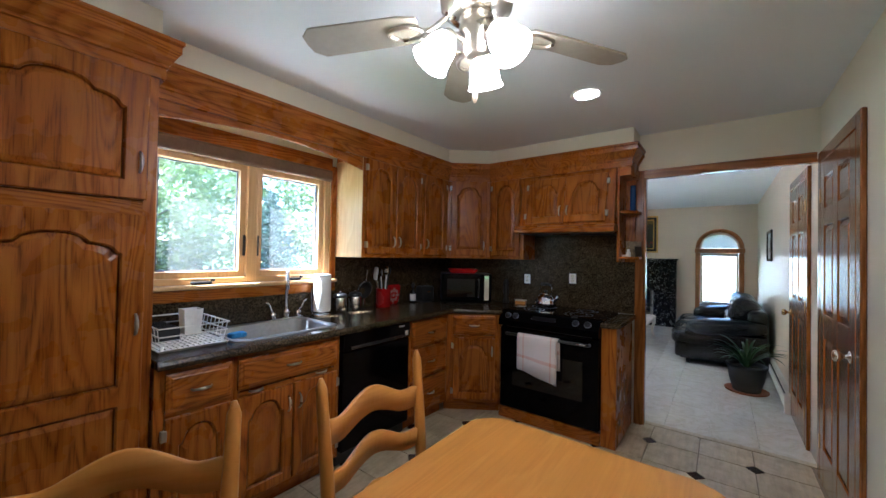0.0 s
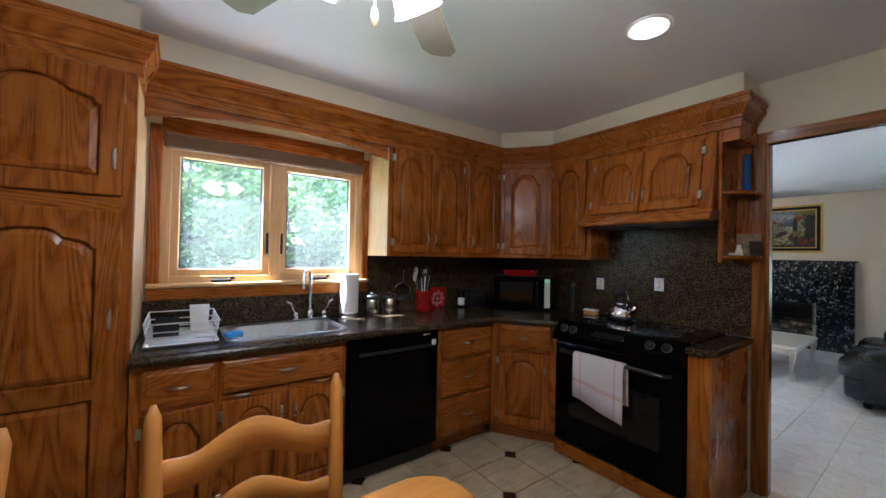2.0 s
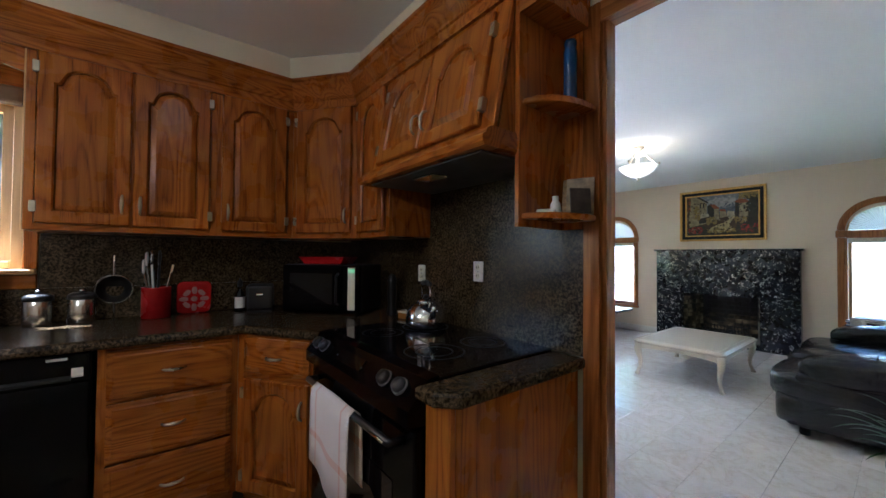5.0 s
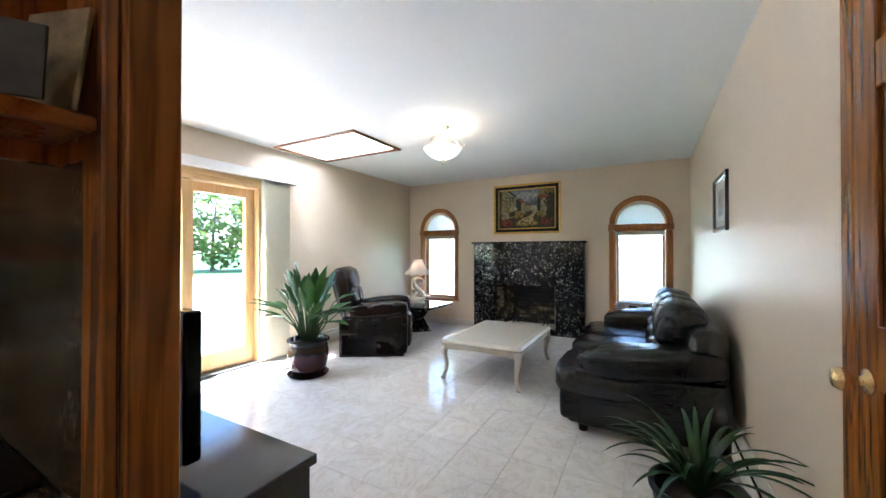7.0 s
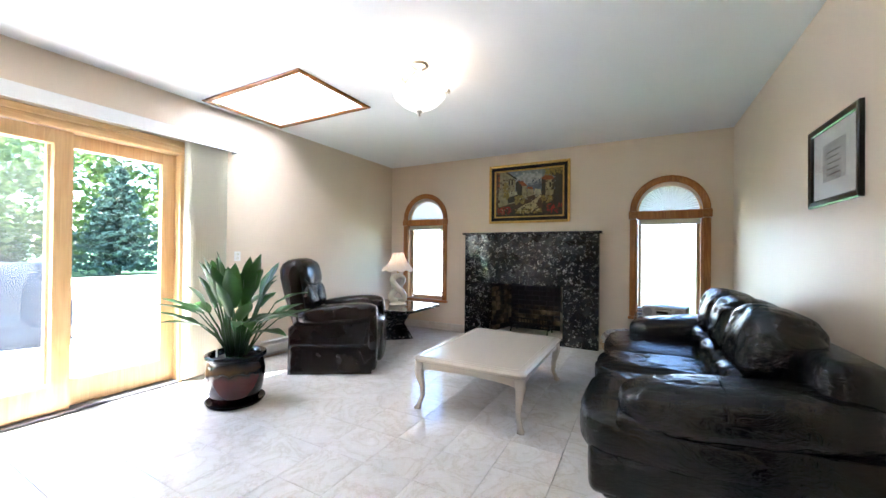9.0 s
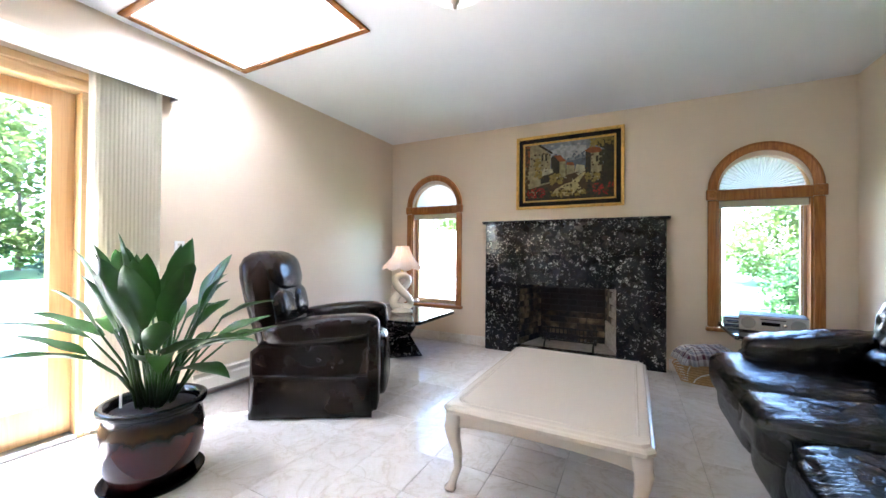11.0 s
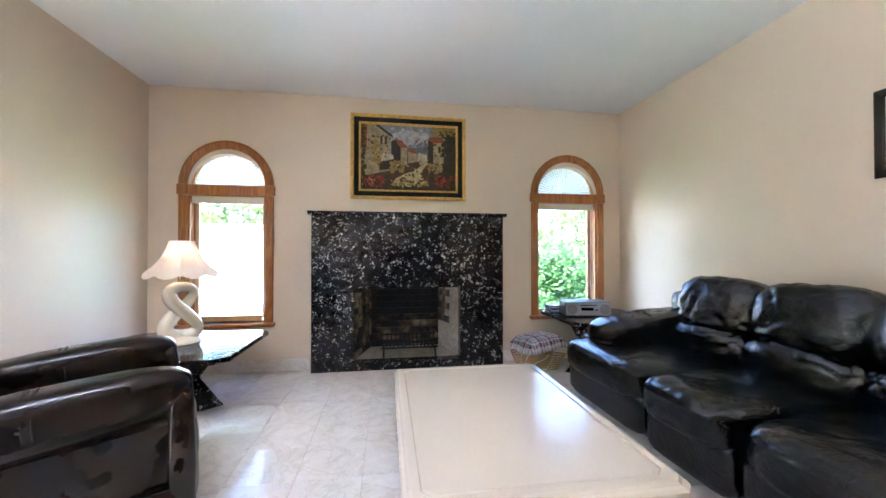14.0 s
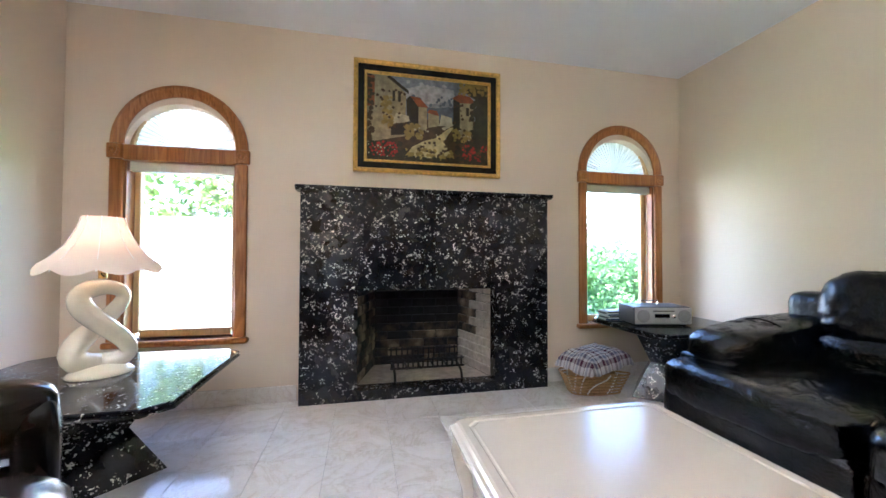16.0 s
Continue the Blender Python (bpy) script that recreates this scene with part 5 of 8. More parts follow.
def range_cooker():
    x0, x1 = -1.372, -0.55
    w = x1 - x0
    r = thing("range_cooker", "black slide-in electric range with ceramic glass top", "cooker", pose(x0, 3.46, 0))
    part("body", box(0.004, w - 0.004, 0.02, 0.59, 0.10, 0.895, 0.003), black_gloss, r)
    part("cooktop", box(-0.002, w + 0.002, 0.06, 0.593, 0.896, 0.922, 0.006, seg=2), black_glass, r, "black ceramic glass hob")
    for x, y, q in ((0.21, 0.22, 0.085), (0.60, 0.21, 0.105), (0.21, 0.45, 0.105), (0.60, 0.45, 0.085)):
        for k in (1.0, 0.6):
            part("burner_ring", lathe([(q * k, 0.9224), (q * k + 0.003, 0.9228), (q * k + 0.006, 0.9224)], 30, (x, y, 0), caps=False), black_plastic, r)
    pan = part("control_panel", loft([[(x, y, z) for y, z in ((0.06, 0.925), (0.02, 0.918), (-0.045, 0.845), (-0.045, 0.800), (0.02, 0.795))] for x in (0.0, w)]), black_gloss, r)
    for x in (0.075, 0.145, 0.645, 0.735):
        k_ = part("knob", lathe([(0.024, 0), (0.024, 0.012), (0.018, 0.024), (0.0, 0.025)], 16), black_plastic, pan, "", True)
        k_.matrix_basis = pose(x, -0.014, 0.883, 48)
        part("knob_ring", lathe([(0.027, -0.001), (0.027, 0.003), (0.0235, 0.004)], 18), grey_plastic, k_)
    dsp = part("display", box(-0.10, 0.10, -0.022, 0.022, -0.0005, 0.002, 0.001), black_glass, pan)
    dsp.matrix_basis = pose(0.39, -0.014, 0.884, 48)
    for k in range(8):
        b_ = part("button", box(-0.008, 0.008, -0.004, 0.004, 0, 0.003, 0.001), grey_plastic, pan)
        b_.matrix_basis = pose(0.29 + 0.028 * k, -0.018, 0.878, 48)
    dr = part("oven_door", box(0.006, w - 0.006, -0.018, 0.019, 0.105, 0.785, 0.008, seg=2), black_gloss, r)
    part("oven_window", box(0.12, w - 0.12, -0.0205, -0.0185, 0.30, 0.60, 0.001), black_glass, dr)
    part("door_handle", tube([(0.07, -0.018, 0.735), (0.075, -0.058, 0.738), (w / 2, -0.064, 0.74), (w - 0.075, -0.058, 0.738), (w - 0.07, -0.018, 0.735)], 0.012, 10), black_plastic, dr, "", True)
    part("handle_tip", tube([(w - 0.155, -0.0735, 0.742), (w - 0.085, -0.071, 0.740)], 0.004, 8), chrome, dr, "", True)
    part("vent_slot", box(0.06, w - 0.06, -0.012, 0.0, 0.787, 0.794), dark_metal, r)
    # tea towel over the handle
    rows = []
    tx0, tx1 = 0.19, 0.535
    prof = [(0.03, 0.50), (0.031, 0.60), (0.033, 0.70), (0.040, 0.742), (0.062, 0.760), (0.084, 0.742), (0.088, 0.70), (0.090, 0.62), (0.091, 0.53), (0.093, 0.435)]
    for j, (yy, zz) in enumerate(prof):
        row = []
        for i in range(15):
            u = i / 14
            wave = 0.006 * math.sin(u * 9 + j * 0.3) * (j / 9)
            droop = -0.075 * (u - 0.5) * (1 if j > 6 else 0)
            row.append((tx0 + (tx1 - tx0) * u + (0.02 * (0.5 - u)) * (j / 9), -yy - wave, zz + droop * (j - 6) / 3 if j > 6 else zz))
        rows.append(row)
    t = solid("tea_towel", grid_sheet(rows), towel_m, "checked white and rust tea towel over the oven handle", "towel", pose(x0, 3.46, 0), True)
    sol = t.modifiers.new("thick", "SOLIDIFY")
    sol.thickness = 0.004
    return r


range_cooker()


def kettle():
    k = thing("kettle", "polished steel stovetop kettle with a black handle", "kettle", pose(-1.145, 3.90, 0.9235, 0, 0, -20))
    part("body", lathe([(0.075, 0), (0.092, 0.006), (0.098, 0.035), (0.09, 0.08), (0.06, 0.11), (0.04, 0.118), (0.0, 0.118)], 26), chrome, k, "", True)
    part("lid", lathe([(0.045, 0.116), (0.042, 0.126), (0.02, 0.134), (0.0, 0.135)], 20), chrome, k, "", True)
    part("lid_knob", lathe([(0.006, 0.134), (0.014, 0.142), (0.014, 0.152), (0, 0.156)], 12), black_plastic, k, "", True)
    part("spout", tube([(0.08, 0, 0.06), (0.115, 0, 0.08), (0.14, 0, 0.115)], 0.014, 10, radii=[0.02, 0.015, 0.011]), chrome, k, "", True)
    part("bail", tube([(0.06, 0, 0.105), (0.075, 0, 0.17), (0.055, 0, 0.205), (-0.055, 0, 0.205), (-0.075, 0, 0.17), (-0.06, 0, 0.105)], 0.005, 8), chrome, k, "", True)
    part("grip", tube([(0.055, 0, 0.207), (0, 0, 0.213), (-0.055, 0, 0.207)], 0.012, 10), black_plastic, k, "black grip", True)


kettle()


def paper_towel():
    p = thing("paper_towel_holder", "white paper towel roll on an upright holder", "paper towel", pose(-2.275, 2.265, 0.914))
    part("base", lathe([(0.075, 0), (0.078, 0.006), (0.07, 0.012), (0.02, 0.018), (0.0, 0.018)], 22), chrome, p, "", True)
    part("post", tube([(0, 0, 0.015), (0, 0, 0.33)], 0.006, 8), chrome, p)
    part("roll", lathe([(0.02, 0.03), (0.062, 0.03), (0.064, 0.035), (0.064, 0.305), (0.062, 0.31), (0.02, 0.31)], 26), paper_white, p, "", True)
    part("arm", tube([(-0.06, -0.045, 0.01), (-0.065, -0.05, 0.18), (-0.06, -0.045, 0.20)], 0.004, 6), chrome, p)


paper_towel()


def canister(y):
    c = thing("canister", "steel canister with a dark clamp lid", "canister", pose(-2.295, y, 0.914), "canisters on the worktop")
    part("jar", lathe([(0.05, 0), (0.052, 0.004), (0.052, 0.115), (0.048, 0.12), (0, 0.12)], 22), steel, c, "", True)
    part("lid", lathe([(0.053, 0.118), (0.053, 0.138), (0.04, 0.148), (0.0, 0.150)], 22), black_plastic, c, "dark lid", True)
    part("lid_knob", lathe([(0.008, 0.148), (0.014, 0.158), (0.01, 0.168), (0, 0.17)], 12), steel, c, "", True)
    return c


c1 = canister(2.45)
copy_thing(c1, pose(-2.295, 2.60, 0.914))


def utensil_crock():
    c = thing("utensil_crock", "red enamel crock full of kitchen utensils", "utensil holder", pose(-2.265, 2.895, 0.914))
    part("crock", lathe([(0.062, 0), (0.066, 0.004), (0.066, 0.16), (0.068, 0.165), (0.060, 0.165), (0.058, 0.01), (0, 0.01)], 24), red_enamel, c, "", True)
    rnd = random.Random(5)
    for k in range(7):
        a = rnd.uniform(0, 6.28)
        q = rnd.uniform(0.02, 0.045)
        lean = Vector((math.cos(a) * q, math.sin(a) * q, 0))
        top = lean * 1.7 + Vector((0, 0, rnd.uniform(0.24, 0.30)))
        u = part("utensil", tube([lean * 0.4 + Vector((0, 0, 0.015)), top], 0.0055, 6), (steel, white_plastic, black_plastic)[k % 3], c)
        if k < 5:
            part("utensil_head", blob(top.x - 0.026, top.x + 0.026, top.y - 0.008, top.y + 0.008, top.z - 0.01, top.z + 0.07, 2.6, 14, 8), (white_plastic, steel, black_plastic)[k % 3], u, "", True)
    st = thing("hanging_strainer", "round wire strainer leaning on the splashback", "strainer", pose(-2.33, 2.72, 0.914, 0, 8, 0))
    part("rim", tube([(0, 0.075 * math.cos(a), 0.16 + 0.075 * math.sin(a)) for a in [2 * math.pi * k / 20 for k in range(21)]], 0.004, 6), steel, st)
    part("mesh_bowl", lathe([(0.074, 0), (0.06, 0.03), (0.03, 0.048), (0.005, 0.05)], 18, caps=False), dark_metal, st, "", True).matrix_basis = pose(0, 0, 0.16, 0, -90)
    part("stem", tube([(0, 0, 0.235), (-0.002, 0.0, 0.34)], 0.005, 6), steel, st)
    part("foot_stem", tube([(0, 0, 0.085), (0.004, 0.0, 0.0)], 0.005, 6), steel, st)
    blush = plain("faded_print", (0.42, 0.20, 0.17), 0.85)
    pm = thing("pot_holder", "red and white patterned quilted pot holder", "pot holder", pose(-2.335, 3.07, 0.9145, 0, 9, 0))
    part("pad", blob(-0.012, 0.012, -0.085, 0.085, 0, 0.19, 6, 24, 10), red_enamel, pm, "", True)
    for a in range(0, 360, 45):
        part("petal", blob(0.010, 0.016, -0.014, 0.014, -0.024, 0.024, 2, 10, 6), blush, pm).matrix_basis = pose(0, 0.05 * math.sin(radians(a)), 0.088 + 0.05 * math.cos(radians(a)), a)
    part("flower_heart", lathe([(0.016, 0), (0.014, 0.004), (0, 0.005)], 14), blush, pm).matrix_basis = pose(0.0115, 0, 0.088, 0, 90)


utensil_crock()
b = thing("soap_bottle", "small bottle with a white label and black cap", "bottle", pose(-2.27, 3.30, 0.914))
part("glass_body", lathe([(0.026, 0), (0.028, 0.005), (0.028, 0.10), (0.012, 0.125), (0.012, 0.15), (0, 0.15)], 16), black_glass, b, "", True)
part("paper_label", lathe([(0.0285, 0.02), (0.0288, 0.022), (0.0288, 0.085), (0.0285, 0.087)], 16, caps=False), paper_white, b, "white paper label", True)
part("cap", lathe([(0.014, 0.148), (0.014, 0.185), (0.005, 0.188), (0.004, 0.20), (0, 0.20)], 12), black_plastic, b, "", True)


def microwave():
    m = thing("microwave", "black microwave oven in the worktop corner", "microwave", pose(-2.055, 3.49, 0.914, 0, 0, 40))
    w = 0.50
    part("body", box(0, w, 0.02, 0.34, 0.012, 0.29, 0.006), black_plastic, m)
    dr = part("door", box(0.002, w - 0.115, -0.002, 0.019, 0.016, 0.286, 0.005), black_gloss, m)
    part("door_window", box(0.05, w - 0.17, -0.0045, -0.0025, 0.06, 0.24, 0.001), black_glass, dr)
    part("handle", tube([(w - 0.135, -0.002, 0.06), (w - 0.135, -0.03, 0.075), (w - 0.135, -0.03, 0.225), (w - 0.135, -0.002, 0.24)], 0.007, 8), black_plastic, dr, "", True)
    kp = part("control_panel", box(w - 0.112, w - 0.002, -0.002, 0.019, 0.016, 0.286, 0.004), black_gloss, m)
    part("keypad", box(w - 0.075, w - 0.03, -0.0045, -0.0022, 0.03, 0.275, 0.001), off_white, kp, "pale keypad strip")
    part("clock", box(w - 0.072, w - 0.033, -0.0055, -0.0046, 0.245, 0.265), glow("green_digits", (0.1, 0.8, 0.25), 0.06), kp, "green clock display")
    for x in (0.04, w - 0.04):
        for y in (0.05, 0.31):
            part("foot", lathe([(0.012, 0), (0.012, 0.013), (0, 0.013)], 10, (x, y, 0)), rubber_foot_m, m)
    solid("red_tray", loft([[(x * s, y * s, z) for x, y in ((-0.15, -0.10), (0.15, -0.10), (0.15, 0.10), (-0.15, 0.10))] for s, z in ((0.8, 0), (1.0, 0.045), (0.96, 0.045), (0.78, 0.006))]), red_enamel, "red baking dish lying on top of the microwave", "dish", pose(-1.99, 3.75, 1.205, 0, 0, 40))
    t = thing("toaster", "black two-slot toaster beside the microwave", "toaster", pose(-2.20, 3.40, 0.914, 0, 0, 75))
    part("shell", box(-0.075, 0.075, -0.06, 0.06, 0.01, 0.165, 0.02, seg=3), black_plastic, t)
    for y in (-0.022, 0.022):
        part("slot", box(-0.055, 0.055, y - 0.01, y + 0.01, 0.1645, 0.167), dark_metal, t)
    part("lever", box(-0.02, 0.02, -0.075, -0.06, 0.10, 0.115, 0.003), chrome, t)
    part("base", box(-0.07, 0.07, -0.055, 0.055, 0, 0.0105), rubber_foot_m, t)
    solid("pepper_mill", lathe([(0.028, 0), (0.03, 0.01), (0.022, 0.06), (0.028, 0.12), (0.024, 0.18), (0.028, 0.20), (0.02, 0.23), (0.008, 0.238), (0, 0.24)], 18), black_plastic, "black pepper mill beside the microwave", "pepper mill", pose(-1.60, 3.98, 0.914), True)
    sb = thing("spoon_rest_box", "small wooden box on the worktop beside the range", "box", pose(-1.44, 3.99, 0.914, 0, 0, 10))
    part("tray", box(-0.05, 0.05, -0.03, 0.03, 0, 0.03, 0.003), honey_y, sb)
    part("lid", box(-0.053, 0.053, -0.033, 0.033, 0.031, 0.042, 0.003), off_white, sb)


microwave()


def outlet(x, y, z, rz, label):
    o = thing("power_outlet", label, "outlet", pose(x, y, z, 0, 0, rz))
    part("cover_plate", box(-0.032, 0.032, -0.006, -0.0002, -0.046, 0.046, 0.002), white_plastic, o)
    for s in (-1, 1):
        rec = part("receptacle", lathe([(0.014, 0), (0.014, 0.003), (0.0, 0.003)], 18), off_white, o)
        rec.matrix_basis = pose(0, -0.006, s * 0.020, 90)
        for q in (-0.006, 0.006):
            part("slot", box(q - 0.0012, q + 0.0012, -0.0098, -0.0088, s * 0.020 - 0.005, s * 0.020 + 0.006), black_plastic, rec).matrix_basis = rec.matrix_basis.inverted()
    part("screw", lathe([(0.003, 0), (0.002, 0.001), (0, 0.001)], 8), steel, o).matrix_basis = pose(0, -0.006, 0, 90)
    return o


outlet(-0.948, SY - 0.014, 1.192, 0, "white double power outlet on the splashback")
outlet(-1.40, SY - 0.014, 1.165, 0, "white double power outlet behind the kettle")
outlet(LX, 6.96, 1.07, 90, "white switch plate on the beige wall")


# ---- dining table and chairs ----
def dining_table():
    t = thing("dining_table", "honey-coloured wooden dining table with rounded corners", "table", pose(-0.205, 1.30, 0))
    hx, hy, r = 0.405, 0.595, 0.10
    pts = []
    for cx, cy, a0 in ((hx, hy, 0), (-hx, hy, 90), (-hx, -hy, 180), (hx, -hy, 270)):
        for k in range(7):
            a = radians(a0 + 15 * k)
            pts.append((math.copysign(abs(cx) - r, cx) + r * math.cos(a), math.copysign(abs(cy) - r, cy) + r * math.sin(a)))
    part("tabletop", prism(pts, 0.722, 0.75, "z", bevel=0.007), honey_y, t)
    part("apron", box(-hx + 0.09, hx - 0.09, -hy + 0.10, -hy + 0.12, 0.63, 0.721), honey_y, t)
    part("apron", box(-hx + 0.09, hx - 0.09, hy - 0.12, hy - 0.10, 0.63, 0.721), honey_y, t)
    for s in (-1, 1):
        part("apron", box(*sorted((s * (hx - 0.11), s * (hx - 0.09))), -hy + 0.12, hy - 0.12, 0.63, 0.721), honey_y, t)
    for sx in (-1, 1):
        for sy in (-1, 1):
            part("leg", lathe([(0.03, 0), (0.032, 0.01), (0.026, 0.08), (0.036, 0.3), (0.03, 0.45), (0.04, 0.52), (0.04, 0.72)], 14, (sx * (hx - 0.13), sy * (hy - 0.14), 0)), honey_z, t, "", True)


dining_table()


def ladder_chair(m):
    """Faces local +x; its back stands at x = 0."""
    c = thing("dining_chair", "honey-coloured wooden ladder-back dining chair", "chair", m, "chairs at the dining table")
    hw = 0.195
    for s in (-1, 1):
        pts = [(0.03, s * hw, 0.0), (0.035, s * hw, 0.25), (0.03, s * hw, 0.45), (0.0, s * (hw + 0.006), 0.75), (-0.028, s * (hw + 0.012), 1.0), (-0.032, s * (hw + 0.012), 1.03)]
        part("back_post", tube(pts, 0.02, 14, radii=[0.016, 0.019, 0.021, 0.02, 0.0165, 0.006]), honey_z, c, "", True)
        part("front_leg", tube([(0.40, s * (hw + 0.01), 0.0), (0.40, s * (hw + 0.01), 0.2), (0.40, s * (hw + 0.005), 0.43)], 0.02, 12, radii=[0.015, 0.021, 0.019]), honey_z, c, "", True)
        part("side_stretcher", tube([(0.035, s * hw, 0.2), (0.40, s * (hw + 0.01), 0.18)], 0.011, 8), honey_z, c)
    part("front_stretcher", tube([(0.40, -hw, 0.25), (0.40, hw, 0.25)], 0.012, 8), honey_z, c)
    seat = []
    for k in range(28):
        a = 2 * math.pi * k / 28
        x = 0.225 + 0.215 * math.copysign(abs(math.cos(a)) ** 0.5, math.cos(a))
        y = (0.215 + 0.02 * math.cos(a)) * math.copysign(abs(math.sin(a)) ** 0.5, math.sin(a))
        seat.append((x, y))
    part("seat", prism(seat, 0.432, 0.462, "z", bevel=0.009), honey_y, c)
    for z0, hh in ((0.91, 0.075), (0.762, 0.062), (0.61, 0.055)):
        n = 20
        rings = []
        for k in range(n + 1):
            u = -1 + 2 * k / n
            y = u * hw
            crest = 0.042 * math.exp(-(u / 0.42) ** 2) - 0.012 * math.exp(-((abs(u) - 0.68) / 0.2) ** 2)
            arc = -0.030 * (1 - u * u)
            base = 0.0 - 0.105 * (z0 - 0.75) + arc
            zc = z0 + crest
            th = 0.0085
            lower = z0 - hh + crest * 0.75
            rings.append([(base - th, y, lower + 0.004), (base + th, y, lower), (base + th + 0.001, y, zc - 0.004), (base, y, zc), (base - th, y, zc - 0.004)])
        part("slat", loft(rings), honey_y, c, "", True)
    return c


ch = ladder_chair(pose(-0.725, 1.425, 0, 0, 0, 0))
copy_thing(ch, pose(-0.842, 0.792, 0, 0, 0, -27))


# ---- ceiling fan and downlight ----
def ceiling_fan():
    f = thing("ceiling_fan", "nickel five-blade ceiling fan with three lit glass shades", "ceiling fan", pose(-0.50, 1.61, TOP))
    part("canopy", lathe([(0.075, -0.0005), (0.075, -0.02), (0.05, -0.05), (0.03, -0.06), (0.03, -0.13)], 24), nickel, f, "", True)
    part("motor", lathe([(0.03, -0.125), (0.11, -0.14), (0.125, -0.17), (0.12, -0.22), (0.085, -0.25), (0.06, -0.255)], 28), nickel, f, "", True)
    part("light_hub", lathe([(0.058, -0.253), (0.058, -0.31), (0.042, -0.325), (0.042, -0.37), (0.025, -0.385), (0, -0.387)], 24), nickel, f, "", True)
    for k in range(5):
        a = 59 + 72 * k
        iron = part("blade_iron", tube([(0.10, 0, -0.23), (0.16, 0, -0.27), (0.20, 0, -0.27)], 0.009, 8), nickel, f, "", True)
        iron.matrix_basis = pose(0, 0, 0, 0, 0, a)
        part("iron_loop", tube([(0.25 + 0.06 * math.cos(t), 0.035 * math.sin(t), -0.271) for t in [2 * math.pi * q / 20 for q in range(21)]], 0.008, 8), nickel, iron, "", True)
        bl = part("blade", prism([(0.20, -0.05), (0.27, -0.062), (0.60, -0.070), (0.64, -0.04), (0.645, 0.0), (0.64, 0.04), (0.60, 0.070), (0.27, 0.062), (0.20, 0.05)], -0.004, 0.004, "z", bevel=0.002), fan_blade_m, f)
        bl.matrix_basis = pose(0, 0, -0.26, 0, 0, a) @ pose(0, 0, 0, 11)
    for k in range(3):
        a = 228 + 120 * k
        arm = part("lamp_arm", tube([(0.035, 0, -0.34), (0.065, 0, -0.315), (0.088, 0, -0.325)], 0.010, 8), nickel, f, "", True)
        arm.matrix_basis = pose(0, 0, 0, 0, 0, a)
        cup = part("lamp_cup", lathe([(0.012, 0.01), (0.03, 0.0), (0.032, -0.03), (0.028, -0.03)], 16), nickel, f, "", True)
        sh = part("glass_shade", lathe([(0.030, -0.02), (0.045, -0.03), (0.062, -0.065), (0.068, -0.105), (0.072, -0.135), (0.082, -0.155), (0.080, -0.156), (0.066, -0.13), (0.058, -0.075), (0.04, -0.036)], 24, caps=False), fan_glass, f, "lit white bell-shaped glass shade", True)
        for o in (cup, sh):
            o.matrix_basis = pose(0, 0, 0, 0, 0, a) @ pose(0.085, 0, -0.315, 0, -34, 0) @ Matrix.Scale(0.8, 4)
    part("pull_chain", tube([(0.0, 0.0, -0.385), (0.001, 0.0, -0.49)], 0.0015, 5), nickel, f)
    part("chain_fob", lathe([(0.003, -0.49), (0.008, -0.502), (0.010, -0.518), (0.005, -0.536), (0, -0.538)], 12), ceramic_ivory, f, "", True)


ceiling_fan()
d = thing("recessed_downlight", "lit recessed ceiling downlight with a white ring", "ceiling light", pose(-0.535, 2.985, TOP))
part("trim_ring", lathe([(0.098, -0.0005), (0.098, -0.006), (0.088, -0.010), (0.074, -0.004), (0.074, -0.0008)], 30, caps=False), white_paint, d, "", True)
part("bulb", lathe([(0.073, -0.0007), (0.06, -0.006), (0.03, -0.009), (0, -0.010)], 24), downlight_glow, d, "lit bulb face", True)

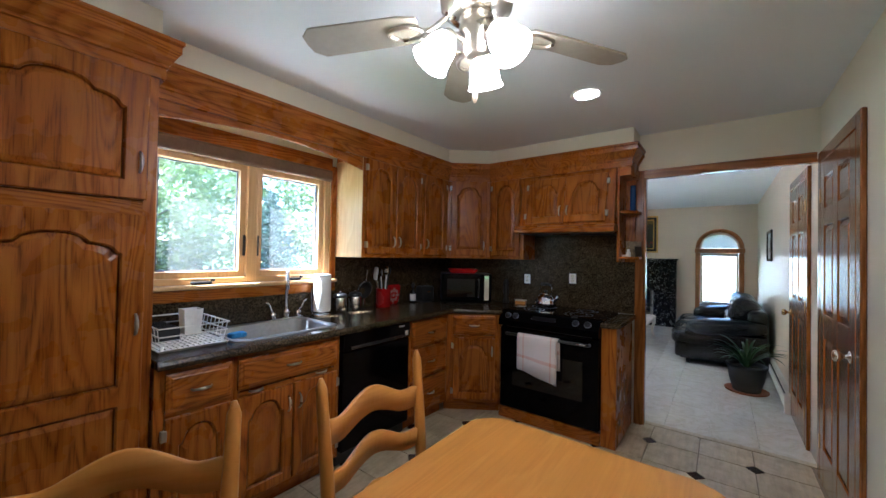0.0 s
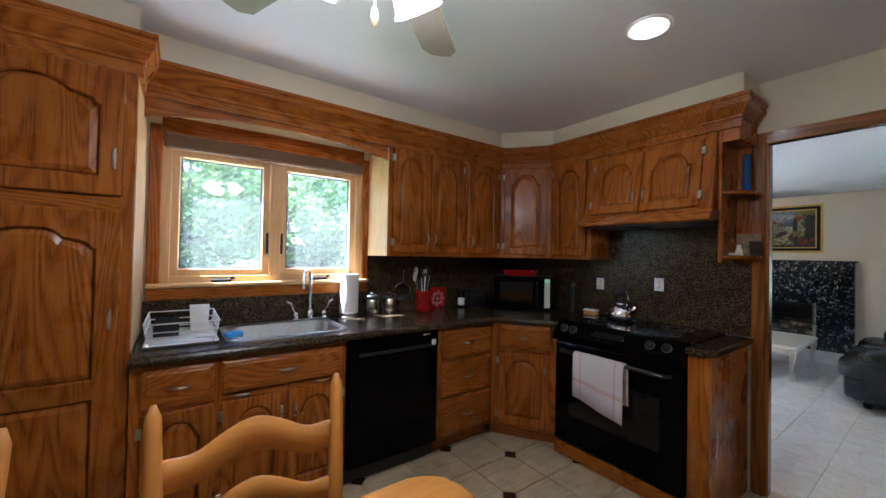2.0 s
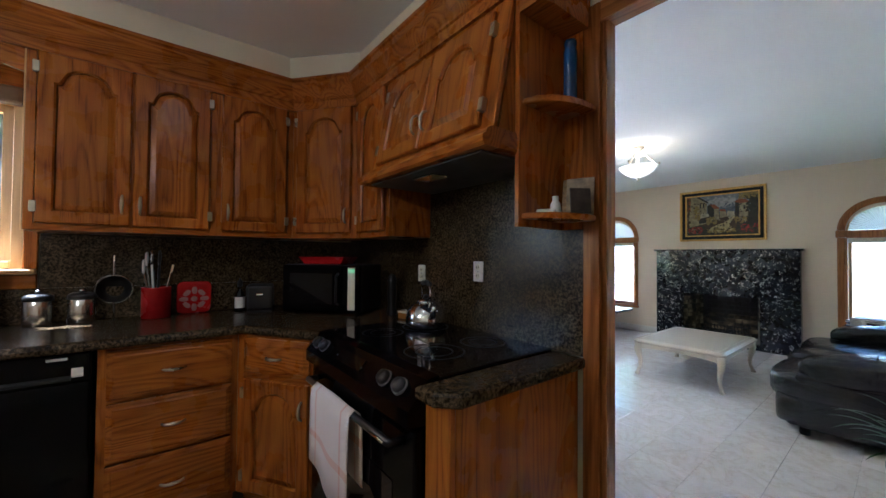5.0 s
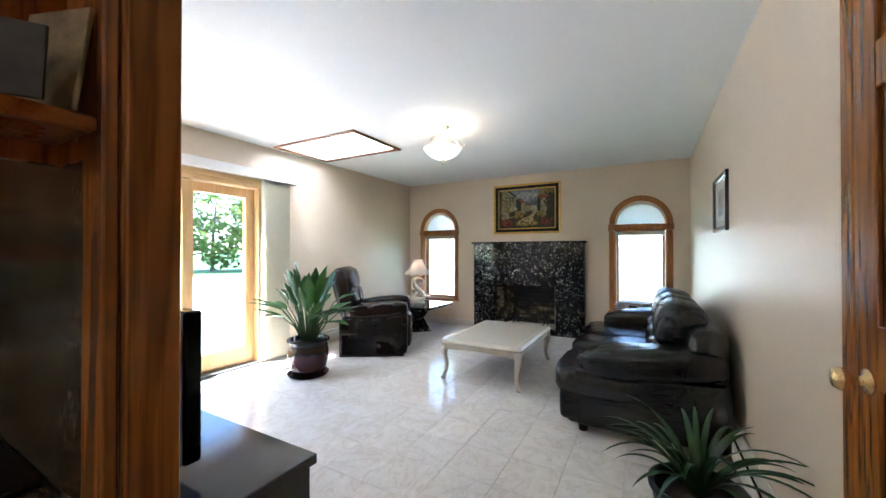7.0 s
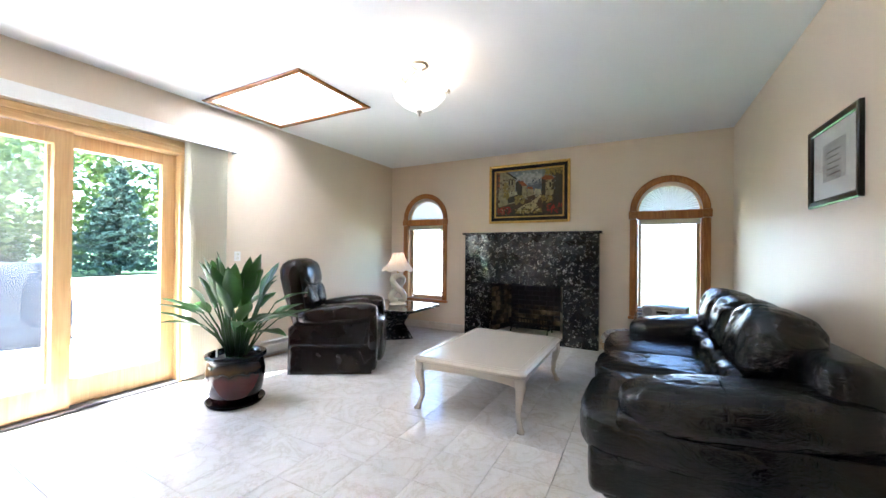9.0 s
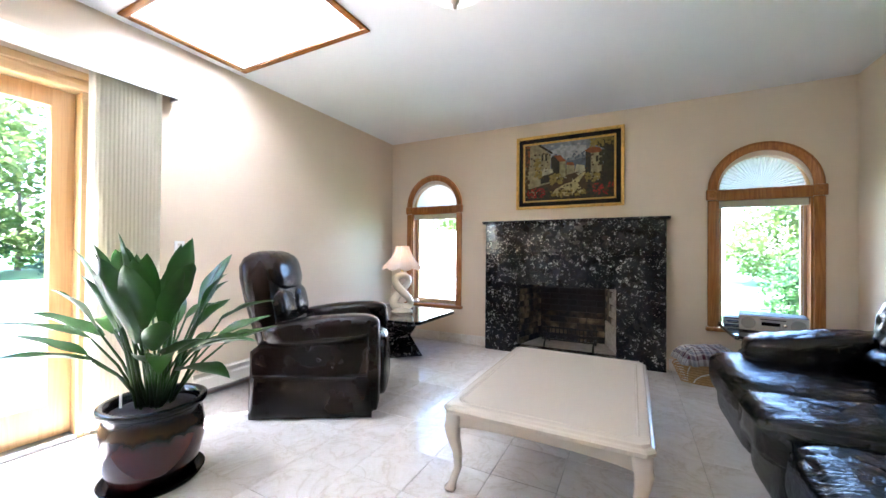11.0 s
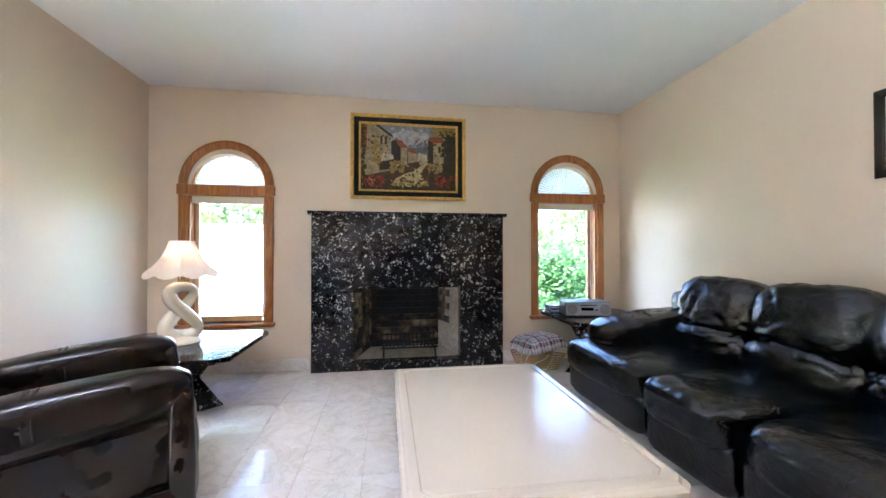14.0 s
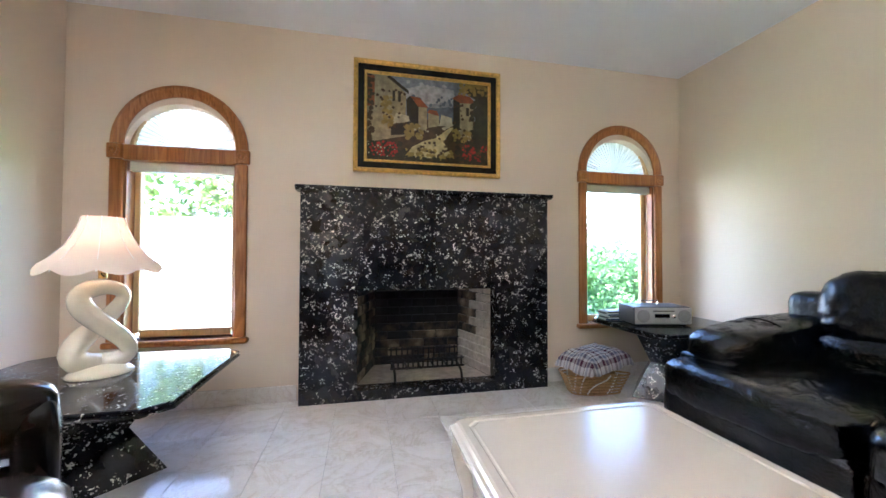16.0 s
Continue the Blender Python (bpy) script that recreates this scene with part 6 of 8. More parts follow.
# ---- fireplace ----
def fireplace():
    f = thing("fireplace", "black speckled stone fireplace with a soot-stained brick firebox", "fireplace", pose(0, FY, 0))
    x0, x1, d, h = -2.275, -0.565, 0.10, 1.365
    a, b = FBX
    z0, z1 = FBZ
    for p, q in ((x0, a), (b, x1)):
        part("pier_slab", box(p, q, -d, -0.001, 0.0005, z1, 0.0015), stone_black, f)
    for p, q in zip((x0, -1.40), (-1.40, x1)):
        part("header_slab", box(p, q, -d, -0.001, z1 + 0.0005, 1.04, 0.0015), stone_black, f)
        part("header_slab", box(p, q, -d, -0.001, 1.0405, h, 0.0015), stone_black, f)
    part("hearth_slab", box(a, b, -d, 0.02, 0.0005, z0, 0.0015), stone_black, f)
    part("mantel_shelf", loft([[(x, y, z) for y, z in ((-0.001, h + 0.0005), (-d - 0.005, h + 0.0005), (-d - 0.022, h + 0.010), (-d - 0.030, h + 0.022), (-d - 0.030, h + 0.030), (-0.001, h + 0.030))] for x in (x0 - 0.03, x1 + 0.03)]), stone_black, f)
    # firebox shell, splayed sides
    D, ins = 0.46, 0.13
    part("firebox_floor", prism([(a, 0.02), (b, 0.02), (b - ins + 0.01, D), (a + ins - 0.01, D)], z0 - 0.03, z0 - 0.002, "z"), brick_clean, f)
    part("firebox_lid", prism([(a - 0.1, 0.02), (b + 0.1, 0.02), (b + 0.1, D + 0.1), (a - 0.1, D + 0.1)], z1 + 0.02, z1 + 0.06, "z"), brick_black, f)
    part("firebox_shell", prism([(a - 0.09, 0.0), (a - 0.02, 0.0), (a + ins - 0.02, D + 0.03), (b - ins + 0.02, D + 0.03), (b + 0.02, 0.0), (b + 0.09, 0.0), (b + 0.09, D + 0.12), (a - 0.09, D + 0.12)], z0 - 0.05, z1 + 0.02, "z"), brick_black, f)
    hh, rows = 0.066, 10
    for r in range(rows):
        z = z0 + r * hh
        off = 0.10 if r % 2 else 0.0
        n = 5
        for side in (0, 1):
            p0 = Vector((a - 0.012, 0.004)) if side == 0 else Vector((b + 0.012, 0.004))
            p1 = Vector((a + ins - 0.012, D)) if side == 0 else Vector((b - ins + 0.012, D))
            way = (p1 - p0).normalized()
            ln = (p1 - p0).length
            s = -off
            while s < ln - 0.01:
                s0, s1 = max(0.0, s), min(ln, s + 0.2)
                if s1 - s0 > 0.02:
                    q = part("brick", box(s0 + 0.003, s1 - 0.003, -0.012, 0.012, z + 0.003, z + hh - 0.003, 0.003), brick_clean if side == 1 and (s0 < 0.2 or z < 0.3) else brick_soot, f)
                    q.matrix_basis = pose(p0.x, p0.y, 0, 0, 0, math.degrees(math.atan2(way.y, way.x)))
                s += 0.2
        s = a + ins - off
        while s < b - ins - 0.01:
            s0, s1 = max(a + ins, s), min(b - ins, s + 0.2)
            if s1 - s0 > 0.02:
                part("brick", box(s0 + 0.003, s1 - 0.003, D - 0.002, D + 0.02, z + 0.003, z + hh - 0.003, 0.003), brick_soot if z < 0.36 else brick_black, f)
            s += 0.2
    g = thing("fire_grate", "black iron log grate with a row of upright bars", "grate", pose(-1.42, FY + 0.17, z0 + 0.001))
    for y, z, n in ((-0.10, 0.10, 15), (0.10, 0.13, 13)):
        part("long_bar", tube([(-0.27, y, 0.075), (0.27, y, 0.075)], 0.008, 8), dark_metal, g)
        part("long_bar", tube([(-0.27, y, z + 0.03), (0.27, y, z + 0.03)], 0.007, 8), dark_metal, g)
        for k in range(n):
            x = -0.25 + 0.5 * k / (n - 1)
            part("upright_bar", tube([(x, y, 0.075), (x, y, z + 0.045)], 0.006, 6), dark_metal, g)
    for s in (-1, 1):
        part("foot", tube([(s * 0.24, -0.16, 0.0), (s * 0.24, -0.13, 0.05), (s * 0.24, 0.0, 0.075), (s * 0.24, 0.12, 0.06), (s * 0.24, 0.14, 0.0)], 0.009, 8), dark_metal, g, "", True)
    for k in range(4):
        part("cross_bar", tube([(-0.15 + 0.1 * k, -0.10, 0.07), (-0.15 + 0.1 * k, 0.10, 0.07)], 0.007, 6), dark_metal, g)


fireplace()


# ---- the painting over the mantel ----
def flat(points, y, bm, mi):
    f = bm.faces.new([bm.verts.new((x, y, z)) for x, z in points])
    f.material_index = mi


def painting():
    x0, x1, z0, z1 = -1.955, -0.905, 1.52, 2.292
    p = thing("painting", "framed oil painting of a village lane above the mantel", "painting", pose((x0 + x1) / 2, FY, (z0 + z1) / 2))
    W, H = (x1 - x0) / 2, (z1 - z0) / 2

    def ring(d, y):
        return [(-W + d, y, -H + d), (W - d, y, -H + d), (W - d, y, H - d), (-W + d, y, H - d)]
    part("outer_frame", loft([ring(0, -0.001), ring(0, -0.032), ring(0.008, -0.038), ring(0.022, -0.034), ring(0.030, -0.024), ring(0.030, -0.001), ring(0, -0.001)], caps=False), gold, p, "worn gilt outer frame")
    part("black_mat", loft([ring(0.030, -0.001), ring(0.030, -0.022), ring(0.072, -0.018), ring(0.072, -0.001), ring(0.030, -0.001)], caps=False), black_felt, p, "black inner frame")
    part("inner_frame", loft([ring(0.072, -0.001), ring(0.072, -0.023), ring(0.080, -0.026), ring(0.090, -0.016), ring(0.090, -0.001), ring(0.072, -0.001)], caps=False), gold, p)
    cols = {"sky": (0.19, 0.195, 0.205), "cloud": (0.33, 0.31, 0.29), "hill": (0.085, 0.095, 0.115), "ground": (0.06, 0.03, 0.01), "lane": (0.40, 0.31, 0.14), "stone": (0.26, 0.21, 0.11), "shade": (0.028, 0.02, 0.01), "roof": (0.22, 0.06, 0.015), "leafy": (0.030, 0.022, 0.008), "bloom": (0.30, 0.014, 0.008), "gold_leaf": (0.22, 0.15, 0.035), "pale": (0.37, 0.32, 0.20)}
    names = list(cols)
    mats = []
    for k in names:
        mats.append(plain("oil_" + k, cols[k], 0.62, 0, 0.35, 0.1, 22))
    ix = names.index
    w, h = W - 0.088, H - 0.088
    bm = bmesh.new()
    def q(pts, layer, c):
        flat([(x * 2 * w - w, z * 2 * h - h) for x, z in pts], -0.006 - 0.0004 * layer, bm, ix(c))
    q([(0, 0), (1, 0), (1, 1), (0, 1)], 0, "ground")
    q([(0, 0.52), (1, 0.55), (1, 1), (0, 1)], 1, "sky")
    q([(0.25, 0.75), (0.5, 0.70), (0.72, 0.78), (0.7, 0.9), (0.45, 0.93), (0.3, 0.86)], 2, "cloud")
    q([(0.4, 0.52), (0.75, 0.52), (0.75, 0.66), (0.66, 0.69), (0.55, 0.66), (0.4, 0.68)], 3, "hill")
    q([(0.55, 0.30), (0.67, 0.44), (0.71, 0.45), (0.66, 0.36), (0.62, 0.26), (0.68, 0.12), (0.60, 0.06), (0.30, 0.05), (0.36, 0.18), (0.46, 0.26)], 3, "lane")
    q([(0.62, 0.40), (0.71, 0.48), (0.69, 0.49), (0.60, 0.43)], 4, "pale")
    q([(0, 0.20), (0.30, 0.30), (0.31, 0.80), (0.16, 1.0), (0, 1.0)], 4, "stone")
    q([(0, 0.62), (0.06, 0.63), (0.06, 0.98), (0, 1)], 5, "roof")
    q([(0.155, 0.98), (0.33, 0.80), (0.33, 0.84), (0.18, 1.0)], 6, "shade")
    for x in (0.20, 0.245):
        q([(x, 0.70), (x + 0.022, 0.70), (x + 0.022, 0.82), (x, 0.83)], 6, "shade")
    q([(0.19, 0.43), (0.34, 0.48), (0.33, 0.54), (0.23, 0.57)], 7, "pale")
    q([(0.19, 0.30), (0.31, 0.32), (0.31, 0.46), (0.19, 0.43)], 6, "shade")
    q([(0.32, 0.40), (0.41, 0.36), (0.41, 0.66), (0.34, 0.78), (0.31, 0.74)], 5, "shade")
    q([(0.41, 0.36), (0.48, 0.40), (0.48, 0.66), (0.41, 0.66)], 5, "stone")
    q([(0.34, 0.78), (0.41, 0.66), (0.49, 0.66), (0.42, 0.77)], 6, "roof")
    q([(0.49, 0.42), (0.58, 0.45), (0.58, 0.58), (0.49, 0.60)], 5, "stone")
    q([(0.48, 0.60), (0.58, 0.57), (0.56, 0.63), (0.50, 0.64)], 6, "roof")
    q([(0.58, 0.45), (0.69, 0.46), (0.69, 0.56), (0.60, 0.59)], 4, "pale")
    q([(0.70, 0.36), (0.755, 0.33), (0.755, 0.76), (0.70, 0.80)], 5, "shade")
    q([(0.755, 0.33), (0.87, 0.36), (0.87, 0.76), (0.755, 0.76)], 5, "stone")
    q([(0.69, 0.80), (0.76, 0.75), (0.90, 0.76), (0.84, 0.84), (0.75, 0.86)], 6, "roof")
    q([(0.81, 0.60), (0.835, 0.60), (0.835, 0.70), (0.81, 0.70)], 6, "shade")
    q([(0.87, 0.2), (1, 0.2), (1, 1), (0.80, 1), (0.78, 0.90), (0.90, 0.80)], 4, "leafy")
    rnd = random.Random(3)
    def dots(n, xa, xb, za, zb, s, c, layer):
        for _ in range(n):
            x, z, r = rnd.uniform(xa, xb), rnd.uniform(za, zb), rnd.uniform(s * 0.5, s)
            q([(x + r * math.cos(t) * 0.7, z + r * math.sin(t)) for t in [6.283 * k / 7 + rnd.uniform(-0.2, 0.2) for k in range(7)]], layer + rnd.random() * 0.5, c)
    dots(70, 0.0, 0.3, 0.02, 0.22, 0.035, "leafy", 7)
    dots(60, 0.72, 1.0, 0.02, 0.28, 0.035, "leafy", 7)
    dots(40, 0.12, 0.2, 0.38, 0.75, 0.03, "gold_leaf", 7)
    dots(40, 0.3, 0.44, 0.28, 0.44, 0.03, "gold_leaf", 7)
    dots(30, 0.70, 0.84, 0.28, 0.42, 0.03, "gold_leaf", 7)
    dots(50, 0.74, 1.0, 0.86, 1.0, 0.03, "gold_leaf", 7)
    dots(40, 0.28, 0.72, 0.04, 0.16, 0.03, "gold_leaf", 4)
    dots(40, 0.86, 1.0, 0.3, 0.8, 0.04, "leafy", 6)
    # loose brush dabs: dark rim, broken walls, dappled lane
    dots(90, 0.0, 1.0, 0.0, 0.06, 0.03, "leafy", 7)
    dots(50, 0.0, 0.05, 0.1, 1.0, 0.03, "ground", 7)
    dots(26, 0.05, 0.30, 0.35, 0.85, 0.020, "ground", 8)
    dots(20, 0.70, 0.88, 0.34, 0.74, 0.018, "ground", 8)
    dots(30, 0.36, 0.66, 0.08, 0.30, 0.022, "ground", 5)
    dots(50, 0.32, 0.70, 0.72, 0.95, 0.028, "cloud", 2)
    dots(30, 0.32, 0.75, 0.66, 0.80, 0.024, "hill", 3)
    dots(60, 0.01, 0.24, 0.05, 0.22, 0.016, "bloom", 9)
    dots(50, 0.78, 0.99, 0.04, 0.24, 0.016, "bloom", 9)
    dots(12, 0.01, 0.24, 0.05, 0.22, 0.012, "pale", 10)
    dots(14, 0.3, 0.85, 0.30, 0.42, 0.014, "pale", 10)
    part("canvas", bm, mats, p, "oil-painted canvas")


painting()


def certificate():
    c = thing("framed_print", "small framed print in a dark wooden frame", "picture", pose(RX, 7.235, 1.595, 0, 0, -90))
    W, H = 0.268, 0.208

    def ring(d, y):
        return [(-W + d, y, -H + d), (W - d, y, -H + d), (W - d, y, H - d), (-W + d, y, H - d)]
    part("frame", loft([ring(0, -0.001), ring(0, -0.018), ring(0.006, -0.022), ring(0.030, -0.018), ring(0.036, -0.012), ring(0.036, -0.001), ring(0, -0.001)], caps=False), espresso, c, "dark frame")
    part("mat_board", box(-W + 0.036, W - 0.036, -0.006, -0.001, -H + 0.036, H - 0.036), picture_paper, c)
    part("print", box(-0.12, 0.12, -0.0068, -0.0061, -0.09, 0.10), plain("grey_print", (0.42, 0.42, 0.40), 0.8, 0, 0.3, 0, 12), c)
    for k in range(5):
        part("text_bar", box(-0.07, 0.07 - 0.02 * (k % 2), -0.0074, -0.0069, 0.05 - 0.028 * k, 0.056 - 0.028 * k), plain("ink", (0.12, 0.12, 0.12), 0.8), c)
    part("pane", box(-W + 0.034, W - 0.034, -0.0105, -0.0095, -H + 0.034, H - 0.034), picture_glass, c)


certificate()


# ---- coffee table ----
def coffee_table():
    t = thing("coffee_table", "cream lacquered coffee table with cabriole legs", "coffee table", pose(-1.175, 7.59, 0))
    hx, hy, top = 0.415, 0.588, 0.385

    def ring(d, z, clip=0.03):
        c = clip
        x, y = hx - d, hy - d
        return [(-x + c, -y, z), (x - c, -y, z), (x, -y + c, z), (x, y - c, z), (x - c, y, z), (-x + c, y, z), (-x, y - c, z), (-x, -y + c, z)]
    part("tabletop", loft([ring(0.02, top - 0.045), ring(0.004, top - 0.038), ring(0.0, top - 0.022), ring(0.006, top - 0.014), ring(0.014, top - 0.010), ring(0.020, top - 0.002), ring(0.030, top), ring(0.052, top), ring(0.056, top - 0.004), ring(0.062, top - 0.004), ring(0.066, top - 0.001)]), cream_lacquer, t)
    for s in (-1, 1):
        n = 12
        low = [(-hx + 0.07 + (2 * hx - 0.14) * k / n, top - 0.105 + 0.022 * math.sin(math.pi * k / n) ** 0.6) for k in range(n + 1)]
        part("apron", prism(low + [(hx - 0.07, top - 0.046), (-hx + 0.07, top - 0.046)], *sorted((s * (hy - 0.05), s * (hy - 0.03))), "y"), cream_lacquer, t)
        low = [(-hy + 0.07 + (2 * hy - 0.14) * k / n, top - 0.105 + 0.022 * math.sin(math.pi * k / n) ** 0.6) for k in range(n + 1)]
        part("apron", prism(low + [(hy - 0.07, top - 0.046), (-hy + 0.07, top - 0.046)], *sorted((s * (hx - 0.05), s * (hx - 0.03))), "x"), cream_lacquer, t)
    for sx in (-1, 1):
        for sy in (-1, 1):
            rings = []
            for z, o, r in ((0.0, 0.010, 0.022), (0.012, 0.012, 0.024), (0.03, 0.004, 0.017), (0.09, -0.014, 0.016), (0.16, -0.012, 0.020), (0.23, 0.002, 0.027), (0.28, 0.006, 0.033), (0.30, 0.0, 0.035), (top - 0.046, 0.0, 0.035)):
                cx, cy = sx * (hx - 0.045 + o), sy * (hy - 0.045 + o)
                rings.append([(cx + r * math.copysign(abs(math.cos(a)) ** 0.6, math.cos(a)), cy + r * math.copysign(abs(math.sin(a)) ** 0.6, math.sin(a)), z) for a in [2 * math.pi * k / 16 for k in range(16)]])
            part("leg", loft(rings), cream_lacquer, t, "", True)


coffee_table()


# ---- sofa ----
def cushion(x0, x1, y0, y1, z0, z1, power=3.4, seed=0.0, soft=0.014, crease=0.008, along=(3.0, 8.0, 6.0), nu=84, nv=42):
    """A stuffed leather cushion: rounded, uneven, with soft folds pressed into its skin."""
    c = Vector(((x0 + x1) / 2, (y0 + y1) / 2, (z0 + z1) / 2))
    h = Vector(((x1 - x0) / 2, (y1 - y0) / 2, (z1 - z0) / 2))
    off = Vector((seed * 3.1, seed * 1.7, seed * 2.3))

    def sp(v):
        return math.copysign(abs(v) ** (2 / power), v)
    rings = []
    for j in range(1, nv):
        ph = -math.pi / 2 + math.pi * j / nv
        ring = []
        for i in range(nu):
            th = 2 * math.pi * i / nu
            p = Vector((sp(math.cos(ph)) * sp(math.cos(th)), sp(math.cos(ph)) * sp(math.sin(th)), sp(math.sin(ph))))
            q = Vector((p.x * h.x, p.y * h.y, p.z * h.z)) + c
            n = p.normalized()
            broad = noise.noise(q * 4.0 + off)
            bent = Vector((q.x * along[0], q.y * along[1], q.z * along[2])) + off + Vector((broad, broad, 0)) * 1.2
            fold = 1 - min(1.0, abs(noise.noise(bent)) * 5.5)
            fine = 1 - min(1.0, abs(noise.noise(bent * 2.3 + off)) * 5.0)
            ring.append(q + n * (soft * broad - crease * fold * fold - crease * 0.45 * fine * fine))
        rings.append(ring)
    return loft(rings)


def sofa():
    s = thing("sofa", "three-seat black leather sofa with puffy creased cushions", "sofa", pose(-0.25, 6.47, 0))
    L, D, arm = 2.14, 0.91, 0.33
    part("base", box(-0.04, D - 0.02, 0.05, L - 0.05, 0.06, 0.25, 0.03, seg=3), leather_black, s, "", True)
    for y in (0.12, L - 0.12):
        for x in (0.06, D - 0.12):
            part("foot", lathe([(0.028, 0), (0.03, 0.005), (0.03, 0.062)], 12, (x, y, 0)), rubber_foot_m, s)
    inner = (L - 2 * arm) / 3
    edges = [0.015, arm + inner, arm + 2 * inner, L - 0.015]
    for k in range(3):
        a, b = edges[k], edges[k + 1]
        part("seat_cushion", cushion(-0.155, 0.70, a, b, 0.225, 0.445, 4.6, k, 0.012, 0.012, (3.0, 9.0, 9.0)), leather_black, s, "", True)
        part("front_panel", cushion(-0.10, 0.10, a + 0.01, b - 0.01, 0.065, 0.30, 6, k + 9, 0.006, 0.005, (8.0, 9.0, 3.0), 48, 24), leather_black, s, "", True)
        a, b = arm + inner * k - 0.02, arm + inner * (k + 1) + 0.02
        part("lumbar_cushion", cushion(0.44, 0.76, a, b, 0.38, 0.61, 3.0, k + 3, 0.010, 0.014, (4.0, 7.0, 7.0)), leather_black, s, "", True)
        b_ = part("back_cushion", cushion(-0.17, 0.15, a - 0.01, b + 0.01, -0.17, 0.205, 3.0, k + 6, 0.016, 0.015, (4.0, 6.5, 6.5)), leather_black, s, "", True)
        b_.matrix_basis = pose(0.66, 0, 0.68, 0, 13)
    part("backrest", box(0.68, D - 0.03, 0.08, L - 0.08, 0.2, 0.76, 0.06, seg=3), leather_black, s, "", True)
    for k, a in ((0, 0.0), (1, L - arm)):
        part("arm_side", box(0.02, D - 0.03, a + 0.03, a + arm - 0.03, 0.06, 0.45, 0.03, seg=3), leather_black, s, "", True)
        ar = part("arm_pad", cushion(-0.44, 0.42, a + 0.005, a + arm, -0.115, 0.105, 3.4, k + 20, 0.010, 0.008, (7.0, 4.0, 5.0)), leather_black, s, "", True)
        ar.matrix_basis = pose(0.46, 0, 0.515, 0, -6)
        part("arm_seam", tube([(0.40, a + arm / 2 - (arm / 2 + 0.004) * math.cos(q), 0.512 + 0.112 * math.sin(q)) for q in [math.pi * n / 12 for n in range(13)]], 0.004, 6), leather_black, s, "", True)
    return s


sofa()


# ---- recliner ----
def recliner():
    r = thing("recliner", "dark brown leather recliner armchair with padded arms", "armchair", pose(-2.82, 7.56, 0, 0, 0, 31.5))
    # faces local +x
    hx, hy = 0.39, 0.40
    for s in (-1, 1):
        part("side_skirt", prism([(-hx, 0.04), (hx - 0.03, 0.02), (hx, 0.05), (hx, 0.46), (hx - 0.05, 0.49), (-hx + 0.05, 0.46), (-hx, 0.42)], *sorted((s * (hy - 0.022), s * (hy - 0.16))), "y", bevel=0.018), leather_brown, r)
        n, rows = 22, []
        for z, o in ((0.012, 0.0), (0.05, 0.003), (0.12, 0.001), (0.19, -0.002), (0.24, -0.001), (0.262, -0.006), (0.270, -0.016)):
            rows.append([(-hx + 0.012 + (2 * hx - 0.03) * q / n, s * (hy + o + 0.006 * math.sin(q * 0.9 + z * 9) * (0.27 - z) / 0.27 + 0.002 * math.sin(q * 2.3)), z) for q in range(n + 1)])
        fl = part("side_flap", grid_sheet(rows), leather_brown, r, "loose leather side flap", True)
        m = fl.modifiers.new("thick", "SOLIDIFY")
        m.thickness = 0.006
        part("flap_seam", tube([(-hx + 0.02, s * (hy - 0.014), 0.275), (0, s * (hy - 0.012), 0.273), (hx - 0.02, s * (hy - 0.014), 0.278)], 0.005, 6), leather_brown, r, "", True)
        ar = part("arm_pad", cushion(-0.37, 0.37, -0.10, 0.10, -0.085, 0.090, 3.0, 4 + s, 0.004, 0.002, (9.0, 4.0, 4.0)), leather_brown, r, "", True)
        ar.matrix_basis = pose(0.04, s * (hy - 0.088), 0.545, 0, -5)
        for x in (-0.02, 0.0):
            part("arm_seam", tube([(x, 0.103 * math.cos(q), 0.004 + 0.091 * math.sin(q)) for q in [math.pi * (n / 12) for n in range(-1, 14)]], 0.003, 6), leather_brown, ar, "", True)
        part("arm_front", cushion(0.33, 0.415, s * (hy - 0.09) - 0.088, s * (hy - 0.09) + 0.088, 0.03, 0.60, 4.5, 30 + s, 0.005, 0.004, (4.0, 8.0, 5.0), 44, 26), leather_brown, r, "", True)
    part("seat_cushion", cushion(-0.25, 0.45, -0.235, 0.235, 0.27, 0.50, 3.4, 2, 0.008, 0.006), leather_brown, r, "", True)
    part("footrest_panel", cushion(0.33, 0.455, -0.232, 0.232, 0.05, 0.42, 3.6, 6, 0.012, 0.006), leather_brown, r, "", True)
    part("base", box(-hx + 0.06, hx - 0.05, -hy + 0.06, hy - 0.06, 0.0, 0.28, 0.01), rubber_foot_m, r)
    lean = pose(-0.34, 0, 0.66, 0, -14)
    # one wrapped back, narrower at the top, with a gathered crest and pads on its face
    rings = []
    n = 44
    for z, hw, x0, x1 in ((-0.30, 0.33, -0.10, 0.08), (-0.10, 0.335, -0.12, 0.10), (0.10, 0.335, -0.13, 0.12), (0.24, 0.325, -0.13, 0.13), (0.32, 0.305, -0.12, 0.12), (0.37, 0.27, -0.09, 0.095), (0.395, 0.20, -0.045, 0.05)):
        ring = []
        for q in range(n):
            a = 2 * math.pi * q / n
            e = 0.004 * math.sin(a * 11 + z * 8) * max(0.0, z) / 0.39
            cx, sx = math.cos(a), math.sin(a)
            ring.append(((x0 + x1) / 2 + ((x1 - x0) / 2 + e) * math.copysign(abs(cx) ** 0.6, cx), (hw + e) * math.copysign(abs(sx) ** 0.6, sx), z))
        rings.append(ring)
    part("backrest", loft(rings), leather_brown, r, "", True).matrix_basis = lean
